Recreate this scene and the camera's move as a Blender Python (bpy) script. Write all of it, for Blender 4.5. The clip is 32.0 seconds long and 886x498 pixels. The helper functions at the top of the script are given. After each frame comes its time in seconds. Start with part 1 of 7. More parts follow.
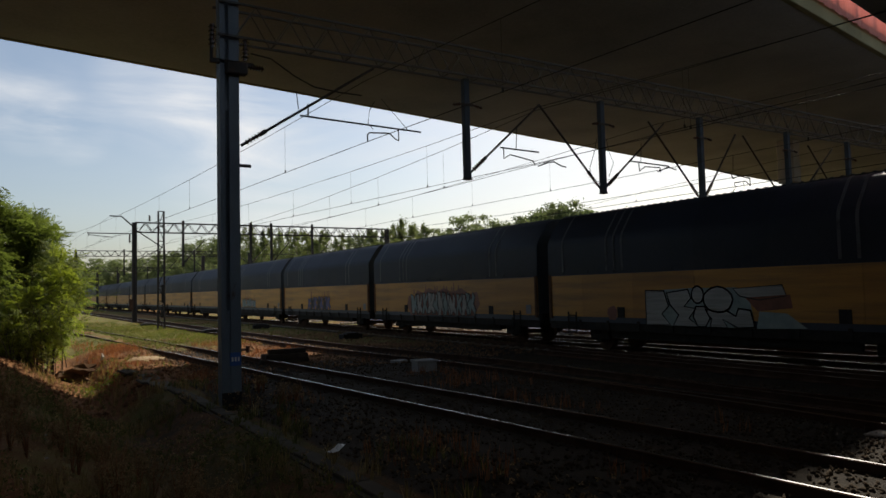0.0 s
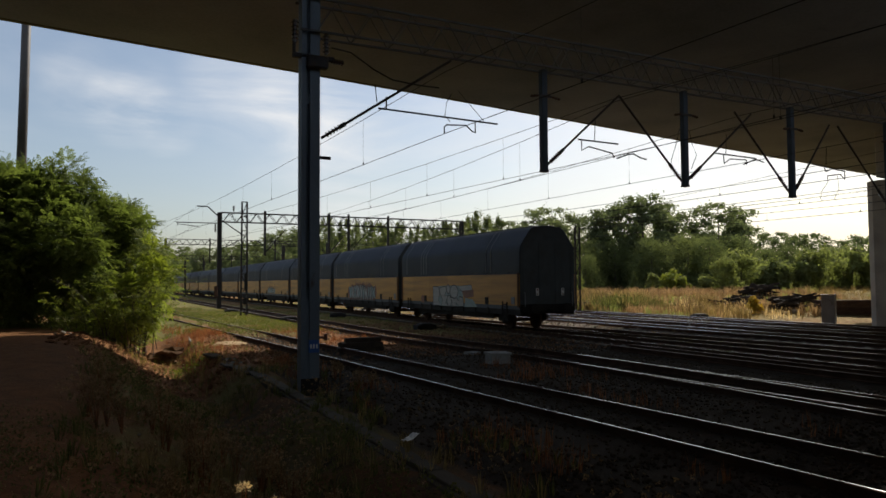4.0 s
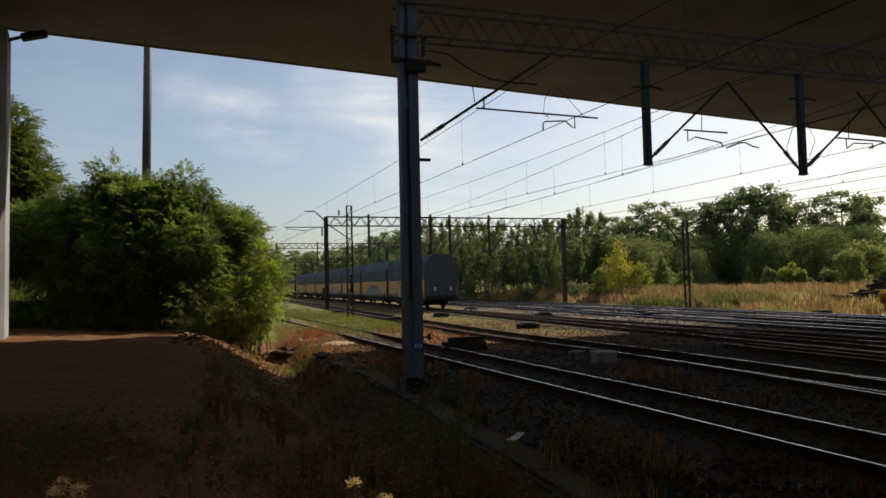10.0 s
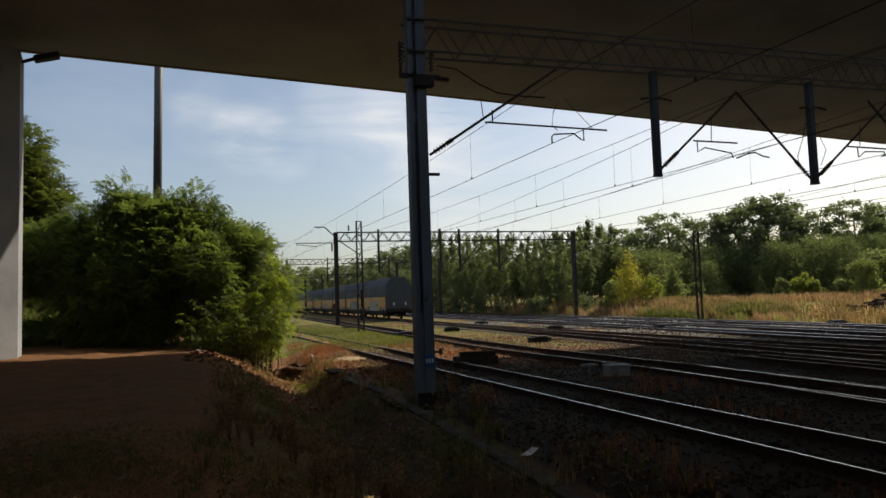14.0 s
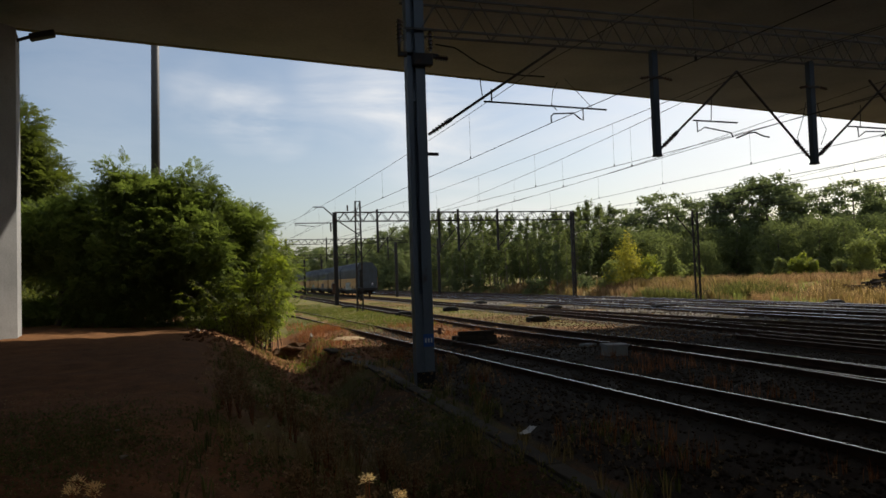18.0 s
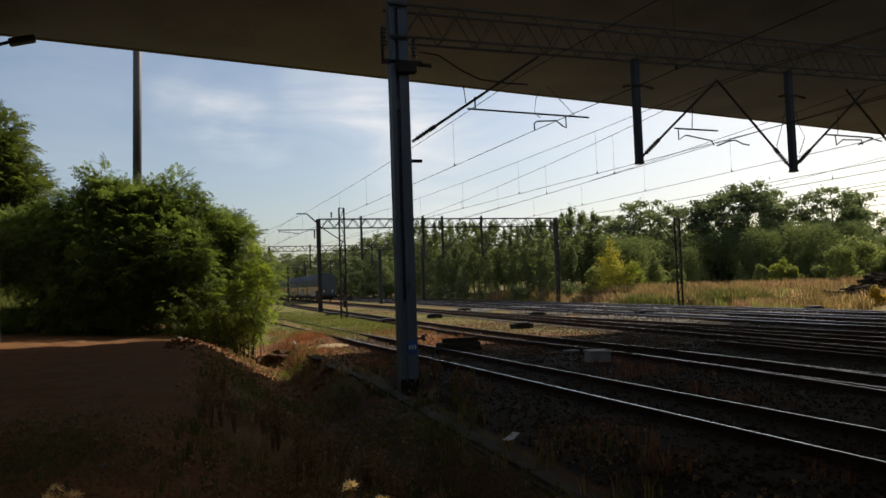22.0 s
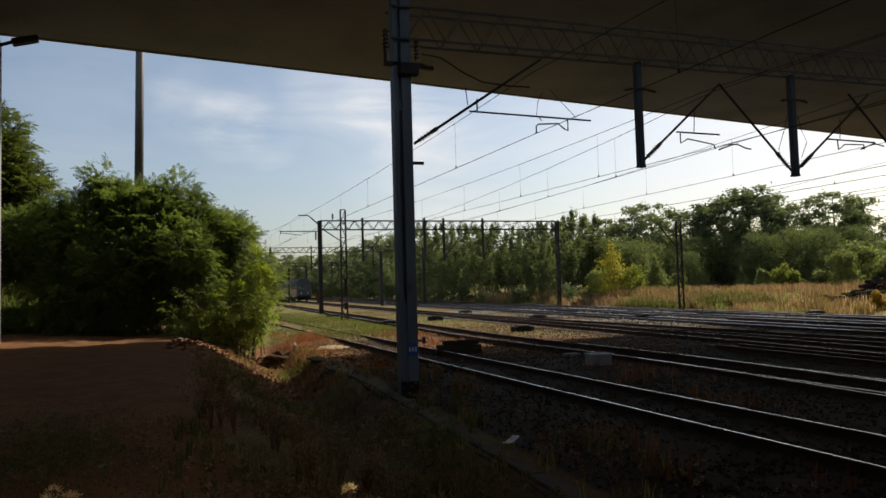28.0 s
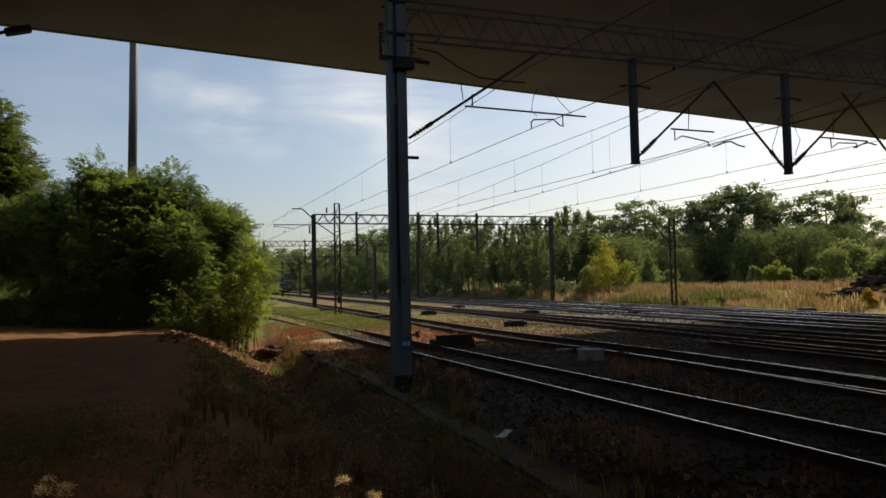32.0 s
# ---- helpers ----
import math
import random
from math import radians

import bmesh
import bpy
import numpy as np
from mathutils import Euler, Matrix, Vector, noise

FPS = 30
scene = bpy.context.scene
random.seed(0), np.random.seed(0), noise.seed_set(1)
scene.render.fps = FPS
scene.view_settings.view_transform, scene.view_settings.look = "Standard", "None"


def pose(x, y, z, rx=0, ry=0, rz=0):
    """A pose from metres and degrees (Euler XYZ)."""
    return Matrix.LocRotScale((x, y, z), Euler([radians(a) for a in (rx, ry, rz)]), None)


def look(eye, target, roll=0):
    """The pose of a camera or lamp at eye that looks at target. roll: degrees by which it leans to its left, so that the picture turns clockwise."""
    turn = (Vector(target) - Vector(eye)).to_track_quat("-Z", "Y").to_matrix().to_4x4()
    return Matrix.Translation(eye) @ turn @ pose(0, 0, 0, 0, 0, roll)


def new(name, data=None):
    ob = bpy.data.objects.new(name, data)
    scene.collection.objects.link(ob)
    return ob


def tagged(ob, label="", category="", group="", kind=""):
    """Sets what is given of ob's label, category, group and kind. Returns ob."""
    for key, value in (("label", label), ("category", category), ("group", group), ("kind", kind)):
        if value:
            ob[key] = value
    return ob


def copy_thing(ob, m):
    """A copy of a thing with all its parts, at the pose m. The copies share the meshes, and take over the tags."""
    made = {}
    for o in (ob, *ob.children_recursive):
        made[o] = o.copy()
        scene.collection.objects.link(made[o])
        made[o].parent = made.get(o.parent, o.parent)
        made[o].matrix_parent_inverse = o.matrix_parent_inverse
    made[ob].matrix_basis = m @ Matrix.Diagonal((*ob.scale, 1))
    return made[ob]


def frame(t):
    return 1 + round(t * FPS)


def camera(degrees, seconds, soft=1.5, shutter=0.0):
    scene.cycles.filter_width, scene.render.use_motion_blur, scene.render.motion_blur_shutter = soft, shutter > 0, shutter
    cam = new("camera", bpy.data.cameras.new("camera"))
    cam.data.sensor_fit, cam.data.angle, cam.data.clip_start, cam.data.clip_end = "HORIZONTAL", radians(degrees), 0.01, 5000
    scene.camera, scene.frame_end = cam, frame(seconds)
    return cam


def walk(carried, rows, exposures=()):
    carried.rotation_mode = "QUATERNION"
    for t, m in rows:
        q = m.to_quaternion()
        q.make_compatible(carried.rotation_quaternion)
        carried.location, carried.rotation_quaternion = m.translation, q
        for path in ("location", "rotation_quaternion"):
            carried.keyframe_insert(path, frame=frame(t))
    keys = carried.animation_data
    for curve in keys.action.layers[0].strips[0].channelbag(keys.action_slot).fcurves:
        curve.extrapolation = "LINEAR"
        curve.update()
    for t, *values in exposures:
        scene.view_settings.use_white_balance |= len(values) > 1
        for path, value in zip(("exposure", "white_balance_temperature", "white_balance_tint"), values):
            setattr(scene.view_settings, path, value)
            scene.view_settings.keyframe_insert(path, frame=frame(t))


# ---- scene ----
# The camera: held by hand at one spot, panning left, then nearly still.
# t, small sway x y z, yaw, pitch, roll
HEADING, EYE = -32.0, 2.2
PATH = [
    (0.0, 0.026, -0.011, 0.006, 0.00, 3.30, 1.42),
    (0.5, 0.018, -0.007, 0.005, 0.51, 3.02, 1.50),
    (1.0, 0.026, 0.001, -0.001, 1.17, 2.88, 1.28),
    (1.5, 0.022, 0.004, 0.001, 1.73, 2.83, 0.71),
    (2.0, 0.019, -0.002, -0.003, 2.13, 2.62, 0.34),
    (2.5, 0.008, 0.005, 0.000, 3.18, 2.34, 0.29),
    (3.0, 0.006, -0.004, -0.001, 4.87, 2.26, 0.78),
    (3.5, 0.000, -0.005, -0.002, 5.65, 2.60, 0.75),
    (4.0, 0.007, -0.019, 0.003, 6.04, 2.77, 0.34),
    (4.5, 0.004, -0.009, 0.003, 7.40, 2.56, 0.52),
    (6.5, 0.005, -0.011, -0.000, 9.69, 3.13, 1.40),
    (7.0, 0.002, -0.004, -0.002, 11.02, 3.04, 0.99),
    (7.5, -0.006, 0.006, 0.003, 11.37, 3.05, 0.79),
    (8.0, -0.007, 0.003, 0.001, 12.04, 3.50, 0.95),
    (8.5, 0.001, 0.004, 0.007, 12.25, 3.13, 1.17),
    (9.0, 0.004, -0.009, -0.004, 13.02, 2.96, 1.40),
    (9.5, 0.006, 0.003, 0.006, 13.76, 2.92, 1.68),
    (10.0, 0.008, -0.007, -0.001, 14.24, 2.83, 1.25),
    (10.5, 0.005, 0.001, -0.001, 14.23, 2.84, 1.18),
    (11.0, -0.004, 0.003, -0.002, 14.22, 2.63, 1.21),
    (11.5, -0.009, 0.001, 0.002, 14.18, 2.93, 1.20),
    (12.0, -0.007, -0.001, 0.005, 14.78, 3.08, 1.07),
    (12.5, -0.011, 0.008, 0.002, 14.89, 3.26, 0.99),
    (13.0, -0.016, 0.006, 0.001, 15.33, 3.40, 1.30),
    (13.5, -0.027, 0.013, -0.001, 15.17, 3.29, 0.94),
    (14.0, -0.015, 0.017, 0.003, 14.99, 4.00, 1.91),
    (14.5, -0.018, 0.020, 0.004, 15.04, 4.08, 1.05),
    (16.5, -0.019, 0.006, 0.001, 15.16, 3.10, 0.70),
    (17.0, -0.010, 0.005, 0.001, 15.59, 2.46, 1.05),
    (17.5, -0.008, 0.001, -0.001, 15.01, 2.56, 1.71),
    (18.0, -0.011, 0.014, 0.003, 14.96, 2.38, 1.90),
    (18.5, -0.013, 0.003, -0.001, 15.05, 2.40, 1.43),
    (19.0, -0.012, 0.008, -0.002, 14.40, 2.46, 1.94),
    (19.5, -0.013, 0.011, -0.003, 14.17, 2.60, 1.59),
    (20.0, -0.012, -0.002, 0.002, 14.19, 2.63, 1.40),
    (20.5, -0.010, 0.006, -0.002, 13.99, 2.11, 2.35),
    (21.0, -0.003, 0.003, -0.000, 14.22, 2.34, 2.13),
    (21.5, -0.002, -0.005, 0.003, 13.77, 2.75, 1.45),
    (22.0, 0.004, -0.003, 0.000, 13.66, 2.89, 1.99),
    (22.5, 0.001, -0.001, -0.001, 14.01, 2.73, 2.31),
    (23.0, 0.000, -0.008, 0.002, 13.41, 2.29, 2.21),
    (23.5, -0.001, -0.009, 0.001, 13.12, 2.76, 2.16),
    (24.0, 0.008, -0.016, -0.001, 14.02, 2.61, 2.14),
    (24.5, 0.006, 0.002, -0.003, 13.98, 2.34, 2.06),
    (25.0, 0.002, 0.006, -0.005, 14.27, 2.77, 2.28),
    (25.5, 0.007, 0.011, 0.002, 14.27, 3.34, 2.41),
    (27.5, 0.006, 0.006, -0.006, 13.90, 2.68, 1.49),
    (28.0, 0.004, 0.007, -0.000, 13.75, 3.08, 1.64),
    (28.5, 0.006, -0.010, 0.001, 13.51, 3.06, 1.21),
    (29.0, -0.005, -0.001, -0.005, 13.58, 2.88, 0.72),
    (29.5, 0.005, -0.008, 0.002, 13.62, 2.84, 0.89),
    (30.0, 0.009, -0.007, 0.002, 13.63, 2.62, 1.47),
    (30.5, 0.005, 0.006, -0.008, 13.20, 2.55, 1.57),
    (31.0, 0.003, -0.013, -0.008, 13.28, 2.67, 1.60),
    (31.5, 0.004, -0.002, -0.007, 13.05, 2.47, 1.55),
    (32.0, 0.002, -0.016, -0.002, 13.26, 2.64, 1.20),
]


def camera_pose(x, y, z, yaw, pitch, roll):
    return (pose(0, 0, EYE, 0, 0, HEADING) @ pose(x, y, z, 0, 0, yaw)
            @ pose(0, 0, 0, 90 + pitch) @ pose(0, 0, 0, 0, 0, -roll))


cam = camera(64.2, 32.0, soft=1.55)
walk(cam, [(t, camera_pose(*v)) for t, *v in PATH])

# ---- world and sun ----
# The sun stands ahead and to the right, above the bridge.
SUN_AZ, SUN_EL = 61.4, 38.0          # azimuth clockwise from the tracks (+y)
world = bpy.data.worlds.new("world")
scene.world = world
world.use_nodes = True
wn, wl = world.node_tree.nodes, world.node_tree.links
for n in list(wn):
    wn.remove(n)
w_out, w_bg = wn.new("ShaderNodeOutputWorld"), wn.new("ShaderNodeBackground")
w_sky = wn.new("ShaderNodeTexSky")
w_sky.sky_type, w_sky.sun_disc = "NISHITA", False
w_sky.sun_elevation, w_sky.sun_rotation = radians(SUN_EL), radians(SUN_AZ)
w_sky.air_density, w_sky.dust_density, w_sky.ozone_density = 1.0, 1.95, 1.0
w_co, w_map, w_noise, w_ramp, w_mix, w_veil = (wn.new("ShaderNodeTexCoord"), wn.new("ShaderNodeMapping"), wn.new("ShaderNodeTexNoise"),
                                               wn.new("ShaderNodeValToRGB"), wn.new("ShaderNodeMixRGB"), wn.new("ShaderNodeMixRGB"))
# a thin even veil of high cloud, then drawn-out wisps
w_veil.inputs["Fac"].default_value = 0.17
w_veil.inputs["Color2"].default_value = (2.6, 3.0, 3.35, 1)
w_map.inputs["Scale"].default_value = (1.3, 1.3, 6.0)
w_map.inputs["Rotation"].default_value = (radians(4), radians(-14), radians(12))
w_noise.inputs["Scale"].default_value, w_noise.inputs["Detail"].default_value = 2.4, 8
w_noise.inputs["Roughness"].default_value = 0.58
w_noise.inputs["Distortion"].default_value = 0.5
w_ramp.color_ramp.elements[0].position, w_ramp.color_ramp.elements[1].position = 0.34, 0.72
wl.new(w_co.outputs["Generated"], w_map.inputs["Vector"])
wl.new(w_map.outputs["Vector"], w_noise.inputs["Vector"])


def cloud_bank(az, el, half, rise, amount):
    """How much cloud lies round one direction, fading out to its edge."""
    va, dot = wn.new("ShaderNodeVectorMath"), wn.new("ShaderNodeMapRange")
    va.operation = "DOT_PRODUCT"
    wl.new(w_co.outputs["Generated"], va.inputs[0])
    va.inputs[1].default_value = (math.sin(radians(az)) * math.cos(radians(el)), math.cos(radians(az)) * math.cos(radians(el)), math.sin(radians(el)))
    dot.interpolation_type = "SMOOTHSTEP"
    dot.inputs["From Min"].default_value, dot.inputs["From Max"].default_value = math.cos(radians(half)), math.cos(radians(half * rise))
    dot.inputs["To Max"].default_value = amount
    wl.new(va.outputs["Value"], dot.inputs["Value"])
    return dot.outputs["Result"]


w_sum = None
for bank in ((-1.5, 14.2, 3.6, 0.1, 0.2), (1.6, 13.0, 3.4, 0.1, 0.3), (4.5, 12.2, 3.0, 0.1, 0.27), (3.0, 14.6, 2.4, 0.1, 0.12), (10.0, 15.6, 5.4, 0.2, 0.34), (14.5, 14.6, 5.4, 0.2, 0.32), (18, 11, 6, 0.1, 0.22), (-9, 13.6, 7, 0.1, 0.05), (23, 9, 14, 0.1, 0.3), (45, 9, 20, 0.1, 0.29), (70, 25, 38, 0.2, 0.16), (150, 40, 50, 0.1, 0.2), (250, 35, 45, 0.1, 0.2)):
    one = cloud_bank(*bank)
    if w_sum is None:
        w_sum = one
        continue
    add = wn.new("ShaderNodeMath")
    add.operation = "ADD"
    wl.new(w_sum, add.inputs[0])
    wl.new(one, add.inputs[1])
    w_sum = add.outputs[0]
w_low, w_amt = wn.new("ShaderNodeMath"), wn.new("ShaderNodeMath")
w_low.operation, w_amt.operation = "ADD", "MULTIPLY"
w_low.inputs[1].default_value = 0.035
wl.new(w_sum, w_low.inputs[0])
wl.new(w_noise.outputs["Fac"], w_ramp.inputs["Fac"])
wl.new(w_ramp.outputs["Color"], w_amt.inputs[0])
wl.new(w_low.outputs[0], w_amt.inputs[1])
w_gain = wn.new("ShaderNodeMath")
w_gain.operation, w_gain.use_clamp = "MULTIPLY", True
w_gain.inputs[1].default_value = 1.9
wl.new(w_amt.outputs[0], w_gain.inputs[0])
w_mix.inputs["Color2"].default_value = (7.6, 7.6, 7.6, 1)
wl.new(w_gain.outputs[0], w_mix.inputs["Fac"])
wl.new(w_sky.outputs["Color"], w_veil.inputs["Color1"])
wl.new(w_veil.outputs["Color"], w_mix.inputs["Color1"])
wl.new(w_mix.outputs["Color"], w_bg.inputs["Color"])
w_bg.inputs["Strength"].default_value = 0.11
wl.new(w_bg.outputs["Background"], w_out.inputs["Surface"])

sun_data = bpy.data.lights.new("sun", "SUN")
sun_data.energy, sun_data.angle, sun_data.color = 5.0, radians(0.55), (1.0, 0.93, 0.82)
sun = new("sun", sun_data)
sun_to = Vector((math.sin(radians(SUN_AZ)) * math.cos(radians(SUN_EL)), math.cos(radians(SUN_AZ)) * math.cos(radians(SUN_EL)), math.sin(radians(SUN_EL))))
sun.matrix_world = look(sun_to * 200, (0, 0, 0))
scene.view_settings.exposure = 0.1

# ---- materials ----
def material(name, dark, light, rough=0.8, metal=0.0, scale=6.0, fine=60.0, bump=0.3, bump_d=0.01, spots=None, spot_scale=1.5, spot_at=(0.55, 0.7),
             per_object=0.0, per_island=0.0, spec=0.5, stretch=(1, 1, 1), through_light=None, rough_var=0.0):
    """A surface between two colours by noise at two scales, with spots of a third colour, bump, and a shift from piece to piece."""
    m = bpy.data.materials.new(name)
    m.use_nodes = True
    n, l = m.node_tree.nodes, m.node_tree.links
    b = n["Principled BSDF"]
    co, mp = n.new("ShaderNodeTexCoord"), n.new("ShaderNodeMapping")
    mp.inputs["Scale"].default_value = stretch
    l.new(co.outputs["Object"], mp.inputs["Vector"])
    n1, n2 = n.new("ShaderNodeTexNoise"), n.new("ShaderNodeTexNoise")
    n1.inputs["Scale"].default_value, n1.inputs["Detail"].default_value = scale, 5
    n2.inputs["Scale"].default_value, n2.inputs["Detail"].default_value = fine, 3
    l.new(mp.outputs["Vector"], n1.inputs["Vector"])
    l.new(mp.outputs["Vector"], n2.inputs["Vector"])
    add = n.new("ShaderNodeMath")
    add.operation = "MULTIPLY_ADD"
    l.new(n2.outputs["Fac"], add.inputs[0])
    add.inputs[1].default_value = 0.45
    l.new(n1.outputs["Fac"], add.inputs[2])
    fac = add.outputs[0]
    for amount, node, sock in ((per_object, "ShaderNodeObjectInfo", "Random"), (per_island, "ShaderNodeNewGeometry", "Random Per Island")):
        if amount:
            src, ma = n.new(node), n.new("ShaderNodeMath")
            ma.operation = "MULTIPLY_ADD"
            l.new(src.outputs[sock], ma.inputs[0])
            ma.inputs[1].default_value = amount
            l.new(fac, ma.inputs[2])
            sub = n.new("ShaderNodeMath")
            sub.operation = "SUBTRACT"
            l.new(ma.outputs[0], sub.inputs[0])
            sub.inputs[1].default_value = amount / 2
            fac = sub.outputs[0]
    ramp = n.new("ShaderNodeValToRGB")
    ramp.color_ramp.elements[0].position, ramp.color_ramp.elements[1].position = 0.45, 1.0
    ramp.color_ramp.elements[0].color, ramp.color_ramp.elements[1].color = (*dark, 1), (*light, 1)
    l.new(fac, ramp.inputs["Fac"])
    colour = ramp.outputs["Color"]
    if spots:
        n3, r3, mx = n.new("ShaderNodeTexNoise"), n.new("ShaderNodeValToRGB"), n.new("ShaderNodeMixRGB")
        n3.inputs["Scale"].default_value, n3.inputs["Detail"].default_value = spot_scale, 8
        n3.inputs["Roughness"].default_value = 0.65
        l.new(mp.outputs["Vector"], n3.inputs["Vector"])
        r3.color_ramp.elements[0].position, r3.color_ramp.elements[1].position = spot_at
        l.new(n3.outputs["Fac"], r3.inputs["Fac"])
        l.new(r3.outputs["Color"], mx.inputs["Fac"])
        l.new(colour, mx.inputs["Color1"])
        mx.inputs["Color2"].default_value = (*spots, 1)
        colour = mx.outputs["Color"]
    l.new(colour, b.inputs["Base Color"])
    b.inputs["Roughness"].default_value, b.inputs["Metallic"].default_value = rough, metal
    b.inputs["Specular IOR Level"].default_value = spec
    if rough_var:
        rv = n.new("ShaderNodeMapRange")
        rv.inputs["To Min"].default_value, rv.inputs["To Max"].default_value = rough - rough_var, min(1, rough + rough_var)
        l.new(n1.outputs["Fac"], rv.inputs["Value"])
        l.new(rv.outputs["Result"], b.inputs["Roughness"])
    if bump:
        bp = n.new("ShaderNodeBump")
        bp.inputs["Strength"].default_value, bp.inputs["Distance"].default_value = bump, bump_d
        l.new(fac, bp.inputs["Height"])
        l.new(bp.outputs["Normal"], b.inputs["Normal"])
    if through_light:
        tr, ms = n.new("ShaderNodeBsdfTranslucent"), n.new("ShaderNodeMixShader")
        mul = n.new("ShaderNodeMixRGB")
        mul.blend_type = "MULTIPLY"
        mul.inputs["Fac"].default_value = 1
        l.new(colour, mul.inputs["Color1"])
        mul.inputs["Color2"].default_value = (*through_light, 1)
        l.new(mul.outputs["Color"], tr.inputs["Color"])
        ms.inputs["Fac"].default_value = 0.5
        l.new(b.outputs["BSDF"], ms.inputs[1])
        l.new(tr.outputs["BSDF"], ms.inputs[2])
        l.new(ms.outputs["Shader"], n["Material Output"].inputs["Surface"])
    return m


M_CONCRETE = material("concrete", (0.25, 0.225, 0.19), (0.45, 0.405, 0.34), 0.85, scale=0.7, fine=22, bump=0.25, spots=(0.16, 0.15, 0.14), spot_scale=0.35, spot_at=(0.55, 0.75))
M_PIER = material("grey_pier_concrete", (0.19, 0.188, 0.182), (0.35, 0.342, 0.328), 0.9, spec=0.2, scale=0.7, fine=22, bump=0.25, spots=(0.13, 0.127, 0.122), spot_scale=0.35, spot_at=(0.55, 0.75))
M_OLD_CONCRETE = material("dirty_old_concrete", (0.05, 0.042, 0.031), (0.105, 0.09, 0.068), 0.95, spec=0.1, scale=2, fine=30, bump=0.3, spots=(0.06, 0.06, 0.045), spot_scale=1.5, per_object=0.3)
M_EDGE = material("edge_beam_concrete", (0.125, 0.115, 0.058), (0.19, 0.172, 0.092), 0.9, spec=0.2, scale=0.6, fine=18, bump=0.2, spots=(0.1, 0.092, 0.05), spot_scale=0.5)
M_SOFFIT = material("soffit_concrete", (0.19, 0.2, 0.214), (0.315, 0.328, 0.346), 0.95, spec=0.2, scale=0.25, fine=9, bump=0.15, spots=(0.16, 0.168, 0.178), spot_scale=0.12, spot_at=(0.56, 0.8))
M_STEEL_POST = material("dull_blue_grey_steel", (0.04, 0.05, 0.06), (0.075, 0.09, 0.105), 0.7, spec=0.2, scale=1.4, fine=35, bump=0.15, spots=(0.06, 0.045, 0.035), spot_scale=3.0, spot_at=(0.6, 0.72))
M_STEEL_BLUE = material("blue_painted_steel", (0.08, 0.103, 0.128), (0.145, 0.178, 0.21), 0.6, scale=1.4, fine=35, bump=0.15, spots=(0.07, 0.05, 0.04), spot_scale=3.0, spot_at=(0.62, 0.72), stretch=(1, 1, 0.35))
M_STEEL_DARK = material("weathered_steel", (0.022, 0.02, 0.019), (0.055, 0.048, 0.043), 0.65, scale=2.0, fine=40, bump=0.2, spots=(0.07, 0.036, 0.024), spot_scale=2.5, spec=0.2)
M_STEEL_DUSTY = material("dusty_grey_brown_steel", (0.07, 0.068, 0.064), (0.125, 0.12, 0.112), 0.9, spec=0.1, scale=2.0, fine=40, bump=0.2, spots=(0.09, 0.078, 0.066), spot_scale=2.5)
M_STEEL_GREY = material("galvanised_steel", (0.14, 0.145, 0.15), (0.27, 0.28, 0.28), 0.5, 0.6, scale=3, fine=50, bump=0.1)
M_RAIL_HEAD = material("polished_rail_head", (0.58, 0.57, 0.55), (0.8, 0.79, 0.77), 0.24, 1.0, scale=3, fine=70, bump=0.05, bump_d=0.002, stretch=(1, 0.1, 1))
M_RAIL_DULL = material("dull_rail_head", (0.16, 0.13, 0.11), (0.3, 0.26, 0.23), 0.45, 0.8, scale=3, fine=70, bump=0.1, bump_d=0.002)
M_RAIL_SIDE = material("rusty_rail", (0.04, 0.024, 0.017), (0.095, 0.055, 0.037), 0.95, spec=0.08, scale=3, fine=60, bump=0.3)
M_SLEEPER = material("old_sleeper_wood", (0.035, 0.028, 0.022), (0.1, 0.078, 0.056), 0.95, spec=0.08, scale=5, fine=45, bump=0.5, per_object=0.5, stretch=(0.4, 3, 3))
M_SLEEPER_CON = material("sleeper_concrete", (0.14, 0.12, 0.095), (0.28, 0.245, 0.195), 0.95, spec=0.1, scale=4, fine=50, bump=0.3, per_object=0.4)
# one kind of ballast twice: darkened for the bridge's shade, lighter for sun
M_BALLAST_SHADE = material("ballast_stone_shade", (0.042, 0.033, 0.024), (0.095, 0.071, 0.048), 1.0, spec=0.02, scale=3, fine=30, bump=0.3, per_island=0.4, spots=(0.06, 0.04, 0.028), spot_scale=0.8)
M_BALLAST_SUN = material("ballast_stone_sun", (0.115, 0.066, 0.037), (0.285, 0.175, 0.1), 1.0, spec=0.03, scale=3, fine=30, bump=0.3, per_island=0.5)
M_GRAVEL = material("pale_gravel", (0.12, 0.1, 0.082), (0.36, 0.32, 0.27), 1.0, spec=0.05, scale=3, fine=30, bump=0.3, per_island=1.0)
M_BUSH_LEAF = material("acacia_leaf", (0.086, 0.114, 0.036), (0.152, 0.186, 0.062), 0.75, spec=0.15, scale=0.6, fine=3, bump=0, per_island=0.35, through_light=(1.65, 1.7, 0.8))
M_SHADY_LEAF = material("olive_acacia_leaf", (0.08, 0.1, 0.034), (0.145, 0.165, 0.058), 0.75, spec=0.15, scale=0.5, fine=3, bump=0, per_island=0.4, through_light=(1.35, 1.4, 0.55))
M_TREE_LEAF = material("dark_tree_leaf", (0.105, 0.126, 0.068), (0.172, 0.196, 0.102), 0.9, spec=0.12, scale=0.15, fine=1.0, bump=0, per_island=0.15, per_object=0.45, through_light=(1.5, 1.55, 1.0))
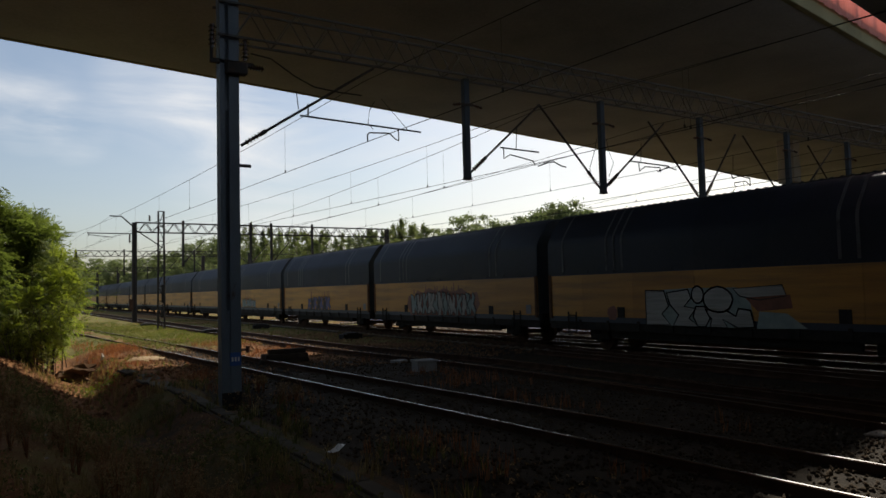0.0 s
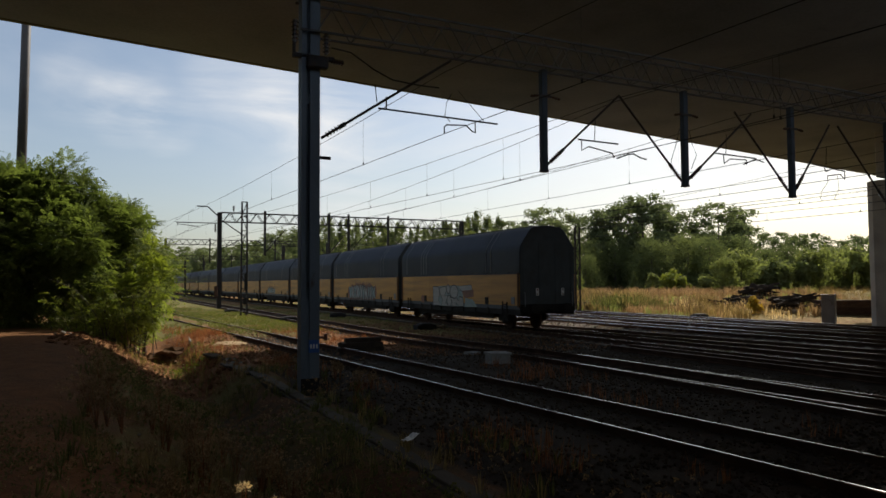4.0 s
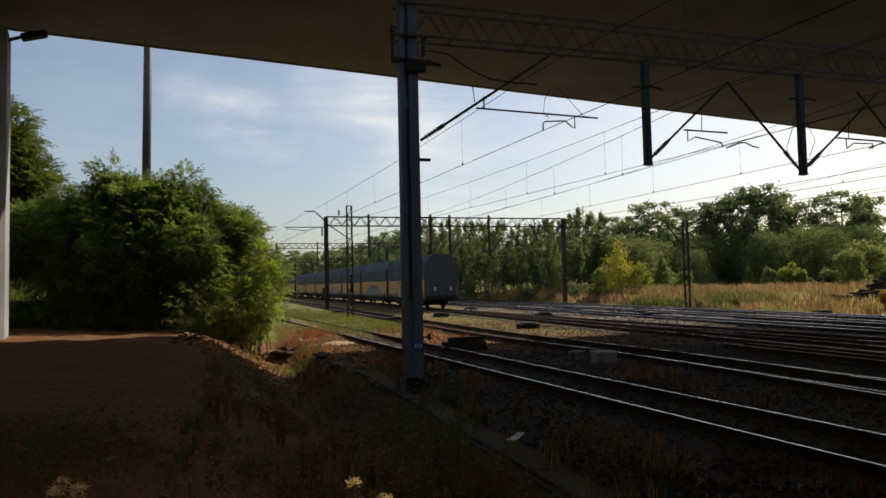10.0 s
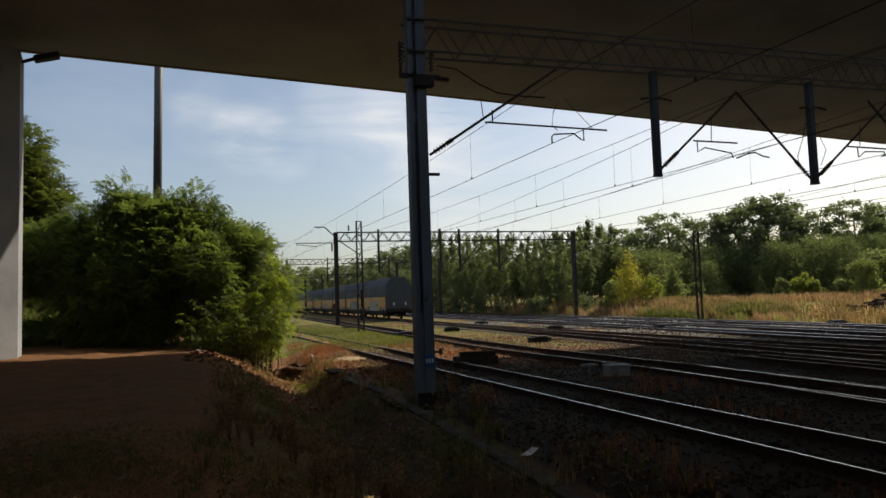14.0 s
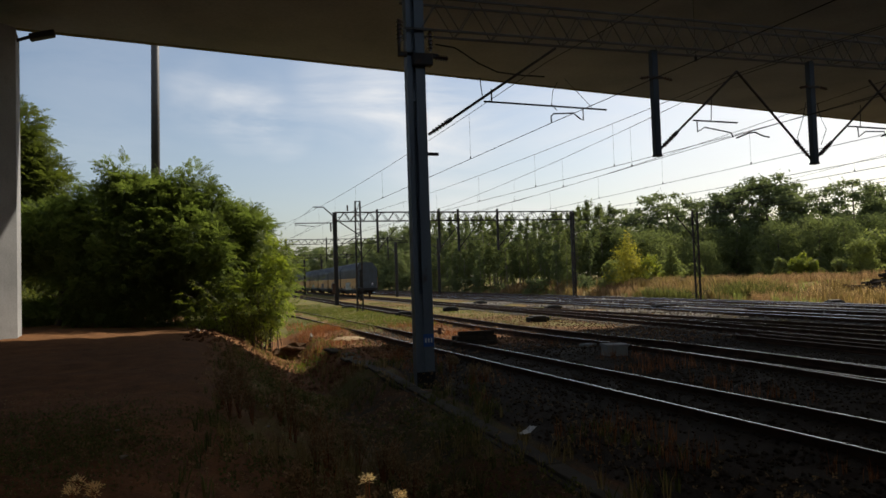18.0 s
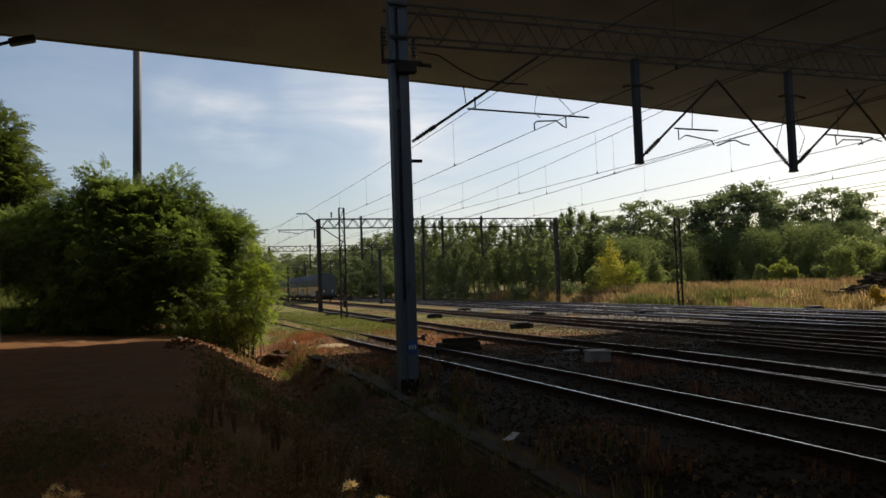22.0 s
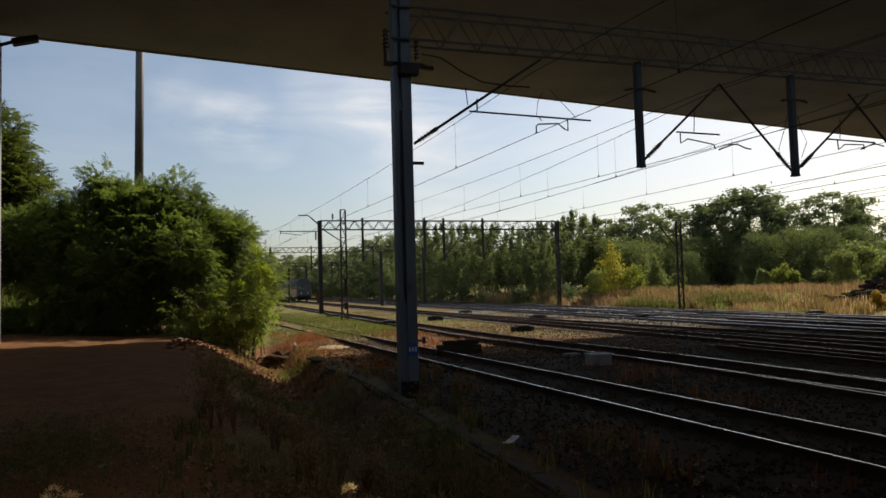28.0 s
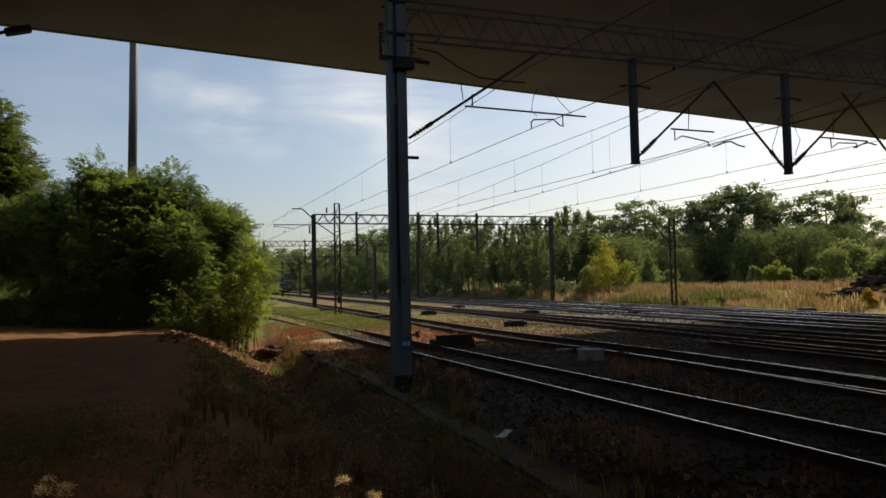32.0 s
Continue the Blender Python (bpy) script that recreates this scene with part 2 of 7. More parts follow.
M_LIGHT_LEAF = material("olive_tree_leaf", (0.115, 0.135, 0.062), (0.185, 0.205, 0.092), 0.9, spec=0.12, scale=0.15, fine=1.0, bump=0, per_island=0.15, per_object=0.55, through_light=(1.4, 1.45, 0.85))
M_PALE_BARK = material("pale_young_bark", (0.13, 0.115, 0.085), (0.3, 0.27, 0.21), 0.95, spec=0.1, scale=3, fine=25, bump=0.3, stretch=(2, 2, 0.6), spots=(0.07, 0.06, 0.045), spot_scale=2.0)
M_YELLOW_LEAF = material("yellowing_leaf", (0.27, 0.255, 0.05), (0.42, 0.385, 0.085), 0.7, spec=0.2, scale=0.6, fine=3, bump=0, per_island=0.4, through_light=(1.35, 1.3, 0.5))
M_HEDGE_LEAF = material("hedge_leaf", (0.15, 0.172, 0.075), (0.25, 0.27, 0.12), 0.85, spec=0.15, scale=0.4, fine=2, bump=0, per_island=0.25, per_object=0.3, through_light=(1.4, 1.45, 0.7))
M_GREEN_LEAF = material("fresh_leaf", (0.125, 0.16, 0.04), (0.235, 0.27, 0.072), 0.6, spec=0.25, scale=0.6, fine=3, bump=0, per_island=0.5, through_light=(1.5, 1.55, 0.5))
M_LIME_LEAF = material("lime_leaf", (0.19, 0.215, 0.05), (0.33, 0.345, 0.095), 0.7, spec=0.2, scale=0.6, fine=3, bump=0, per_island=0.4, through_light=(1.4, 1.45, 0.5))
M_POLE = material("brown_grey_pole_paint", (0.05, 0.045, 0.04), (0.1, 0.09, 0.08), 0.6, scale=0.8, fine=20, bump=0.1, spots=(0.07, 0.045, 0.03), spot_scale=1.2)
M_BARK = material("bark", (0.05, 0.04, 0.032), (0.13, 0.105, 0.085), 0.95, scale=6, fine=40, bump=0.6, stretch=(3, 3, 0.5))
M_DRY_GRASS = material("dry_grass", (0.14, 0.104, 0.046), (0.31, 0.235, 0.108), 0.8, scale=0.3, fine=2, bump=0, per_island=0.7, through_light=(1.1, 1.0, 0.7))
M_GREEN_GRASS = material("green_grass", (0.058, 0.074, 0.018), (0.175, 0.178, 0.046), 0.75, scale=0.3, fine=2, bump=0, per_island=0.7, through_light=(1.2, 1.25, 0.5))
M_DULL_WEED = material("dull_weed_leaf", (0.06, 0.068, 0.026), (0.14, 0.14, 0.06), 0.85, scale=1, fine=4, bump=0, per_island=0.7, spec=0.15, through_light=(1.3, 1.3, 0.7))
M_BROWN_WEED = material("withered_brown_leaf", (0.17, 0.115, 0.068), (0.38, 0.27, 0.16), 0.85, scale=1, fine=4, bump=0, per_island=0.7, spec=0.2, through_light=(1.2, 1.05, 0.75))
M_RED_WEED = material("reddish_dry_weed", (0.14, 0.055, 0.025), (0.34, 0.15, 0.07), 0.85, scale=1, fine=4, bump=0, per_island=0.9, through_light=(1.1, 0.9, 0.6))
M_STRAP = material("faded_grey_strap", (0.13, 0.135, 0.145), (0.25, 0.255, 0.265), 0.6, scale=2, fine=20, bump=0.1, spots=(0.06, 0.06, 0.065), spot_scale=1.5)
M_NAVY = material("navy_wagon_paint", (0.017, 0.023, 0.04), (0.034, 0.044, 0.068), 0.5, scale=0.6, fine=20, bump=0.06, spots=(0.048, 0.05, 0.054), spot_scale=0.8, spot_at=(0.5, 0.8), stretch=(1, 0.6, 1), per_object=0.3)
M_YELLOW = material("yellow_wagon_paint", (0.33, 0.146, 0.02), (0.5, 0.24, 0.036), 0.5, scale=0.8, fine=25, bump=0.05, spots=(0.17, 0.09, 0.033), spot_scale=0.9, spot_at=(0.48, 0.8), per_object=0.35, stretch=(1, 0.3, 5))
M_RUST_POST = material("rusty_brown_steel", (0.06, 0.032, 0.02), (0.15, 0.085, 0.05), 0.9, spec=0.1, scale=3, fine=30, bump=0.3)
M_WAGON_END = material("grimy_grey_blue_paint", (0.03, 0.039, 0.045), (0.06, 0.072, 0.078), 0.6, scale=1.2, fine=20, bump=0.1, spots=(0.035, 0.03, 0.026), spot_scale=1.6, spot_at=(0.5, 0.75))
M_BLACK = material("grimy_black_steel", (0.014, 0.013, 0.012), (0.036, 0.032, 0.028), 0.8, scale=3, fine=40, bump=0.3, spec=0.2)
M_SILVER = material("silver_spray_paint", (0.25, 0.245, 0.225), (0.4, 0.39, 0.36), 0.6, scale=2, fine=14, bump=0.05, stretch=(1, 0.3, 6), spots=(0.2, 0.19, 0.16), spot_scale=1.2)
M_TEAL = material("pale_teal_spray_paint", (0.17, 0.225, 0.215), (0.29, 0.35, 0.33), 0.6, scale=2, fine=14, bump=0.05)
M_INK = material("black_spray_paint", (0.012, 0.012, 0.014), (0.03, 0.03, 0.034), 0.5, scale=2, fine=14, bump=0.05)
M_RED_SPRAY = material("red_spray_paint", (0.13, 0.045, 0.025), (0.23, 0.08, 0.045), 0.5, scale=2, fine=14, bump=0.05)
M_VIOLET_SPRAY = material("violet_spray_paint", (0.06, 0.05, 0.14), (0.13, 0.12, 0.26), 0.5, scale=2, fine=14, bump=0.05)
M_RED_NET = material("red_mesh_fabric", (0.55, 0.2, 0.16), (0.72, 0.32, 0.26), 0.8, scale=0.8, fine=9, bump=0.4, bump_d=0.03, stretch=(3, 3, 0.3), through_light=(1.3, 0.8, 0.7))
M_PALE = material("weathered_pale_concrete", (0.26, 0.26, 0.25), (0.42, 0.42, 0.4), 0.9, spec=0.15, scale=3, fine=30, bump=0.25, spots=(0.16, 0.15, 0.13), spot_at=(0.52, 0.8))
M_WHITE = material("white_paint", (0.62, 0.63, 0.63), (0.8, 0.8, 0.79), 0.5, scale=2, fine=30, bump=0.05, spots=(0.4, 0.38, 0.35), spot_at=(0.6, 0.8))
M_PORCELAIN = material("brown_porcelain", (0.05, 0.028, 0.02), (0.09, 0.05, 0.035), 0.25, scale=4, fine=30, bump=0.0)
M_WIRE = material("copper_wire_oxidised", (0.02, 0.021, 0.02), (0.04, 0.04, 0.037), 0.8, 0.0, spec=0.15, scale=2, fine=20, bump=0)
M_GREY_BOX = material("grey_cabinet_paint", (0.12, 0.12, 0.12), (0.2, 0.2, 0.195), 0.6, scale=1.5, fine=30, bump=0.1, spots=(0.1, 0.08, 0.06), spot_scale=2)
M_WOOD_DARK = material("charred_old_timber", (0.03, 0.025, 0.022), (0.085, 0.066, 0.05), 0.95, spec=0.15, scale=4, fine=30, bump=0.4, per_object=0.5, per_island=0.3)
M_SIGN_BLUE = material("blue_number_plate", (0.02, 0.07, 0.25), (0.035, 0.11, 0.35), 0.45, scale=3, fine=30, bump=0.05)
M_FLOWER_YELLOW = material("yellow_flowering_weed", (0.42, 0.3, 0.03), (0.75, 0.55, 0.06), 0.7, scale=3, fine=20, bump=0, per_island=0.5, through_light=(1.2, 1.1, 0.6))
M_PALE_WOOD = material("split_grey_timber", (0.2, 0.18, 0.16), (0.4, 0.37, 0.33), 0.9, spec=0.2, scale=4, fine=30, bump=0.3, per_object=0.4)
M_BEAM = material("dark_rusty_beam", (0.045, 0.026, 0.018), (0.11, 0.062, 0.04), 0.9, spec=0.2, scale=3, fine=25, bump=0.3, per_object=0.4)
M_PLASTIC = material("pale_plastic_film", (0.5, 0.5, 0.48), (0.72, 0.72, 0.7), 0.5, scale=6, fine=30, bump=0.3)
M_DARK_EARTH = material("dark_damp_earth", (0.06, 0.034, 0.02), (0.17, 0.1, 0.058), 1.0, spec=0.05, scale=3, fine=25, bump=0.6, bump_d=0.03, per_object=0.3)
M_SAND = material("pale_sand", (0.26, 0.18, 0.1), (0.45, 0.33, 0.2), 1.0, spec=0.05, scale=3, fine=40, bump=0.5, bump_d=0.02)
M_RUBBLE = material("earth_clods", (0.11, 0.05, 0.024), (0.3, 0.155, 0.075), 1.0, spec=0.05, scale=2, fine=20, bump=0.6, bump_d=0.03, per_object=0.4)
M_STRAW_FLOWER = material("dried_flower_head", (0.6, 0.43, 0.2), (0.85, 0.68, 0.42), 0.8, scale=6, fine=30, bump=0, per_island=0.5, through_light=(1.2, 1.1, 0.8))


def ground_material():
    """Bare red-brown earth, dry grass, green grass and ballast, mixed by the shares stored on the ground sheet."""
    m = bpy.data.materials.new("ground_cover")
    m.use_nodes = True
    n, l = m.node_tree.nodes, m.node_tree.links
    b = n["Principled BSDF"]
    co = n.new("ShaderNodeTexCoord")
    at = n.new("ShaderNodeAttribute")
    at.attribute_name = "cover"
    sep = n.new("ShaderNodeSeparateColor")
    l.new(at.outputs["Color"], sep.inputs["Color"])

    def noise_node(scale, detail=6):
        k = n.new("ShaderNodeTexNoise")
        k.inputs["Scale"].default_value, k.inputs["Detail"].default_value = scale, detail
        k.inputs["Roughness"].default_value = 0.6
        l.new(co.outputs["Object"], k.inputs["Vector"])
        return k.outputs["Fac"]

    big, mid, small = noise_node(0.35), noise_node(2.5), noise_node(28, 4)

    def ramp_of(fac, *stops):
        r = n.new("ShaderNodeValToRGB")
        while len(r.color_ramp.elements) < len(stops):
            r.color_ramp.elements.new(0.5)
        for e, (p, c) in zip(r.color_ramp.elements, stops):
            e.position, e.color = p, (*c, 1)
        l.new(fac, r.inputs["Fac"])
        return r.outputs["Color"]

    def mixed(fac, a, c):
        x = n.new("ShaderNodeMixRGB")
        l.new(fac, x.inputs["Fac"])
        l.new(a, x.inputs["Color1"])
        l.new(c, x.inputs["Color2"])
        return x.outputs["Color"]

    def share(channel):
        a = n.new("ShaderNodeMath")
        a.operation = "MULTIPLY_ADD"
        l.new(mid, a.inputs[0])
        a.inputs[1].default_value = 0.9
        l.new(sep.outputs[channel], a.inputs[2])
        r = n.new("ShaderNodeMapRange")
        r.inputs["From Min"].default_value, r.inputs["From Max"].default_value = 0.8, 1.1
        l.new(a.outputs[0], r.inputs["Value"])
        return r.outputs["Result"]

    earth = mixed(big, ramp_of(mid, (0.3, (0.085, 0.036, 0.014)), (0.7, (0.28, 0.122, 0.045))), ramp_of(small, (0.3, (0.06, 0.032, 0.015)), (0.7, (0.28, 0.143, 0.066))))
    grass = mixed(big, ramp_of(small, (0.3, (0.055, 0.064, 0.017)), (0.7, (0.165, 0.155, 0.045))), ramp_of(mid, (0.3, (0.12, 0.095, 0.032)), (0.7, (0.23, 0.185, 0.068))))
    straw = ramp_of(small, (0.3, (0.15, 0.11, 0.045)), (0.7, (0.36, 0.28, 0.12)))
    # stone is darkened to carry the shade under the bridge in its colour
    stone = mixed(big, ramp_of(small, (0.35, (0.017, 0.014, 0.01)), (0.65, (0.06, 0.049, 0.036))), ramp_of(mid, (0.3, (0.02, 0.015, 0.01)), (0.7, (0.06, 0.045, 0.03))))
    c = mixed(share("Red"), earth, grass)
    c = mixed(share("Green"), c, straw)
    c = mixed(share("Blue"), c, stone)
    l.new(c, b.inputs["Base Color"])
    b.inputs["Roughness"].default_value = 0.95
    b.inputs["Specular IOR Level"].default_value = 0.08
    bp = n.new("ShaderNodeBump")
    bp.inputs["Strength"].default_value, bp.inputs["Distance"].default_value = 0.7, 0.04
    l.new(small, bp.inputs["Height"])
    l.new(bp.outputs["Normal"], b.inputs["Normal"])
    return m


M_GROUND = ground_material()

# ---- building helpers ----
def thing(name, at=(0, 0, 0), label="", category="", group="", kind="", turn=0.0):
    ob = new(name)
    ob.empty_display_size = 0.3
    ob.matrix_world = pose(*at, 0, 0, turn)
    return tagged(ob, label, category, group, kind)


def part(name, bm, mat, parent=None, label="", smooth=False, m=None):
    me = bpy.data.meshes.new(name)
    bm.to_mesh(me)
    bm.free()
    for x in (mat if isinstance(mat, (list, tuple)) else (mat,)):
        me.materials.append(x)
    if smooth:
        me.polygons.foreach_set("use_smooth", [True] * len(me.polygons))
    ob = new(name, me)
    ob.parent = parent
    if m is not None:
        ob.matrix_basis = m
    if label:
        ob["label"] = label
    return ob


def raw(name, verts, faces, mat, parent=None, label=""):
    me = bpy.data.meshes.new(name)
    me.from_pydata(verts, [], faces)
    for x in (mat if isinstance(mat, (list, tuple)) else (mat,)):
        me.materials.append(x)
    ob = new(name, me)
    ob.parent = parent
    if label:
        ob["label"] = label
    return ob


def box(bm, centre, size, m=None, bevel=0.0):
    mm = Matrix.Translation(centre) @ (m or Matrix()) @ Matrix.Diagonal((*size, 1))
    vs = bmesh.ops.create_cube(bm, size=1, matrix=mm)["verts"]
    if bevel:
        es = list({e for v in vs for e in v.link_edges})
        bmesh.ops.bevel(bm, geom=es, offset=bevel, segments=1, affect="EDGES")


def tube(bm, a, b, r, r2=None, seg=8):
    a, b = Vector(a), Vector(b)
    d = b - a
    m = Matrix.Translation((a + b) / 2) @ d.to_track_quat("Z", "Y").to_matrix().to_4x4()
    bmesh.ops.create_cone(bm, cap_ends=True, segments=seg, radius1=r, radius2=r if r2 is None else r2, depth=d.length, matrix=m)


def bar(bm, a, b, w, h=None):
    """A square bar between two points."""
    a, b = Vector(a), Vector(b)
    d = b - a
    m = Matrix.Translation((a + b) / 2) @ d.to_track_quat("Z", "Y").to_matrix().to_4x4() @ Matrix.Diagonal((w, h or w, d.length, 1))
    bmesh.ops.create_cube(bm, size=1, matrix=m)


def prism(bm, profile, y0, y1, mat=0):
    """Extrudes a closed x-z outline along y."""
    a = [bm.verts.new((x, y0, z)) for x, z in profile]
    b = [bm.verts.new((x, y1, z)) for x, z in profile]
    k = len(profile)
    fs = [bm.faces.new((a[i], a[(i + 1) % k], b[(i + 1) % k], b[i])) for i in range(k)]
    fs += [bm.faces.new(a[::-1]), bm.faces.new(b)]
    for f in fs:
        f.material_index = mat
    bmesh.ops.recalc_face_normals(bm, faces=fs)
    return fs


# ---- tracks in plan: centre lines ----
def c1(y):
    return 8.5 - 0.07 * y


def c2(y):
    return float(np.interp(y, (-25, 7, 12, 15, 17, 18.5, 20, 22.5, 25, 28, 32, 60, 170), (13.75, 12.8, 12.62, 12.58, 12.54, 12.46, 12.35, 12.1, 11.88, 11.68, 11.54, 11.4, 10.8)))


def c2b(y):
    return float(np.interp(y, (-25, 7, 12, 15, 18.5), (11.1, 12.3, 12.47, 12.53, 12.46)))


def c3(y):
    return 18.6


def c3b(y):
    return 16.6


def c4(y):
    return 21.8 - 0.08 * (y - 13.6) if y < 45 else 19.29 - 0.69 * smooth(45, 62, y)


def c5(y):
    return 25.4


def c6(y):
    return 29.3


def c7(y):
    return 33.3


def smooth(a, b, v):
    t = min(1, max(0, (v - a) / (b - a)))
    return t * t * (3 - 2 * t)


TRACKS = ((c1, -25, 150), (c2, -25, 170), (c3, -60, 460), (c4, -40, 60), (c5, -60, 260), (c6, -60, 240), (c7, -60, 220))


# ---- ground ----
def height(x, y):
    """The lie of the land: a raised path, a ditch beside it, the level of the ballast, a lower meadow, rising woods."""
    path = 0.62 + 0.13 * smooth(8, 22, y)
    ditch = -0.5 - 0.4 * smooth(10, 20, y)
    ditch += smooth(28, 42, y) * 0.75
    bed = -0.2
    if x < 2.5:
        z = path + (ditch - path) * smooth(-1.1, 2.5, x)
    elif x < 4.2:
        z = ditch + (bed - ditch) * smooth(2.5, 3.6, x)
    else:
        z = bed
    z += 0.12 * smooth(29, 34, y) * smooth(3.6, 4.6, x) * (1 - smooth(9.6, 11.0, x))
    z += 0.065 * smooth(4.5, 5.4, x) * (1 - smooth(12.2, 13.2, x)) * (1 - smooth(19, 23, y))
    z += -0.6 * smooth(35, 41, x)
    z += 0.8 * smooth(50, 90, x) + 0.25 * smooth(-8, -20, x)
    z += 1.45 * smooth(48, 76, math.hypot(x, y)) * smooth(33, 45, y) * smooth(36, 41, x)
    z += 1.9 * smooth(42, 54, y) * smooth(-4, -9, x)
    z -= 0.14 * smooth(-6, -2.5, x) * (1 - smooth(-1.0, 0.5, x)) * smooth(22, 28, y)
    z -= 0.28 * math.exp(-((x - 4.5) ** 2 + (y - 16.4) ** 2) / 0.9)
    rough = 0.05 if x < 4 else 0.02 + 0.1 * smooth(35, 38, x)
    z += rough * noise.noise((x * 0.9, y * 0.9, 0)) + rough * 0.6 * noise.noise((x * 2.7, y * 2.7, 3))
    return z


def axis(lo, hi, f0, f1, step, grow=1.16):
    vals, v, s = [], f0, step
    while v < f1:
        vals.append(v)
        v += step
    s = step
    while v < hi:
        vals.append(v)
        s *= grow
        v += s
    vals.append(hi)
    v, s = f0 - step, step
    while v > lo:
        vals.insert(0, v)
        s *= grow
        v -= s
    vals.insert(0, lo)
    return vals


def track_near(x, y):
    return min(abs(x - c(y)) for c, a, b in TRACKS if a < y < b) if -60 < y < 460 else 99


def build_ground():
    xs, ys = axis(-900, 1200, -9, 42, 0.3), axis(-500, 2200, 2, 48, 0.35)
    verts = [(x, y, height(x, y)) for y in ys for x in xs]
    nx = len(xs)
    faces = [(j * nx + i, j * nx + i + 1, (j + 1) * nx + i + 1, (j + 1) * nx + i) for j in range(len(ys) - 1) for i in range(nx - 1)]
    ob = raw("ground", verts, faces, M_GROUND)
    cols = []
    for x, y, z in verts:
        wob = noise.noise((x * 0.22, y * 0.22, 7))
        grass = straw = stone = 0.0
        if x < 4.2:
            grass = 0.75 * smooth(26.5, 31, y + wob * 2) * (1 - smooth(-1.5, -3, x) * (1 - smooth(42, 45, y))) * (1 - 0.8 * smooth(0.6, 1.6, x) * (1 - smooth(34, 38, y))) + 0.62 * smooth(-0.8, 0.6, x + 0.5 * wob) * (1 - smooth(19, 22, y)) * (0.8 + 0.5 * wob)
            straw = 0.12 * smooth(0.4, 2.0, x)
            # this stone share paints shade into the ditch under the bridge
            stone = 0.5 * smooth(0.8, 2.2, x) * (1 - smooth(17, 20.5, y))
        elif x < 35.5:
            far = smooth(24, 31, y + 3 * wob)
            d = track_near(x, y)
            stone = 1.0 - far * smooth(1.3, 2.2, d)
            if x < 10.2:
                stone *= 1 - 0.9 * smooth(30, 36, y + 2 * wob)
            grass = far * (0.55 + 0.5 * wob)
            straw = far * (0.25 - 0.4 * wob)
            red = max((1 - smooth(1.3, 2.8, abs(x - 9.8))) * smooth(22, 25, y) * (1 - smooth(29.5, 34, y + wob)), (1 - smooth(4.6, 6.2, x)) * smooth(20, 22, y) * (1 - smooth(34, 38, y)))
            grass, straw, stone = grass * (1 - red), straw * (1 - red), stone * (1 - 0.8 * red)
            lawn = smooth(31.5, 35, y + wob) * smooth(5.6, 6.8, x + 0.05 * (y - 33)) * (1 - smooth(9.9, 10.9, x))
            grass, straw, stone = max(grass, lawn), straw * (1 - 0.9 * lawn) + 0.22 * lawn, stone * (1 - lawn)
            if x > 20:
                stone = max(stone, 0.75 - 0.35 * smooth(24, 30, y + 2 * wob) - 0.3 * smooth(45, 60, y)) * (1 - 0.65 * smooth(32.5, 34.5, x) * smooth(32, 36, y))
        else:
            meadow = smooth(33, 39, y + 2 * wob)
            straw, grass = 0.5 + meadow * (0.1 + 0.4 * wob), 0.55 * meadow
            stone = 0.45 * (1 - smooth(35.5, 37.5, x)) + 0.5 * (1 - smooth(22, 24, y))
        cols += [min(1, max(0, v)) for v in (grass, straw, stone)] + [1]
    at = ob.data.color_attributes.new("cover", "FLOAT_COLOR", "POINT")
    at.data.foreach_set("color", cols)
    ob.data.polygons.foreach_set("use_smooth", [True] * len(faces))
    tagged(ob, "ground of earth, dry grass and rusty brown ballast", "ground", kind="structure")


build_ground()


# ---- the road bridge ----
BR_TURN = math.degrees(math.atan(0.162))
BR_AT = (0, 29.8, 0)
SOFFIT = 11.7
DECK2 = 9.4            # underside of the second, lower deck


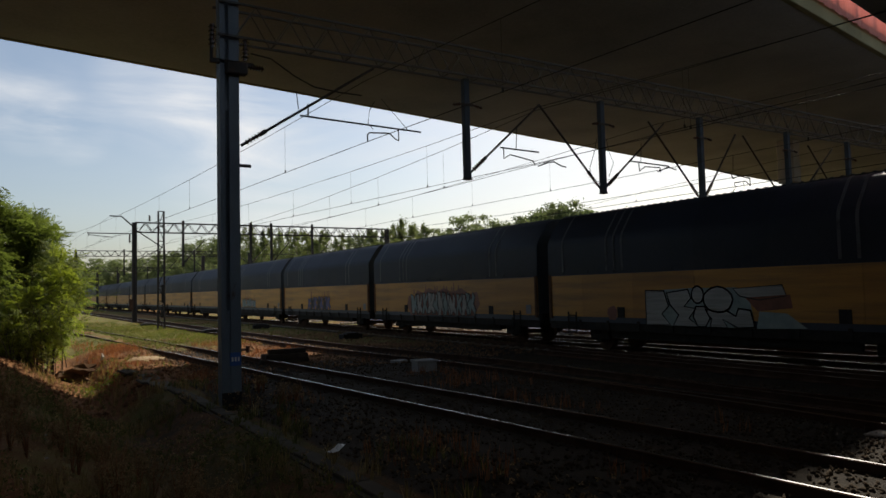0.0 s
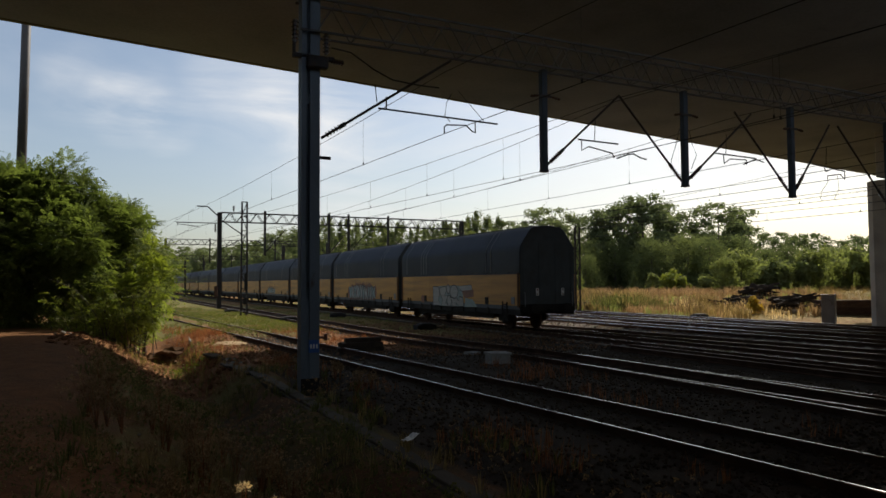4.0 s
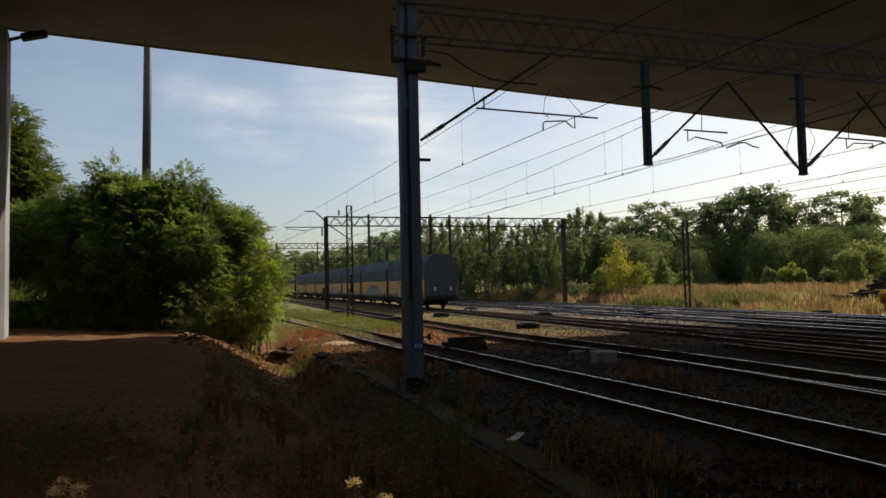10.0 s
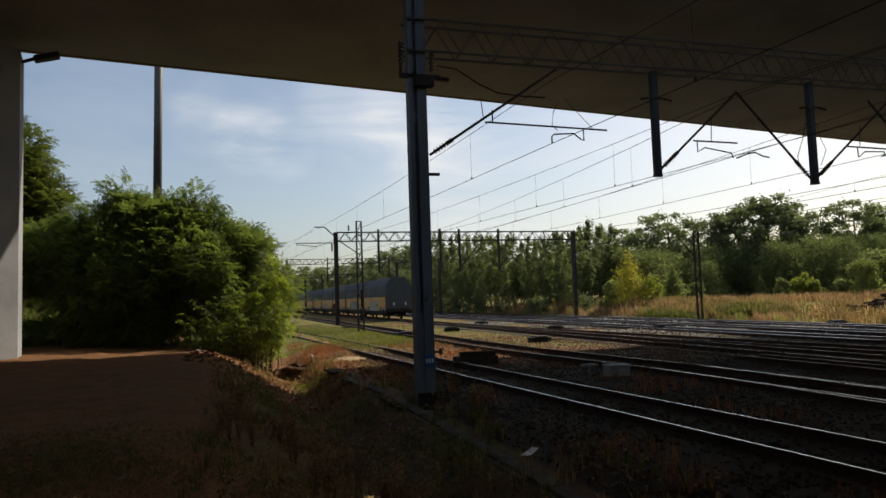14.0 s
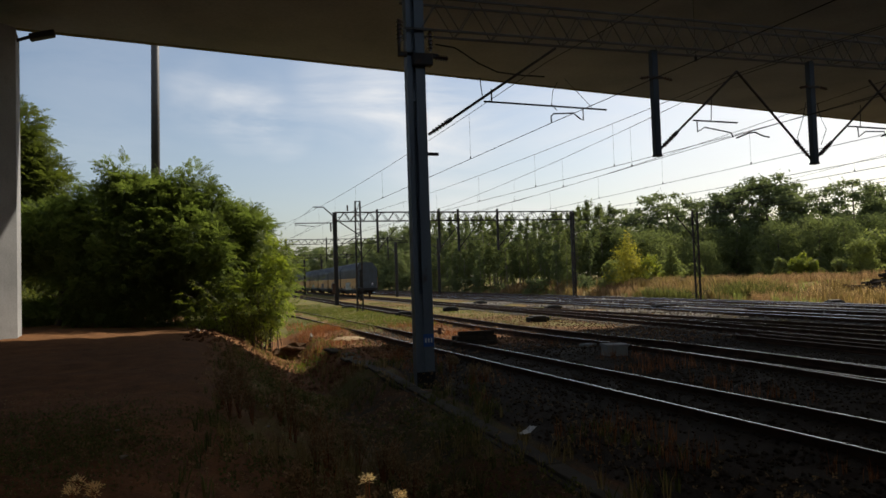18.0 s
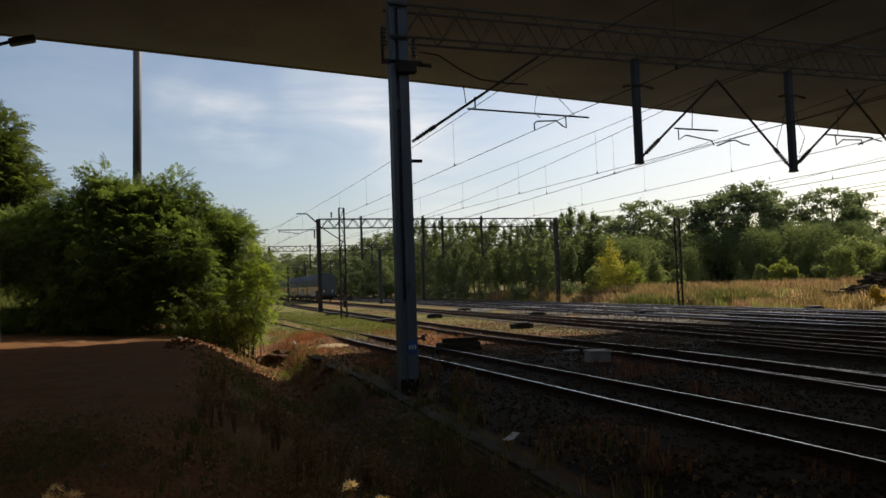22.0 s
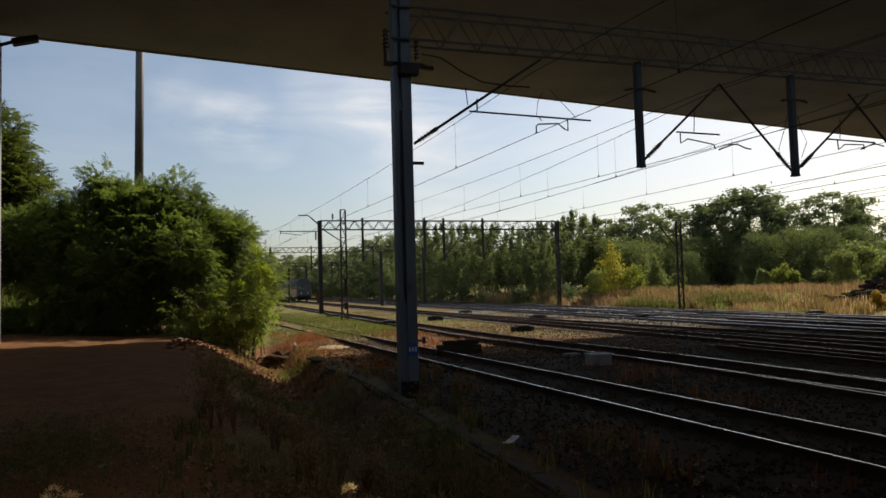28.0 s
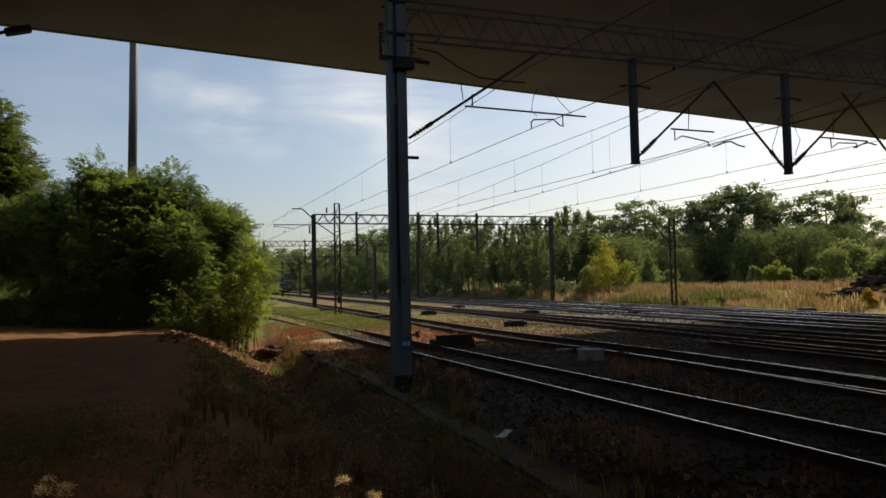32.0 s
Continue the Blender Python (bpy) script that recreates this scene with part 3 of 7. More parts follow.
def build_bridge():
    br = thing("road_bridge", BR_AT, "wide concrete road bridge crossing above the railway tracks", "bridge", kind="structure", turn=BR_TURN)
    bm = bmesh.new()
    prof = [(-19.5, SOFFIT + 0.02), (-19.0, SOFFIT), (-0.5, SOFFIT), (-0.25, SOFFIT + 0.02), (-0.25, SOFFIT + 1.0), (-19.5, SOFFIT + 1.0)]
    prism(bm, [(-y, z) for y, z in prof], -60, 150)
    bmesh.ops.rotate(bm, verts=bm.verts, cent=(0, 0, 0), matrix=Matrix.Rotation(radians(-90), 3, "Z"))
    bmesh.ops.recalc_face_normals(bm, faces=bm.faces)
    part("deck", bm, M_SOFFIT, br)
    for y in (0.0, -19.76):
        s = 1 if y == 0 else -1
        bm = bmesh.new()
        box(bm, (45, y - s * 0.14, SOFFIT + 0.5), (210, 0.24, 1.02), bevel=0.02)
        part("edge_beam", bm, M_EDGE, br)
    # railings; the one over the gap is hung with red mesh
    for y in (-19.7, -0.05):
        for i in range(100):
            if y > -1 and i % 2:
                continue
            bm = bmesh.new()
            box(bm, (-56 + i * 2.0, y, SOFFIT + 1.75), (0.07, 0.07, 1.5))
            part("railing_post", bm, M_WHITE, br)
        bm = bmesh.new()
        box(bm, (45, y, SOFFIT + 2.5), (210, 0.09, 0.07))
        part("handrail", bm, M_WHITE, br)
    bm = bmesh.new()
    n = 900
    vs = []
    for i in range(n + 1):
        x = -60 + 210 * i / n
        w = 0.03 * math.sin(i * 1.3) + 0.02 * math.sin(i * 3.1 + 1)
        vs.append((bm.verts.new((x, -19.84 + w, SOFFIT + 0.48)), bm.verts.new((x, -19.82 - w, SOFFIT + 2.0))))
    for a, b in zip(vs, vs[1:]):
        bm.faces.new((a[0], b[0], b[1], a[1]))
    part("netting", bm, M_RED_NET, br, "red mesh fabric tied along the railing", smooth=True)
    # the second deck, a little lower, over the path and the first part of the tracks
    d2 = thing("road_bridge", BR_AT, "second concrete bridge deck close beside the first", "bridge", kind="structure", turn=BR_TURN)
    bm = bmesh.new()
    # its unseen rear is widened to block more sky light
    box(bm, (45, -37.5, DECK2 + 0.5), (210, 29.0, 1.0), bevel=0.05)
    part("deck", bm, M_SOFFIT, d2)


build_bridge()


def build_pier(name, at, size, top, label, cut=0.12, mat=M_PIER):
    p = thing(name, at, label, "bridge pier", kind="structure", turn=BR_TURN)
    bm = bmesh.new()
    a, b, c = size[0] / 2, size[1] / 2, cut
    ring = [(-a, -b + c), (-a + c, -b), (a - c, -b), (a, -b + c), (a, b - c), (a - c, b), (-a + c, b), (-a, b - c)]
    low, high = [bm.verts.new((x, y, -0.5)) for x, y in ring], [bm.verts.new((x, y, top)) for x, y in ring]
    for i in range(8):
        bm.faces.new((low[i], low[(i + 1) % 8], high[(i + 1) % 8], high[i]))
    bm.faces.new(high)
    bm.faces.new(low[::-1])
    part("shaft", bm, mat, p)
    bm = bmesh.new()
    box(bm, (0, 0, -0.3), (size[0] + 0.35, size[1] + 0.35, 0.5), bevel=0.05)
    part("footing", bm, M_CONCRETE, p)
    return p


pier_r = build_pier("bridge_pier", (45.0, 27.64, -0.75), (2.3, 2.1), 9.25, "pale concrete bridge pier with cut corners beside the far tracks", 0.5, M_CONCRETE)
bm = bmesh.new()
box(bm, (0.35, -9.4, 7.6), (1.2, 17.2, 1.3), bevel=0.06)
part("cross_beam", bm, M_CONCRETE, pier_r, "pale concrete cross beam")
bm = bmesh.new()
box(bm, (0.2, 0.1, 11.0), (1.1, 1.1, 2.9), bevel=0.05)
part("bearing_block", bm, M_CONCRETE, pier_r)
pier_l = build_pier("bridge_pier", (-8.36, 26.2, 0.75), (3.6, 2.4), 10.1, "tall concrete pier with one sunlit side beside the path", 0.5)
bm = bmesh.new()
tube(bm, (1.7, -0.2, 9.8), (2.2, -0.3, 9.98), 0.06)
part("lamp_arm", bm, M_STEEL_DARK, pier_l)
bm = bmesh.new()
box(bm, (2.55, -0.35, 10.05), (0.8, 0.4, 0.2), Matrix.Rotation(radians(-18), 4, "Y"), bevel=0.04)
part("lamp_head", bm, M_STEEL_DARK, pier_l, "dark wedge-shaped lamp head")


# ---- rails and sleepers ----
RAIL = ((-0.075, -0.172), (0.075, -0.172), (0.075, -0.16), (0.012, -0.13), (0.012, -0.045), (0.036, -0.03), (0.036, -0.009), (0.016, 0.0), (-0.016, 0.0), (-0.036, -0.009), (-0.036, -0.03), (-0.012, -0.045), (-0.012, -0.13), (-0.075, -0.16))


def rail_mesh(c, off, y0, y1, step=2.5):
    n = int((y1 - y0) / step)
    ys = [y0 + (y1 - y0) * i / n for i in range(n + 1)]
    verts, faces = [], []
    k = len(RAIL)
    for y in ys:
        verts += [(c(y) + off + dx, y, z) for dx, z in RAIL]
    for i in range(n):
        for j in range(k):
            a, b = i * k + j, i * k + (j + 1) % k
            faces.append((a, b, b + k, a + k))
    faces += [tuple(range(k))[::-1], tuple(n * k + j for j in range(k))]
    return verts, faces, k, n


def build_track(c, y0, y1, label, near_y, concrete=False, sleepers=True, dull=False, gauge=1.51, bright=(7,)):
    tr = thing("railway_track", (0, 0, 0), label, "railway track", "parallel railway tracks", "structure")
    for off in (-gauge / 2, gauge / 2):
        v, f, k, n = rail_mesh(c, off, y0, y1)
        ob = raw("rail", v, f, (M_RAIL_SIDE, M_RAIL_DULL if dull else M_RAIL_HEAD), tr)
        idx = []
        for i in range(n):
            idx += [1 if j in bright else 0 for j in range(k)]
        ob.data.polygons.foreach_set("material_index", idx + [0, 0])
    if not sleepers:
        return
    mat = M_SLEEPER_CON if concrete else M_SLEEPER
    bm = bmesh.new()
    box(bm, (0, 0, -0.245), (2.55, 0.25, 0.15), bevel=0.012)
    for s in (-1, 1):
        box(bm, (s * 0.755, 0, -0.172), (0.34, 0.16, 0.016))
        for t in (-0.12, 0.12):
            box(bm, (s * 0.755 + t, 0.02, -0.155), (0.045, 0.06, 0.045))
    first = part("sleeper", bm, mat, tr)
    rest_v, rest_f = [], []
    y, count = y0 + 0.4, 0
    while y < y1:
        jx, jt = random.uniform(-0.03, 0.03), random.uniform(-0.025, 0.025)
        slope = (c(y + 0.5) - c(y - 0.5))
        m = Matrix.Translation((c(y) + jx, y, random.uniform(-0.012, 0.006) - (0 if concrete else 0.028))) @ Matrix.Rotation(-slope + jt, 4, "Z")
        if near_y[0] < y < near_y[1] and count < 280:
            ob = first if count == 0 else new("sleeper", first.data)
            ob.parent = tr
            ob.matrix_basis = m
            count += 1
        else:
            b = len(rest_v)
            rest_v += [tuple(m @ Vector((sx * 1.27, sy * 0.125, z))) for sx, sy in ((-1, -1), (1, -1), (1, 1), (-1, 1)) for z in (-0.32, -0.17)]
            rest_f += [(b + 1, b + 3, b + 5, b + 7), (b, b + 2, b + 3, b + 1), (b + 2, b + 4, b + 5, b + 3), (b + 4, b + 6, b + 7, b + 5), (b + 6, b, b + 1, b + 7)]
        y += 0.62
    raw("sleepers_beyond", rest_v, rest_f, mat, tr)["kind"] = "stuff"


build_track(c1, -25, 33.0, "single railway track on old wooden sleepers, shiny rails", (1, 70))
build_track(c1, 33.0, 150, "old rails half sunk in grass, carrying on the nearest track", (1, 2), sleepers=False, dull=True)
build_track(c2, -25, 170, "railway track on rusty brown ballast, shiny rails", (1, 70))
build_track(c2b, -25, 18.5, "switch rails diverging from a railway track", (1, 2), sleepers=False)
build_track(c3, -60, 460, "main railway track on which the freight train runs", (2, 90), True)
build_track(c3b, -50, 19.8, "two spare dull rails lying beside the main track", (2, 3), sleepers=False, dull=True, gauge=0.82)
build_track(c4, -40, 60, "railway track joining the main track by a switch", (4, 60))
build_track(c5, -60, 260, "railway track on dark ballast", (6, 90), True, bright=(6, 7, 8))
build_track(c6, -60, 240, "railway track on dark ballast", (6, 90), bright=(6, 7, 8))
build_track(c7, -60, 220, "outermost railway track beside the dry meadow", (8, 90), bright=(6, 7, 8))


# ---- overhead line portals ----
def wire_run(name, points, r, parent):
    """One wire along a polyline, as a single closed skin."""
    k, verts, faces = 5, [], []
    ps = [Vector(q) for q in points]
    for i, q in enumerate(ps):
        d = (ps[min(i + 1, len(ps) - 1)] - ps[max(i - 1, 0)]).normalized()
        a = d.cross(Vector((0, 0, 1)))
        a = a.normalized() if a.length > 0.01 else Vector((1, 0, 0))
        b = a.cross(d)
        verts += [tuple(q + (a * math.cos(6.2832 * j / k) + b * math.sin(6.2832 * j / k)) * r) for j in range(k)]
    for i in range(len(ps) - 1):
        for j in range(k):
            faces.append((i * k + j, i * k + (j + 1) % k, (i + 1) * k + (j + 1) % k, (i + 1) * k + j))
    faces += [tuple(range(k))[::-1], tuple((len(ps) - 1) * k + j for j in range(k))]
    return raw(name, verts, faces, M_WIRE, parent)


def insulator(name, a, b, parent, r=0.07, ribs=5):
    """A ribbed porcelain insulator between two points."""
    bm = bmesh.new()
    a, b = Vector(a), Vector(b)
    tube(bm, a, b, r * 0.45, seg=8)
    for i in range(ribs):
        p = a.lerp(b, (i + 0.7) / (ribs + 0.4))
        q = p + (b - a).normalized() * 0.03
        tube(bm, p, q, r, r * 0.6, seg=10)
    return part(name, bm, M_PORCELAIN, parent, "brown ribbed porcelain insulator", smooth=False)


def lattice(bm, x0, x1, z0, z1, y, pitch, w=0.05, depth=0.5):
    n = max(2, round((x1 - x0) / pitch))
    for s in (-depth / 2, depth / 2):
        for i in range(n):
            xa, xb = x0 + (x1 - x0) * i / n, x0 + (x1 - x0) * (i + 1) / n
            xm = (xa + xb) / 2
            bar(bm, (xa, y + s, z0), (xm, y + s, z1), w)
            bar(bm, (xm, y + s, z1), (xb, y + s, z0), w)
    for i in range(n + 1):
        x = x0 + (x1 - x0) * i / n
        bar(bm, (x, y - depth / 2, z0), (x, y + depth / 2, z0), w * 0.8)


def cantilever(parent, x0, z0, x1, z1, y, mat=None):
    """A slanted tube on an insulator."""
    mat = mat or M_STEEL_DARK
    d = Vector((x1 - x0, 0, z1 - z0)).normalized()
    a = Vector((x0, y, z0))
    ins = a + d * 0.1
    insulator("insulator", ins, ins + d * 0.5, parent, 0.07)
    bm = bmesh.new()
    tube(bm, a, ins, 0.035)
    tube(bm, ins + d * 0.5, (x1, y, z1), 0.034)
    tube(bm, ins + d * 0.48, ins + d * 0.62, 0.055)
    part("cantilever_tube", bm, mat, parent)
    return d


def arm(parent, pts, r=0.02, name="steady_arm"):
    """A bent tube in the portal's plane, through x-z points."""
    wire_run(name, [(x, PORTAL_Y - 0.04, z) for x, z in pts], r, parent)["label"] = "thin dark steel arm"


PORTAL_Y = 16.5


def build_near_portal():
    p = thing("catenary_portal", (0, 0, 0), "blue-grey steel overhead line portal with lattice beam under the bridge", "catenary portal")
    y = PORTAL_Y
    # mast: two channels with batten plates
    for cx, w in ((4.31, 0.11), (4.58, 0.24)):
        s = -1 if cx < 4.4 else 1
        a, b, k = cx - s * w / 2, cx + s * w / 2, 0.018 * s
        bm = bmesh.new()
        prism(bm, [(a, -0.16), (b, -0.16), (b, 0.16), (a, 0.16), (a, 0.142), (b - k, 0.142), (b - k, -0.142), (a, -0.142)], 0, 10.6)
        bmesh.ops.rotate(bm, verts=bm.verts, cent=(0, 0, 0), matrix=Matrix.Rotation(radians(90), 3, "X"))
        bmesh.ops.translate(bm, verts=bm.verts, vec=(0, y, -0.6))
        part("mast_channel", bm, M_STEEL_BLUE, p)
    bm = bmesh.new()
    box(bm, (4.42, y - 0.03, 4.9), (0.13, 0.014, 10.4))
    part("web_plate", bm, M_STEEL_BLUE, p)
    for z, h in ((0.9, 1.9), (6.62, 0.24)):
        bm = bmesh.new()
        box(bm, (4.42, y - 0.135, z), (0.13, 0.014, h))
        part("batten_plate", bm, M_STEEL_BLUE, p)
    bm = bmesh.new()
    box(bm, (4.48, y, -0.26), (0.445, 0.335, 0.5), bevel=0.006)
    part("foot_coating", bm, M_BLACK, p, "black tar coating on the mast's foot")
    bm = bmesh.new()
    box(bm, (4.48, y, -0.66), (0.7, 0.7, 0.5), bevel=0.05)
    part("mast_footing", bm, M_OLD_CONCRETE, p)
    bm = bmesh.new()
    box(bm, (4.56, y - 0.18, 0.74), (0.25, 0.012, 0.3))
    plate = part("number_plate", bm, M_SIGN_BLUE, p, "small blue plate with pale marks")
    bm = bmesh.new()
    for i in range(3):
        box(bm, (4.49 + i * 0.07, y - 0.19, 0.74), (0.04, 0.006, 0.1))
    part("mark_bar", bm, M_WHITE, plate)
    bm = bmesh.new()
    box(bm, (4.79, y - 0.12, 0.93), (0.18, 0.06, 0.05))
    tube(bm, (4.86, y - 0.12, 0.86), (4.86, y - 0.12, 1.02), 0.05)
    part("cable_clamp", bm, M_RED_SPRAY, p, "small red cable clamp")
    bm = bmesh.new()
    box(bm, (4.86, y, 5.25), (0.3, 0.06, 0.07))
    part("bracket", bm, M_STEEL_DARK, p)
    # head gear on the mast: switch, insulators and cross arm
    bm = bmesh.new()
    box(bm, (4.55, y - 0.1, 7.65), (1.0, 0.12, 0.1))
    box(bm, (4.62, y - 0.22, 7.5), (0.5, 0.2, 0.3), bevel=0.03)
    tube(bm, (4.08, y - 0.1, 7.6), (4.08, y - 0.1, 8.5), 0.04)
    part("switch_gear", bm, M_STEEL_DARK, p)
    insulator("insulator", (4.1, y - 0.12, 7.95), (4.1, y - 0.12, 8.5), p, 0.1)
    insulator("insulator", (4.86, y - 0.12, 7.75), (4.86, y - 0.12, 8.25), p, 0.1)
    insulator("insulator", (4.95, y - 0.12, 7.62), (5.3, y - 0.12, 7.6), p, 0.08)
    # beam
    for z in (8.25, 9.05):
        for s in (-0.25, 0.25):
            bm = bmesh.new()
            bar(bm, (4.2, y + s, z), (37.5, y + s, z), 0.05)
            part("beam_chord", bm, M_STEEL_DUSTY, p)
    bm = bmesh.new()
    lattice(bm, 4.6, 37.5, 8.25, 9.05, y, 1.0, 0.02)
    part("beam_lattice", bm, M_STEEL_DUSTY, p)
    # hanging posts with their arms
    posts = (11.22, 16.53, 21.46, 26.82, 31.3)
    drop = (0.06, -0.07, -0.18, -0.34, -0.5)      # each post reaches lower than the one before it
    for i, x in enumerate(posts):
        bm = bmesh.new()
        box(bm, (x, y, 6.75 + drop[i] / 2), (0.18, 0.18, 2.95 - drop[i]), bevel=0.01)
        post = part("hanging_post", bm, M_STEEL_POST, p)
        bm = bmesh.new()
        box(bm, (x, y, 5.27 + drop[i]), (0.2, 0.2, 0.04))
        part("post_foot", bm, M_STEEL_DARK, post)
        bm = bmesh.new()
        box(bm, (x, y - 0.11, 7.45), (0.4, 0.04, 0.06))
        part("cross_bar", bm, M_STEEL_DARK, post)
        for s in (-1, 1):
            insulator("insulator", (x + s * 0.22, y - 0.11, 7.45), (x + s * 0.5, y - 0.11, 7.4), p, 0.045, 3)
    # loops of cable beside the second post and below the third one's arm
    arm(p, ((16.3, 7.0), (16.15, 6.51), (15.92, 5.96), (16.01, 5.7)), 0.01, "jumper")
    arm(p, ((16.7, 7.0), (16.79, 6.6), (16.99, 6.22), (16.76, 5.75)), 0.01, "jumper")
    arm(p, ((23.37, 5.82), (22.92, 5.35), (22.85, 5.11), (22.99, 5.01)), 0.01, "jumper")
    arm(p, ((23.81, 5.97), (23.88, 5.5), (23.61, 5.14), (23.7, 5.07)), 0.01, "jumper")
    # arms up to the beam on both sides of the posts
    for i, (x, slope) in enumerate(zip(posts, (0.87, 0.83, 1.3, 0.85, 0.85))):
        z = 5.47 + drop[i]
        if i < 4:
            cantilever(p, x + 0.12, z, x + 0.12 + (7.8 - z) / slope, 7.8, y)
        if i > 0:
            cantilever(p, x - 0.14, z - 0.05, x - 0.14 - (7.85 - z), 7.8, y)
    # level tubes, steady arms and their stubs
    for x, z, kind in ((11.22, 0.0, "near"), (16.53, 0.0, "long"), (21.46, 0.0, "turned"), (26.82, -0.35, "long")):
        if kind == "near":
            runs = ((1.17, 6.33), (2.62, 6.31)), ((1.29, 6.3), (1.29, 6.02), (1.53, 6.15), (2.4, 6.02), (2.46, 5.89)), ((2.57, 5.88), (3.0, 6.03), (3.22, 6.06), (3.48, 5.96), (3.7, 5.93))
        elif kind == "long":
            runs = ((1.23, 6.34), (3.14, 6.3)), ((1.65, 6.31), (1.67, 6.03), (1.93, 6.2), (2.68, 6.22), (2.71, 6.07)), ((2.55, 6.07), (3.11, 6.27), (3.51, 6.2))
        else:
            runs = ((0.85, 6.32), (2.76, 6.16)), ((2.76, 6.16), (2.75, 5.87), (2.5, 6.04), (1.82, 5.94), (1.82, 5.82)), ((1.65, 6.21), (1.74, 6.09), (1.95, 6.17))
        for pts, r, name in zip(runs, (0.025, 0.02, 0.022), ("level_tube", "steady_arm", "steady_arm")):
            arm(p, [(x + a, h + z) for a, h in pts], r, name)
        arm(p, ((x + 1.75, 6.32 + z), (x + 1.8, 7.0 + z)), 0.012, "hanger")
    cantilever(p, 4.78, 5.73, 8.3, 8.1, y)
    arm(p, ((6.24, 6.6), (9.69, 6.52)), 0.025, "level_tube")
    arm(p, ((9.0, 6.53), (9.0, 6.22), (8.9, 6.26), (8.72, 6.4), (8.15, 6.36), (8.08, 6.3), (8.08, 6.12)))
    arm(p, ((6.45, 6.6), (6.45, 6.92)), 0.02, "hanger")
    arm(p, ((6.2, 6.75), (6.15, 7.2)), 0.012, "hanger")
    arm(p, ((8.3, 7.2), (8.15, 6.95), (8.1, 6.6), (8.25, 6.45)), 0.01, "hanger")
    arm(p, ((8.5, 7.3), (9.3, 6.53)), 0.008, "hanger")
    # loose feeder from the mast head to the slanted tube
    bm = bmesh.new()
    pts = [(5.0, 7.95), (5.5, 7.9), (6.1, 7.55), (6.6, 7.35), (7.3, 7.3), (7.9, 7.3)]
    for a, b in zip(pts, pts[1:]):
        tube(bm, (a[0], y - 0.1, a[1]), (b[0], y - 0.1, b[1]), 0.02, seg=6)
    part("feeder_cable", bm, M_WIRE, p)


build_near_portal()


def build_far_portal(y, x0, x1, top, posts, base, label):
    p = thing("catenary_portal", (0, 0, 0), label, "catenary portal", "overhead line portals across the tracks")
    for x in (x0, x1):
        for s in (-0.14, 0.14):
            bm = bmesh.new()
            box(bm, (x + s, y, (top + base) / 2), (0.13, 0.26, top - base))
            part("mast_channel", bm, M_STEEL_DARK, p)
        if x == x0:
            bm = bmesh.new()
            box(bm, (x, y, (top + base) / 2), (0.16, 0.06, top - base))
            part("web_plate", bm, M_STEEL_DARK, p)
        for k in range(9):
            bm = bmesh.new()
            box(bm, (x, y - 0.135, base + 0.6 + k * (top - base - 1) / 8), (0.3, 0.02, 0.22))
            part("batten_plate", bm, M_STEEL_DARK, p)
    for z in (top - 0.9, top):
        for s in (-0.3, 0.3):
            bm = bmesh.new()
            bar(bm, (x0, y + s, z), (x1, y + s, z), 0.075)
            part("beam_chord", bm, M_STEEL_DARK, p)
    bm = bmesh.new()
    lattice(bm, x0 + 0.3, x1 - 0.3, top - 0.9, top, y, 1.25, 0.05, 0.6)
    part("beam_lattice", bm, M_STEEL_DARK, p)
    for x in posts:
        bm = bmesh.new()
        box(bm, (x, y, top - 1.9), (0.2, 0.2, 4.4))
        part("hanging_post", bm, M_STEEL_DARK, p)
        bm = bmesh.new()
        tube(bm, (x + 0.1, y, top - 3.7), (x + 2.0, y, top - 1.5), 0.045)
        tube(bm, (x + 0.9, y, top - 2.85), (x + 2.5, y, top - 2.9), 0.03)
        part("cantilever_tube", bm, M_STEEL_DARK, p)
        insulator("insulator", (x + 0.15, y, top - 3.65), (x + 0.55, y, top - 3.2), p, 0.09)
    return p


gp = build_far_portal(70, 10.3, 36.4, 9.1, (14.6, 21.1, 23.2, 27.6), -0.4, "dark weathered steel portal spanning all the tracks")
# arms on the outer side of the first mast, for the nearest track
bm = bmesh.new()
bar(bm, (10.26, 70, 8.65), (9.2, 70, 9.63), 0.1)
bar(bm, (9.2, 70, 9.63), (8.2, 70, 9.64), 0.1)
tube(bm, (10.2, 70, 8.06), (6.4, 70, 8.05), 0.045)
tube(bm, (6.5, 70, 8.05), (6.5, 70, 7.75), 0.03)
tube(bm, (6.5, 70, 7.9), (8.4, 70, 7.7), 0.03)
bar(bm, (10.4, 70, 8.4), (12.75, 70, 6.8), 0.09)
bar(bm, (12.75, 70, 6.8), (10.3, 70, 5.5), 0.07)
part("outer_arm", bm, M_STEEL_DARK, gp)
insulator("insulator", (9.9, 70, 7.2), (9.9, 70, 8.0), gp, 0.14)
insulator("insulator", (11.6, 70, 9.25), (11.6, 70, 9.8), gp, 0.14)
build_far_portal(130, 10.2, 38.0, 10.1, (17.5, 19.4, 24, 29, 34), -0.5, "second steel portal further along the tracks")
build_far_portal(190, 10.0, 38.0, 9.6, (17, 24, 31), -0.5, "third steel portal far along the tracks")


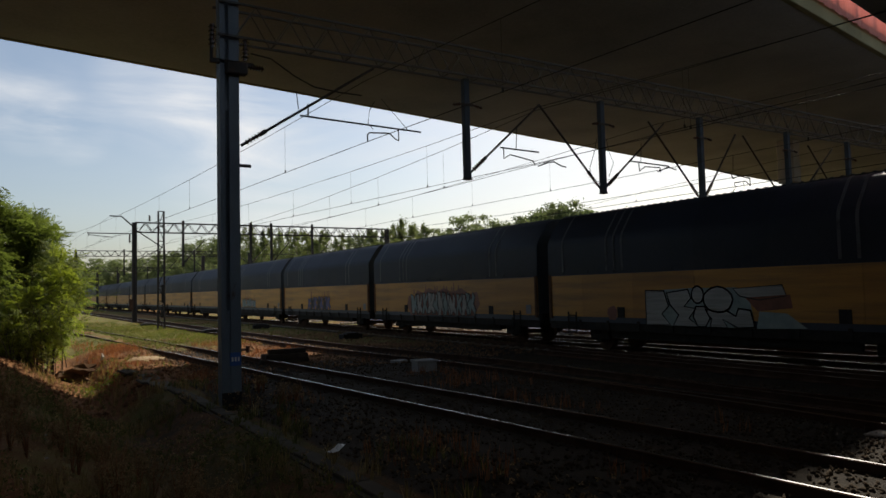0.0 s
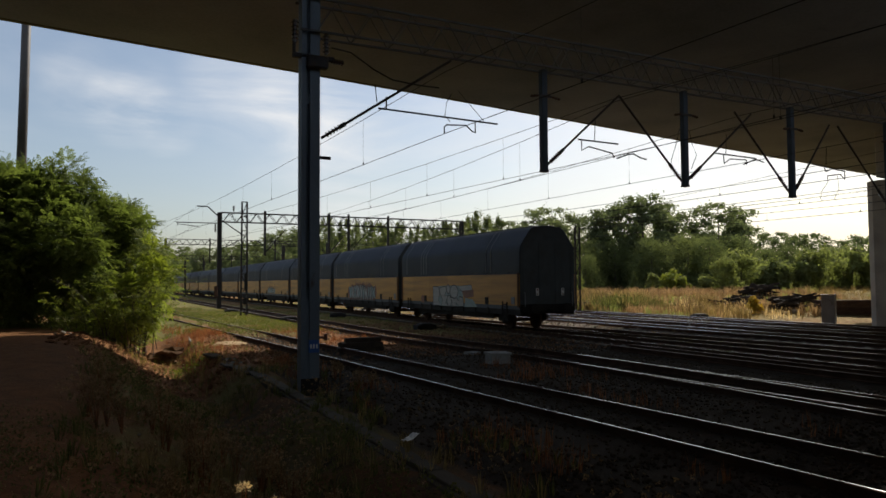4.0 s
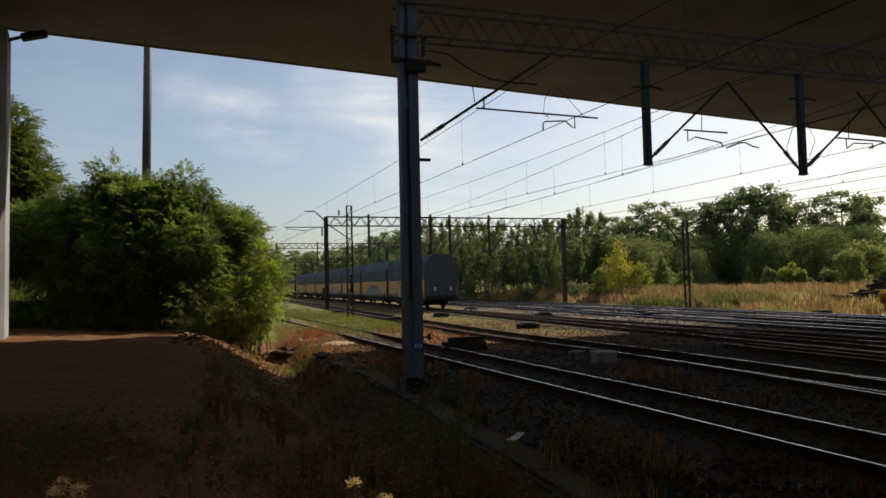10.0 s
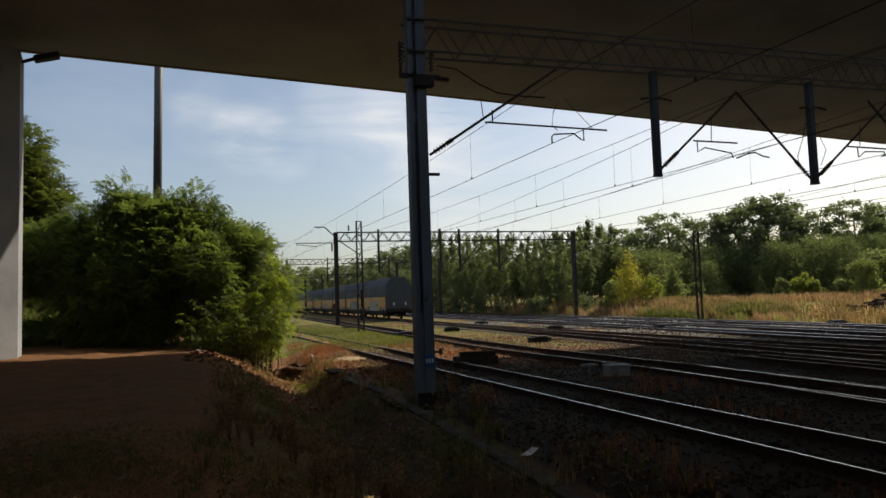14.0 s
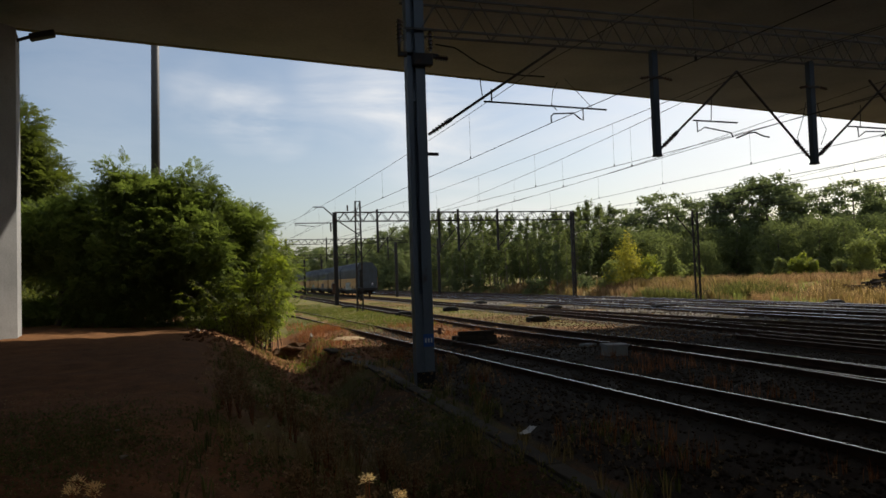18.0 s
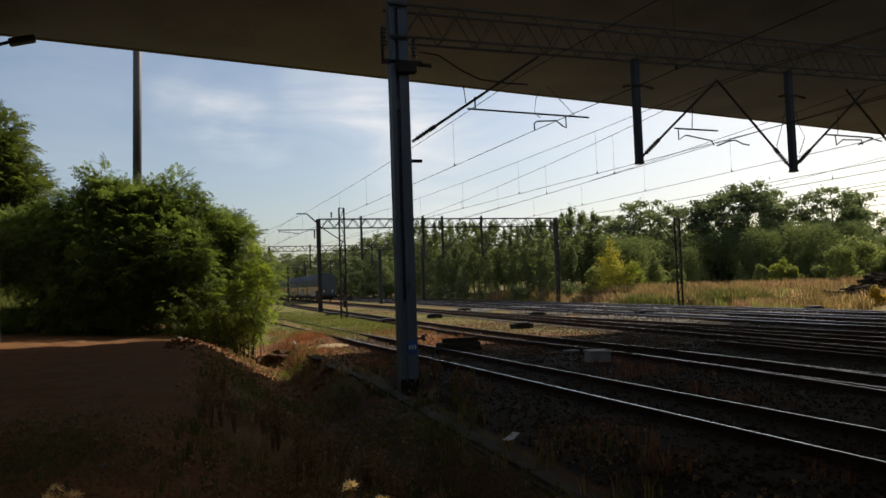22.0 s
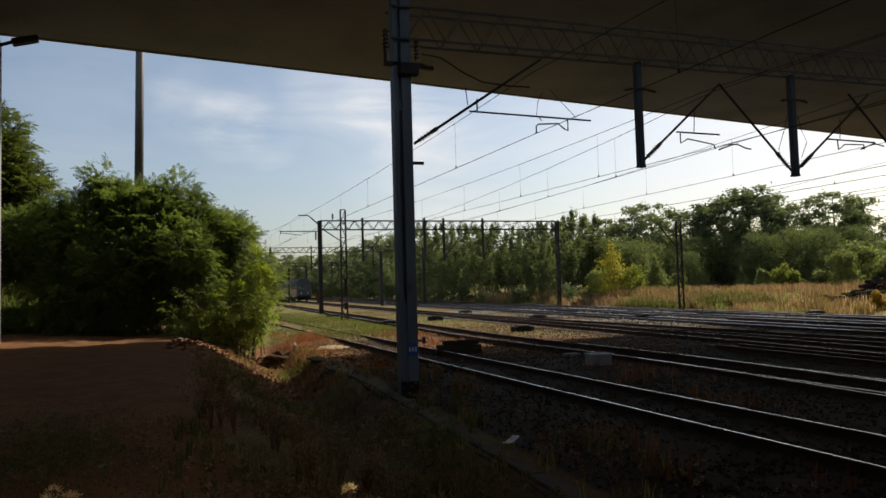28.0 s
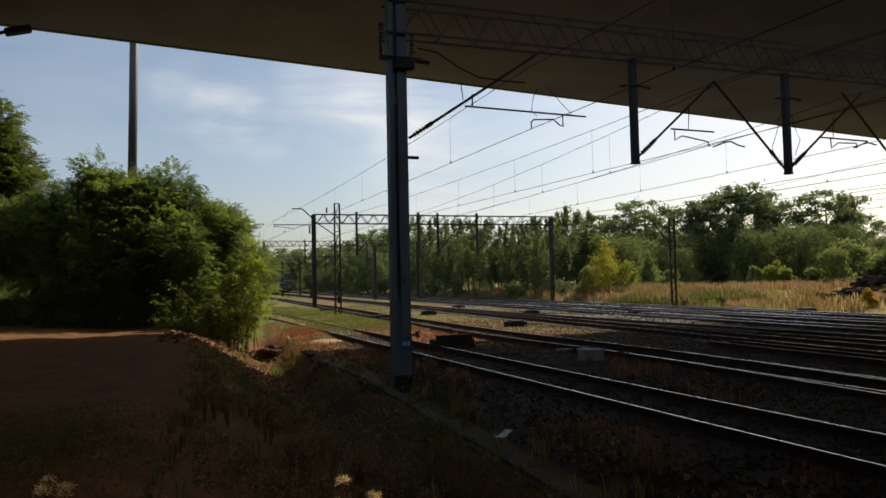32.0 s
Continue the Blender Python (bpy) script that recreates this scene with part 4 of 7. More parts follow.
def build_lattice_mast(at, h, label, half=0.32, foot=0.5):
    p = thing("lattice_mast", at, label, "lattice mast", "steel masts among the tracks")
    for s in (-1, 1):
        bm = bmesh.new()
        bar(bm, (s * foot, 0, -0.3), (s * half * 0.75, 0, h), 0.11)
        part("leg", bm, M_STEEL_DARK, p)
    bm = bmesh.new()
    n = int(h / 0.95)
    for k in range(n + 1):
        z = k * h / n
        w = foot + (half * 0.75 - foot) * z / h
        bar(bm, (-w, 0, z), (w, 0, z), 0.06)
        if k < n:
            z2 = (k + 1) * h / n
            w2 = foot + (half * 0.75 - foot) * z2 / h
            s = 1 if k % 2 else -1
            bar(bm, (-s * w, 0, z), (s * w2, 0, z2), 0.045)
    part("bracing", bm, M_STEEL_DARK, p)
    return p


lm = build_lattice_mast((9.45, 52.4, -0.2), 8.4, "slender dark lattice mast on the grass strip", 0.24, 0.22)
bm = bmesh.new()
box(bm, (0.14, 0, 2.6), (0.22, 0.22, 1.3), bevel=0.03)
part("signal_box", bm, M_BLACK, lm)
bm = bmesh.new()
box(bm, (0.08, -0.05, 1.2), (0.22, 0.2, 0.5), bevel=0.02)
part("relay_box", bm, M_BLACK, lm)
bm = bmesh.new()
box(bm, (9.98, 69.75, 1.55), (0.3, 0.25, 1.0), bevel=0.03)
part("switch_box", bm, M_RAIL_SIDE, gp, "rusty switch box on the mast")
lm2 = build_lattice_mast((34.5, 46.2, -0.35), 7.0, "dark double steel mast at the meadow edge", 0.3, 0.2)
bm = bmesh.new()
bar(bm, (-0.1, 0, 5.0), (-1.6, 0, 6.6), 0.07)
part("stay", bm, M_STEEL_DARK, lm2)
for x, y, h in ((23.0, 98, 8.0), (30.2, 101, 8.6), (15.5, 150, 7.5), (21.0, 165, 8.0), (36, 120, 8), (13.0, 160, 8.0)):
    q = thing("steel_mast", (x, y, -0.4), "dark steel mast standing between the tracks", "mast", "steel masts among the tracks")
    bm = bmesh.new()
    box(bm, (0, 0, h / 2), (0.4, 0.3, h), bevel=0.03)
    part("shaft", bm, M_STEEL_DARK, q)
    bm = bmesh.new()
    tube(bm, (0, 0, h - 1.6), (-1.9, 0, h - 0.2), 0.05)
    part("cantilever_tube", bm, M_STEEL_DARK, q)
# tall round pole behind the bushes
q = thing("lamp_pole", (-3.26, 36, 0.6), "tall brown-grey round steel pole rising behind the bush", "pole")
bm = bmesh.new()
tube(bm, (0, 0, 0), (0.25, 0, 21), 0.215, 0.17, 16)
part("shaft", bm, M_POLE, q, smooth=True)
bm = bmesh.new()
tube(bm, (0, 0, -0.2), (0, 0, 0.25), 0.45, 0.45, 12)
part("base_flange", bm, M_POLE, q)


def build_catenary(supports, top, low, sag, label, at_bridge=None):
    """One track's carrying wire, contact wire and droppers, hung from support to support."""
    p = thing("overhead_line", (0, 0, 0), label, "overhead wire", "overhead lines")
    up, lo, drops = [], [], []
    for (ya, xa), (yb, xb) in zip(supports, supports[1:]):
        (ta, la), (tb, lb) = [at_bridge if at_bridge and y == PORTAL_Y else (top, low) for y in (ya, yb)]
        n = 10
        for i in range(n + 1):
            t = i / n
            x, y = xa + (xb - xa) * t, ya + (yb - ya) * t
            u = (x, y, ta + (tb - ta) * t - 4 * sag * t * (1 - t))
            v = (x, y, la + (lb - la) * t - 0.04 * math.sin(math.pi * t))
            if i == 0 and up:
                continue
            up.append(u)
            lo.append(v)
            if 0 < i < n:
                drops.append((u, v))
    thick = 0.0125 if at_bridge else 0.0095
    wire_run("carrying_wire", up, thick, p)
    wire_run("contact_wire", lo, thick, p)
    for u, v in drops:
        if -5 < u[1] < 80:
            wire_run("dropper", (u, v), 0.004, p)
            bm = bmesh.new()
            box(bm, (v[0], v[1], v[2] + 0.03), (0.03, 0.04, 0.09))
            part("dropper_clip", bm, M_WIRE, p)


PY = PORTAL_Y
LINE = "thin overhead contact line above a railway track"
build_catenary(((-38, 11.6), (PY, 8.08), (70, 4.75), (130, 1.5)), 7.75, 6.12, 0.42, LINE)
build_catenary(((-38, 17.5), (PY, 13.68), (70, 7.8), (130, 5)), 7.65, 5.95, 0.55, LINE)
build_catenary(((-38, 14.2), (PY, 13.8), (70, 13.75), (130, 13), (190, 12)), 7.6, 5.95, 0.72, LINE)
build_catenary(((-38, 18.2), (PY, 19.1), (70, 17.2), (130, 18.8), (190, 18.3), (250, 18.8)), 7.72, 6.12, 0.6, LINE)
build_catenary(((-38, 24.0), (PY, 23.9), (70, 23.4), (130, 23.9), (190, 23.4)), 7.72, 6.1, 0.45, LINE, (6.25, 5.88))
build_catenary(((-38, 29.2), (PY, 28.9), (70, 28.6), (130, 29), (190, 28.6)), 7.5, 5.9, 0.4, LINE, (6.12, 5.75))
build_catenary(((-38, 33.4), (PY, 33.2), (70, 33.4), (130, 33), (190, 33)), 7.4, 5.75, 0.4, LINE, (5.95, 5.55))
# plain feeders on the outer side
fl = thing("feeder_line", (0, 0, 0), "plain feeder wires running beside the portals", "overhead wire", "overhead lines")
for pts in (((8.3, 70, 9.65), (7.0, 100, 9.2), (5, 130, 10.5)), ((33.5, -30, 8.5), (33.5, 16.5, 8.6), (34, 46, 7.2), (36, 70, 8.9)), ((39, -30, 8), (40, 30, 7.4), (41, 90, 8.0)), ((43, -30, 8), (44, 30, 7.9), (45, 90, 8.2))):
    wire_run("feeder_wire", pts, 0.01, fl)


# ---- the freight train: closed car-carrying wagons ----
PITCH, BODY = 14.4, 13.75
HALF = [(1.5, 0.98), (1.5, 3.62), (1.47, 3.8), (1.4, 3.95), (0.98, 4.56), (0.86, 4.68), (0.68, 4.76), (0.15, 4.82)]
SECTION = [(-x, z) for x, z in HALF] + HALF[::-1]


def scaled_section(d):
    return [(x * (1 + d / 1.5), z + (d if z > 3 else 0)) for x, z in SECTION]


def build_wagon_unit():
    u = thing("car_carrier_wagon", (0, 0, 0), "closed car-carrying wagon, navy blue above weathered yellow sides", "freight wagon", "wagons of the freight train")
    y0, y1 = 0.0, BODY
    bm = bmesh.new()
    prism(bm, SECTION, y0, y1)
    part("body", bm, M_NAVY, u)
    # navy cover panels over the upper half, with seams between
    cuts = [0.0, 2.55, 4.9, 7.3, 9.7, 12.0, 13.75]
    upper = [p for p in scaled_section(0.022) if p[1] > 2.9]
    for a, b in zip(cuts, cuts[1:]):
        bm = bmesh.new()
        outline = [(-1.522, 2.62)] + upper + [(1.522, 2.62)]
        va = [bm.verts.new((x, a + 0.005, z)) for x, z in outline]
        vb = [bm.verts.new((x, b - 0.005, z)) for x, z in outline]
        for i in range(len(outline) - 1):
            bm.faces.new((va[i], va[i + 1], vb[i + 1], vb[i]))
        bmesh.ops.solidify(bm, geom=bm.faces[:], thickness=0.018)
        part("cover_panel", bm, M_NAVY, u, smooth=True).data.set_sharp_from_angle(angle=radians(35))
    # raised straps over the covers, in pairs
    for yc in (2.6, 3.05, 10.1, 10.45, 10.8, 12.95):
        bm = bmesh.new()
        outline = [(-1.53, 2.7)] + [p for p in scaled_section(0.035) if p[1] > 2.9] + [(1.53, 2.7)]
        va = [bm.verts.new((x, yc - 0.045, z)) for x, z in outline]
        vb = [bm.verts.new((x, yc + 0.045, z)) for x, z in outline]
        for i in range(len(outline) - 1):
            bm.faces.new((va[i], va[i + 1], vb[i + 1], vb[i]))
        bmesh.ops.solidify(bm, geom=bm.faces[:], thickness=0.03)
        part("cover_strap", bm, M_STRAP, u, "faded grey strap over the cover")
    # yellow side panels
    for s in (-1, 1):
        for a, b in zip(cuts, cuts[1:]):
            bm = bmesh.new()
            box(bm, (s * 1.512, (a + b) / 2, 1.88), (0.03, b - a - 0.005, 1.44), bevel=0.002)
            part("side_panel", bm, M_YELLOW, u, "weathered yellow side panel")
        bm = bmesh.new()
        box(bm, (s * 1.526, BODY / 2, 2.61), (0.03, BODY, 0.03))
        part("side_rail", bm, M_NAVY, u)
        for yc in (3.0, 10.2):
            bm = bmesh.new()
            box(bm, (s * 1.535, yc, 1.33), (0.03, 0.3, 0.34))
            part("lashing_pocket", bm, M_BLACK, u)
        bm = bmesh.new()
        box(bm, (s * 1.535, 0.55, 1.38), (0.02, 0.3, 0.34))
        part("placard", bm, M_GREY_BOX, u, "grey data placard with dark bars")
        for yy in (1.25, 12.5):
            bm = bmesh.new()
            for dz in (0.0, 0.32, 0.64):
                box(bm, (s * 1.56, yy, 0.62 + dz * 0.9), (0.05, 0.42, 0.035))
            box(bm, (s * 1.56, yy - 0.2, 0.95), (0.04, 0.03, 0.75))
            box(bm, (s * 1.56, yy + 0.2, 0.95), (0.04, 0.03, 0.75))
            part("footstep", bm, M_BLACK, u)
    for s in (-1, 1):
        for yy in (0.09, BODY - 0.09):
            bm = bmesh.new()
            box(bm, (s * 1.53, yy, 1.86), (0.05, 0.16, 1.56), bevel=0.01)
            part("corner_post", bm, M_RUST_POST, u, "rusty brown corner post")
        for k in range(11):
            bm = bmesh.new()
            box(bm, (s * 1.54, 0.9 + k * 1.2, 2.68), (0.03, 0.05, 0.12), bevel=0.01)
            part("latch", bm, M_NAVY, u)
        bm = bmesh.new()
        box(bm, (s * 0.68, BODY / 2, 4.785), (0.1, BODY, 0.03))
        for k in range(52):
            box(bm, (s * 0.68, 0.2 + k * 0.262, 4.81), (0.08, 0.07, 0.03))
        part("roof_rail", bm, M_NAVY, u, "notched rail along the roof")
    # underframe
    for s in (-1, 1):
        bm = bmesh.new()
        box(bm, (s * 1.42, BODY / 2, 0.93), (0.12, BODY, 0.42))
        box(bm, (s * 1.2, BODY / 2, 0.68), (0.1, BODY - 5.6, 0.42))
        part("sole_bar", bm, M_BLACK, u)
    bm = bmesh.new()
    box(bm, (0, BODY / 2, 0.9), (2.6, BODY, 0.22))
    box(bm, (0, BODY / 2, 0.62), (1.0, 5.0, 0.4))
    part("floor_frame", bm, M_BLACK, u)
    for k in range(9):
        for s in (-1, 1):
            bm = bmesh.new()
            box(bm, (s * 1.5, 1.6 + k * 1.32, 0.9), (0.04, 0.1, 0.3))
            part("bracket", bm, M_BLACK, u)
    # axles
    for yy in (2.1, BODY - 2.1):
        for s in (-1, 1):
            bm = bmesh.new()
            box(bm, (s * 1.05, yy, 0.55), (0.16, 0.9, 0.36), bevel=0.03)
            box(bm, (s * 1.05, yy, 0.42), (0.2, 0.26, 0.26), bevel=0.03)
            box(bm, (s * 1.05, yy, 0.82), (0.08, 1.5, 0.08))
            part("axle_guard", bm, M_BLACK, u)
    for yy in (2.1, BODY - 2.1):
        bm = bmesh.new()
        tube(bm, (-0.9, 0, 0), (0.9, 0, 0), 0.08, seg=10)
        for s in (-1, 1):
            tube(bm, (s * 0.69, 0, 0), (s * 0.82, 0, 0), 0.42, 0.42, 24)
            tube(bm, (s * 0.66, 0, 0), (s * 0.69, 0, 0), 0.45, 0.45, 24)
            tube(bm, (s * 0.82, 0, 0), (s * 0.84, 0, 0), 0.3, 0.2, 16)
            box(bm, (s * 0.84, 0.2, 0), (0.02, 0.06, 0.06))
        part("wheelset", bm, M_RAIL_SIDE, u, m=Matrix.Translation((0, yy, 0.42)))
    # ends: ribs, buffers, coupling
    for e, yy in ((-1, 0.0), (1, BODY)):
        for x in (-1.3, -0.45, 0.45, 1.3):
            bm = bmesh.new()
            box(bm, (x, yy + e * 0.015, 2.5), (0.05, 0.03, 3.1 if abs(x) < 1 else 2.4))
            part("end_rib", bm, M_WAGON_END, u)
        bm = bmesh.new()
        prism(bm, [(x * 0.985, z - 0.03) for x, z in SECTION], yy + min(e * 0.008, 0), yy + max(e * 0.008, 0))
        part("end_wall", bm, M_WAGON_END, u, "grimy grey-blue end wall")
        bm = bmesh.new()
        box(bm, (0, yy + e * 0.06, 1.05), (2.9, 0.14, 0.34), bevel=0.02)
        part("headstock", bm, M_BLACK, u)
        for s in (-1, 1):
            bm = bmesh.new()
            tube(bm, (s * 0.875, yy + e * 0.1, 1.04), (s * 0.875, yy + e * 0.26, 1.04), 0.1, seg=12)
            tube(bm, (s * 0.875, yy + e * 0.26, 1.04), (s * 0.875, yy + e * 0.31, 1.04), 0.22, 0.2, 16)
            part("buffer", bm, M_BLACK, u)
        bm = bmesh.new()
        tube(bm, (0, yy, 0.98), (0, yy + e * 0.36, 0.9), 0.05)
        part("coupling", bm, M_BLACK, u)
    return u


def painted(parent, outline, mat, lift, edge=0.0, label=""):
    """A flat painted shape on the wagon's side panels, through y-z points, with a sprayed outline round it."""
    bm = bmesh.new()
    bm.faces.new([bm.verts.new((-1.529 - lift, y, z)) for y, z in outline])
    r = bmesh.ops.extrude_face_region(bm, geom=bm.faces[:])
    bmesh.ops.translate(bm, verts=[v for v in r["geom"] if isinstance(v, bmesh.types.BMVert)], vec=(-0.002, 0, 0))
    bmesh.ops.recalc_face_normals(bm, faces=bm.faces)
    shape = part("graffiti_shape", bm, mat, parent, label)
    if edge:
        bm = bmesh.new()
        inner, outer = [], []
        for i, (y, z) in enumerate(outline):
            a = (Vector((y, z)) - Vector(outline[i - 1])).normalized()
            b = (Vector(outline[(i + 1) % len(outline)]) - Vector((y, z))).normalized()
            d = Vector((-a.y - b.y, a.x + b.x))
            d = d.normalized() * edge * 0.6 if d.length > 0.3 else Vector((0, edge * 0.6))
            inner.append(bm.verts.new((-1.533 - lift, y - d.x, z - d.y)))
            outer.append(bm.verts.new((-1.533 - lift, y + d.x, z + d.y)))
        for i in range(len(outline)):
            k = (i + 1) % len(outline)
            bm.faces.new((inner[i], inner[k], outer[k], outer[i]))
        bmesh.ops.solidify(bm, geom=bm.faces[:], thickness=0.002)
        part("sprayed_outline", bm, M_INK, shape, "black sprayed outline")
    return shape


def rounded(y, z, w, h, n=14, wob=0.0):
    return [(y + w * math.cos(6.2832 * i / n) * (1 + wob * math.sin(i * 2.7)), z + h * math.sin(6.2832 * i / n) * (1 + wob * math.sin(i * 1.9))) for i in range(n)]


def build_tangle(u, y0, y1, z0, z1, mats, seed, edge):
    """Sprayed writing too tangled to read: leaning, overlapping jagged shapes with outlines and drips."""
    rnd = random.Random(seed)
    n = max(5, round(abs(y1 - y0) / 0.5))
    step = (y1 - y0) / n
    for i in range(n):
        a, lean = y0 + i * step, rnd.uniform(-0.25, 0.25)
        top, low = z1 - rnd.uniform(0, 0.16), z0 + rnd.uniform(0, 0.1)
        w = step * rnd.uniform(1.1, 1.5)
        mid = (top + low) / 2 + rnd.uniform(-0.12, 0.12)
        outline = [(a, low), (a + w * (0.1 + lean), mid), (a + w * lean, top), (a + w * (0.45 + lean), top - 0.05), (a + w * 0.5, mid + 0.14), (a + w * (0.8 + lean), top + 0.02),
                   (a + w * (1 + 0.6 * lean), top - 0.2), (a + w * 0.75, mid), (a + w, low + 0.22), (a + w * 0.9, low - 0.02), (a + w * 0.52, mid - 0.2), (a + w * 0.4, low + 0.02)]
        painted(u, outline, mats[i % len(mats)], 0.004 + 0.001 * (i % 4), edge, "sprayed jagged shape")
    for i in range(n):
        a, h = y0 + (y1 - y0) * rnd.random(), rnd.uniform(0.12, 0.4)
        painted(u, [(a, z1 - 0.1), (a - 0.05, z1 + h), (a - 0.11, z1 + h * 0.6), (a - 0.13, z1 - 0.1)], M_RED_SPRAY, 0.001, 0, "faded red sprayed drip")


def build_train():
    base = build_wagon_unit()
    units = [base]
    for k in range(1, 17):
        units.append(copy_thing(base, pose(18.6, 6.2 + k * PITCH, 0)))
    # silver writing on the last unit, outlined in black
    u = units[0]

    def spot(*pts):
        return [(9.15 - 5.2 * q, 0.96 + 1.16 * v) for q, v in pts]

    painted(u, spot((0.0, 0.0), (0.0, 0.9), (0.3, 0.96), (0.62, 0.96), (0.7, 0.6), (0.72, 0.0)), M_TEAL, 0.0, 0, "dull silver sprayed ground")
    painted(u, spot((0.0, 0), (0.0, 0.92), (0.14, 0.9), (0.17, 0.5), (0.12, 0.3), (0.18, 0.02)), M_SILVER, 0.004, 0.045, "silver sprayed letter shape")
    painted(u, spot((0.16, 0.85), (0.31, 0.93), (0.33, 0.7), (0.28, 0.5), (0.36, 0.45), (0.31, 0.2), (0.38, 0.0), (0.2, 0.0), (0.24, 0.28), (0.18, 0.55)), M_SILVER, 0.006, 0.045, "silver sprayed letter shape")
    painted(u, rounded(9.15 - 5.2 * 0.375, 1.88, 0.21, 0.25), M_SILVER, 0.008, 0.045, "silver sprayed dot")
    painted(u, spot((0.36, 0.5), (0.42, 0.5), (0.45, 0.2), (0.42, 0.0), (0.37, 0.0), (0.34, 0.25)), M_SILVER, 0.007, 0.045, "silver sprayed letter shape")
    painted(u, spot((0.42, 0.42), (0.46, 0.2), (0.45, 0.0), (0.56, 0.0), (0.53, 0.2), (0.62, 0.0), (0.72, 0.03), (0.7, 0.42), (0.63, 0.46), (0.61, 0.28), (0.56, 0.4)), M_SILVER, 0.006, 0.045, "silver sprayed letter shape")
    painted(u, rounded(9.15 - 5.2 * 0.505, 1.74, 0.48, 0.36, 16, 0.03), M_SILVER, 0.009, 0.045, "silver sprayed letter shape")
    painted(u, spot((0.6, 0.93), (0.88, 1.0), (0.9, 0.75), (0.75, 0.66), (0.64, 0.75)), M_SILVER, 0.002, 0.03, "silver sprayed patch")
    painted(u, spot((0.67, 0.72), (0.92, 0.78), (0.93, 0.48), (0.74, 0.4)), M_RED_SPRAY, 0.004, 0, "faded red sprayed patch")
    painted(u, spot((0.73, 0.0), (0.75, 0.4), (0.9, 0.36), (1.0, 0.04)), M_TEAL, 0.003, 0, "faded teal sprayed patch")
    painted(u, rounded(10.6, 1.3, 0.22, 0.25, 12, 0.15), M_RED_SPRAY, 0.0, 0, "faded red sprayed spot")
    u = units[1]
    painted(u, [(10.1 - 6.3 * q, 1.0 + 1.4 * v) for q, v in ((0, 0.35), (0.03, 0.7), (0.1, 0.55), (0.16, 0.86), (0.25, 0.78), (0.34, 0.94), (0.45, 0.8), (0.55, 0.92), (0.66, 0.78), (0.78, 0.9), (0.88, 0.7), (0.97, 0.78), (1, 0.4), (0.93, 0.05), (0.06, 0.02))], M_RED_SPRAY, 0.0, 0, "faded red sprayed cloud")
    build_tangle(u, 9.6, 4.3, 1.0, 2.15, (M_TEAL, M_SILVER), 1, 0.05)
    u = units[2]
    build_tangle(u, 9.2, 5.6, 1.1, 2.0, (M_VIOLET_SPRAY, M_INK), 2, 0.04)
    u = units[3]
    build_tangle(u, 9.6, 6.2, 1.1, 1.9, (M_TEAL, M_TEAL, M_SILVER), 3, 0.04)
    # tail boards on the last wagon's end
    u = units[0]
    for x in (-0.62, 0.78):
        bm = bmesh.new()
        box(bm, (x, -0.09, 1.78), (0.15, 0.02, 0.34), bevel=0.004)
        tb = part("tail_board", bm, M_WHITE, u, "white and red reflective tail board")
        for dx, dz in ((-0.05, 0.0), (0.05, 0.0)):
            bm = bmesh.new()
            box(bm, (x + dx * 0.0, -0.105, 1.78 + (0.1 if dx < 0 else -0.1)), (0.06, 0.008, 0.09))
            part("red_field", bm, M_RED_SPRAY, tb)
    for x in (-1.3, 1.3):
        bm = bmesh.new()
        tube(bm, (x, -0.12, 1.1), (x, -0.12, 1.75), 0.018)
        tube(bm, (x, -0.12, 1.75), (x, 0.0, 1.75), 0.018)
        part("grab_rail", bm, M_STEEL_GREY, u)
    return units


TRAIN = build_train()
TRAIN_ROWS = [(0, 6.25), (4, 27.2), (9, 53.4), (13, 73.9), (19, 102.3), (23, 123.3), (28, 150.3), (32, 172.0)]


def motions():
    """The train draws away along its track; the wheels of its rear wagons turn."""
    for k, u in enumerate(TRAIN):
        walk(u, [(t, pose(18.6, y + k * PITCH, 0)) for t, y in TRAIN_ROWS])
    ts, ys = [t for t, _ in TRAIN_ROWS], [y for _, y in TRAIN_ROWS]
    for u in TRAIN[:6]:
        for w in [c for c in u.children if c.name.startswith("wheelset")]:
            at = w.matrix_basis.translation.copy()
            rows = []
            for i in range(0, 321):
                t = i / 10
                run = float(np.interp(t, ts, ys)) - 6.25
                rows.append((t, pose(at.x, at.y, at.z, -math.degrees(run / 0.42))))
            walk(w, rows)


# ---- plants ----
def spray_points(rng, lobes, count, skin=0.75, fuzz=0.0):
    """Points in the outer part of ellipsoid lobes, with the way outwards."""
    vol = np.array([r[0] * r[1] + r[1] * r[2] + r[0] * r[2] for _, r in lobes])
    pick = rng.choice(len(lobes), count, p=vol / vol.sum())
    d = rng.normal(size=(count, 3))
    d /= np.linalg.norm(d, axis=1)[:, None]
    rad = skin + (1.05 - skin) * rng.random(count) ** 0.6
    rad = np.where(rng.random(count) < fuzz, 1.0 + 0.7 * rng.random(count), rad)
    bumps = 1 + 0.14 * np.sin(d[:, 0] * 7 + pick) * np.sin(d[:, 1] * 6 + 2 * pick) + 0.1 * np.sin(d[:, 2] * 11 + pick * 3)
    c = np.array([l[0] for l in lobes], float)[pick]
    r = np.array([l[1] for l in lobes], float)[pick]
    return c + d * r * (rad * bumps)[:, None], d


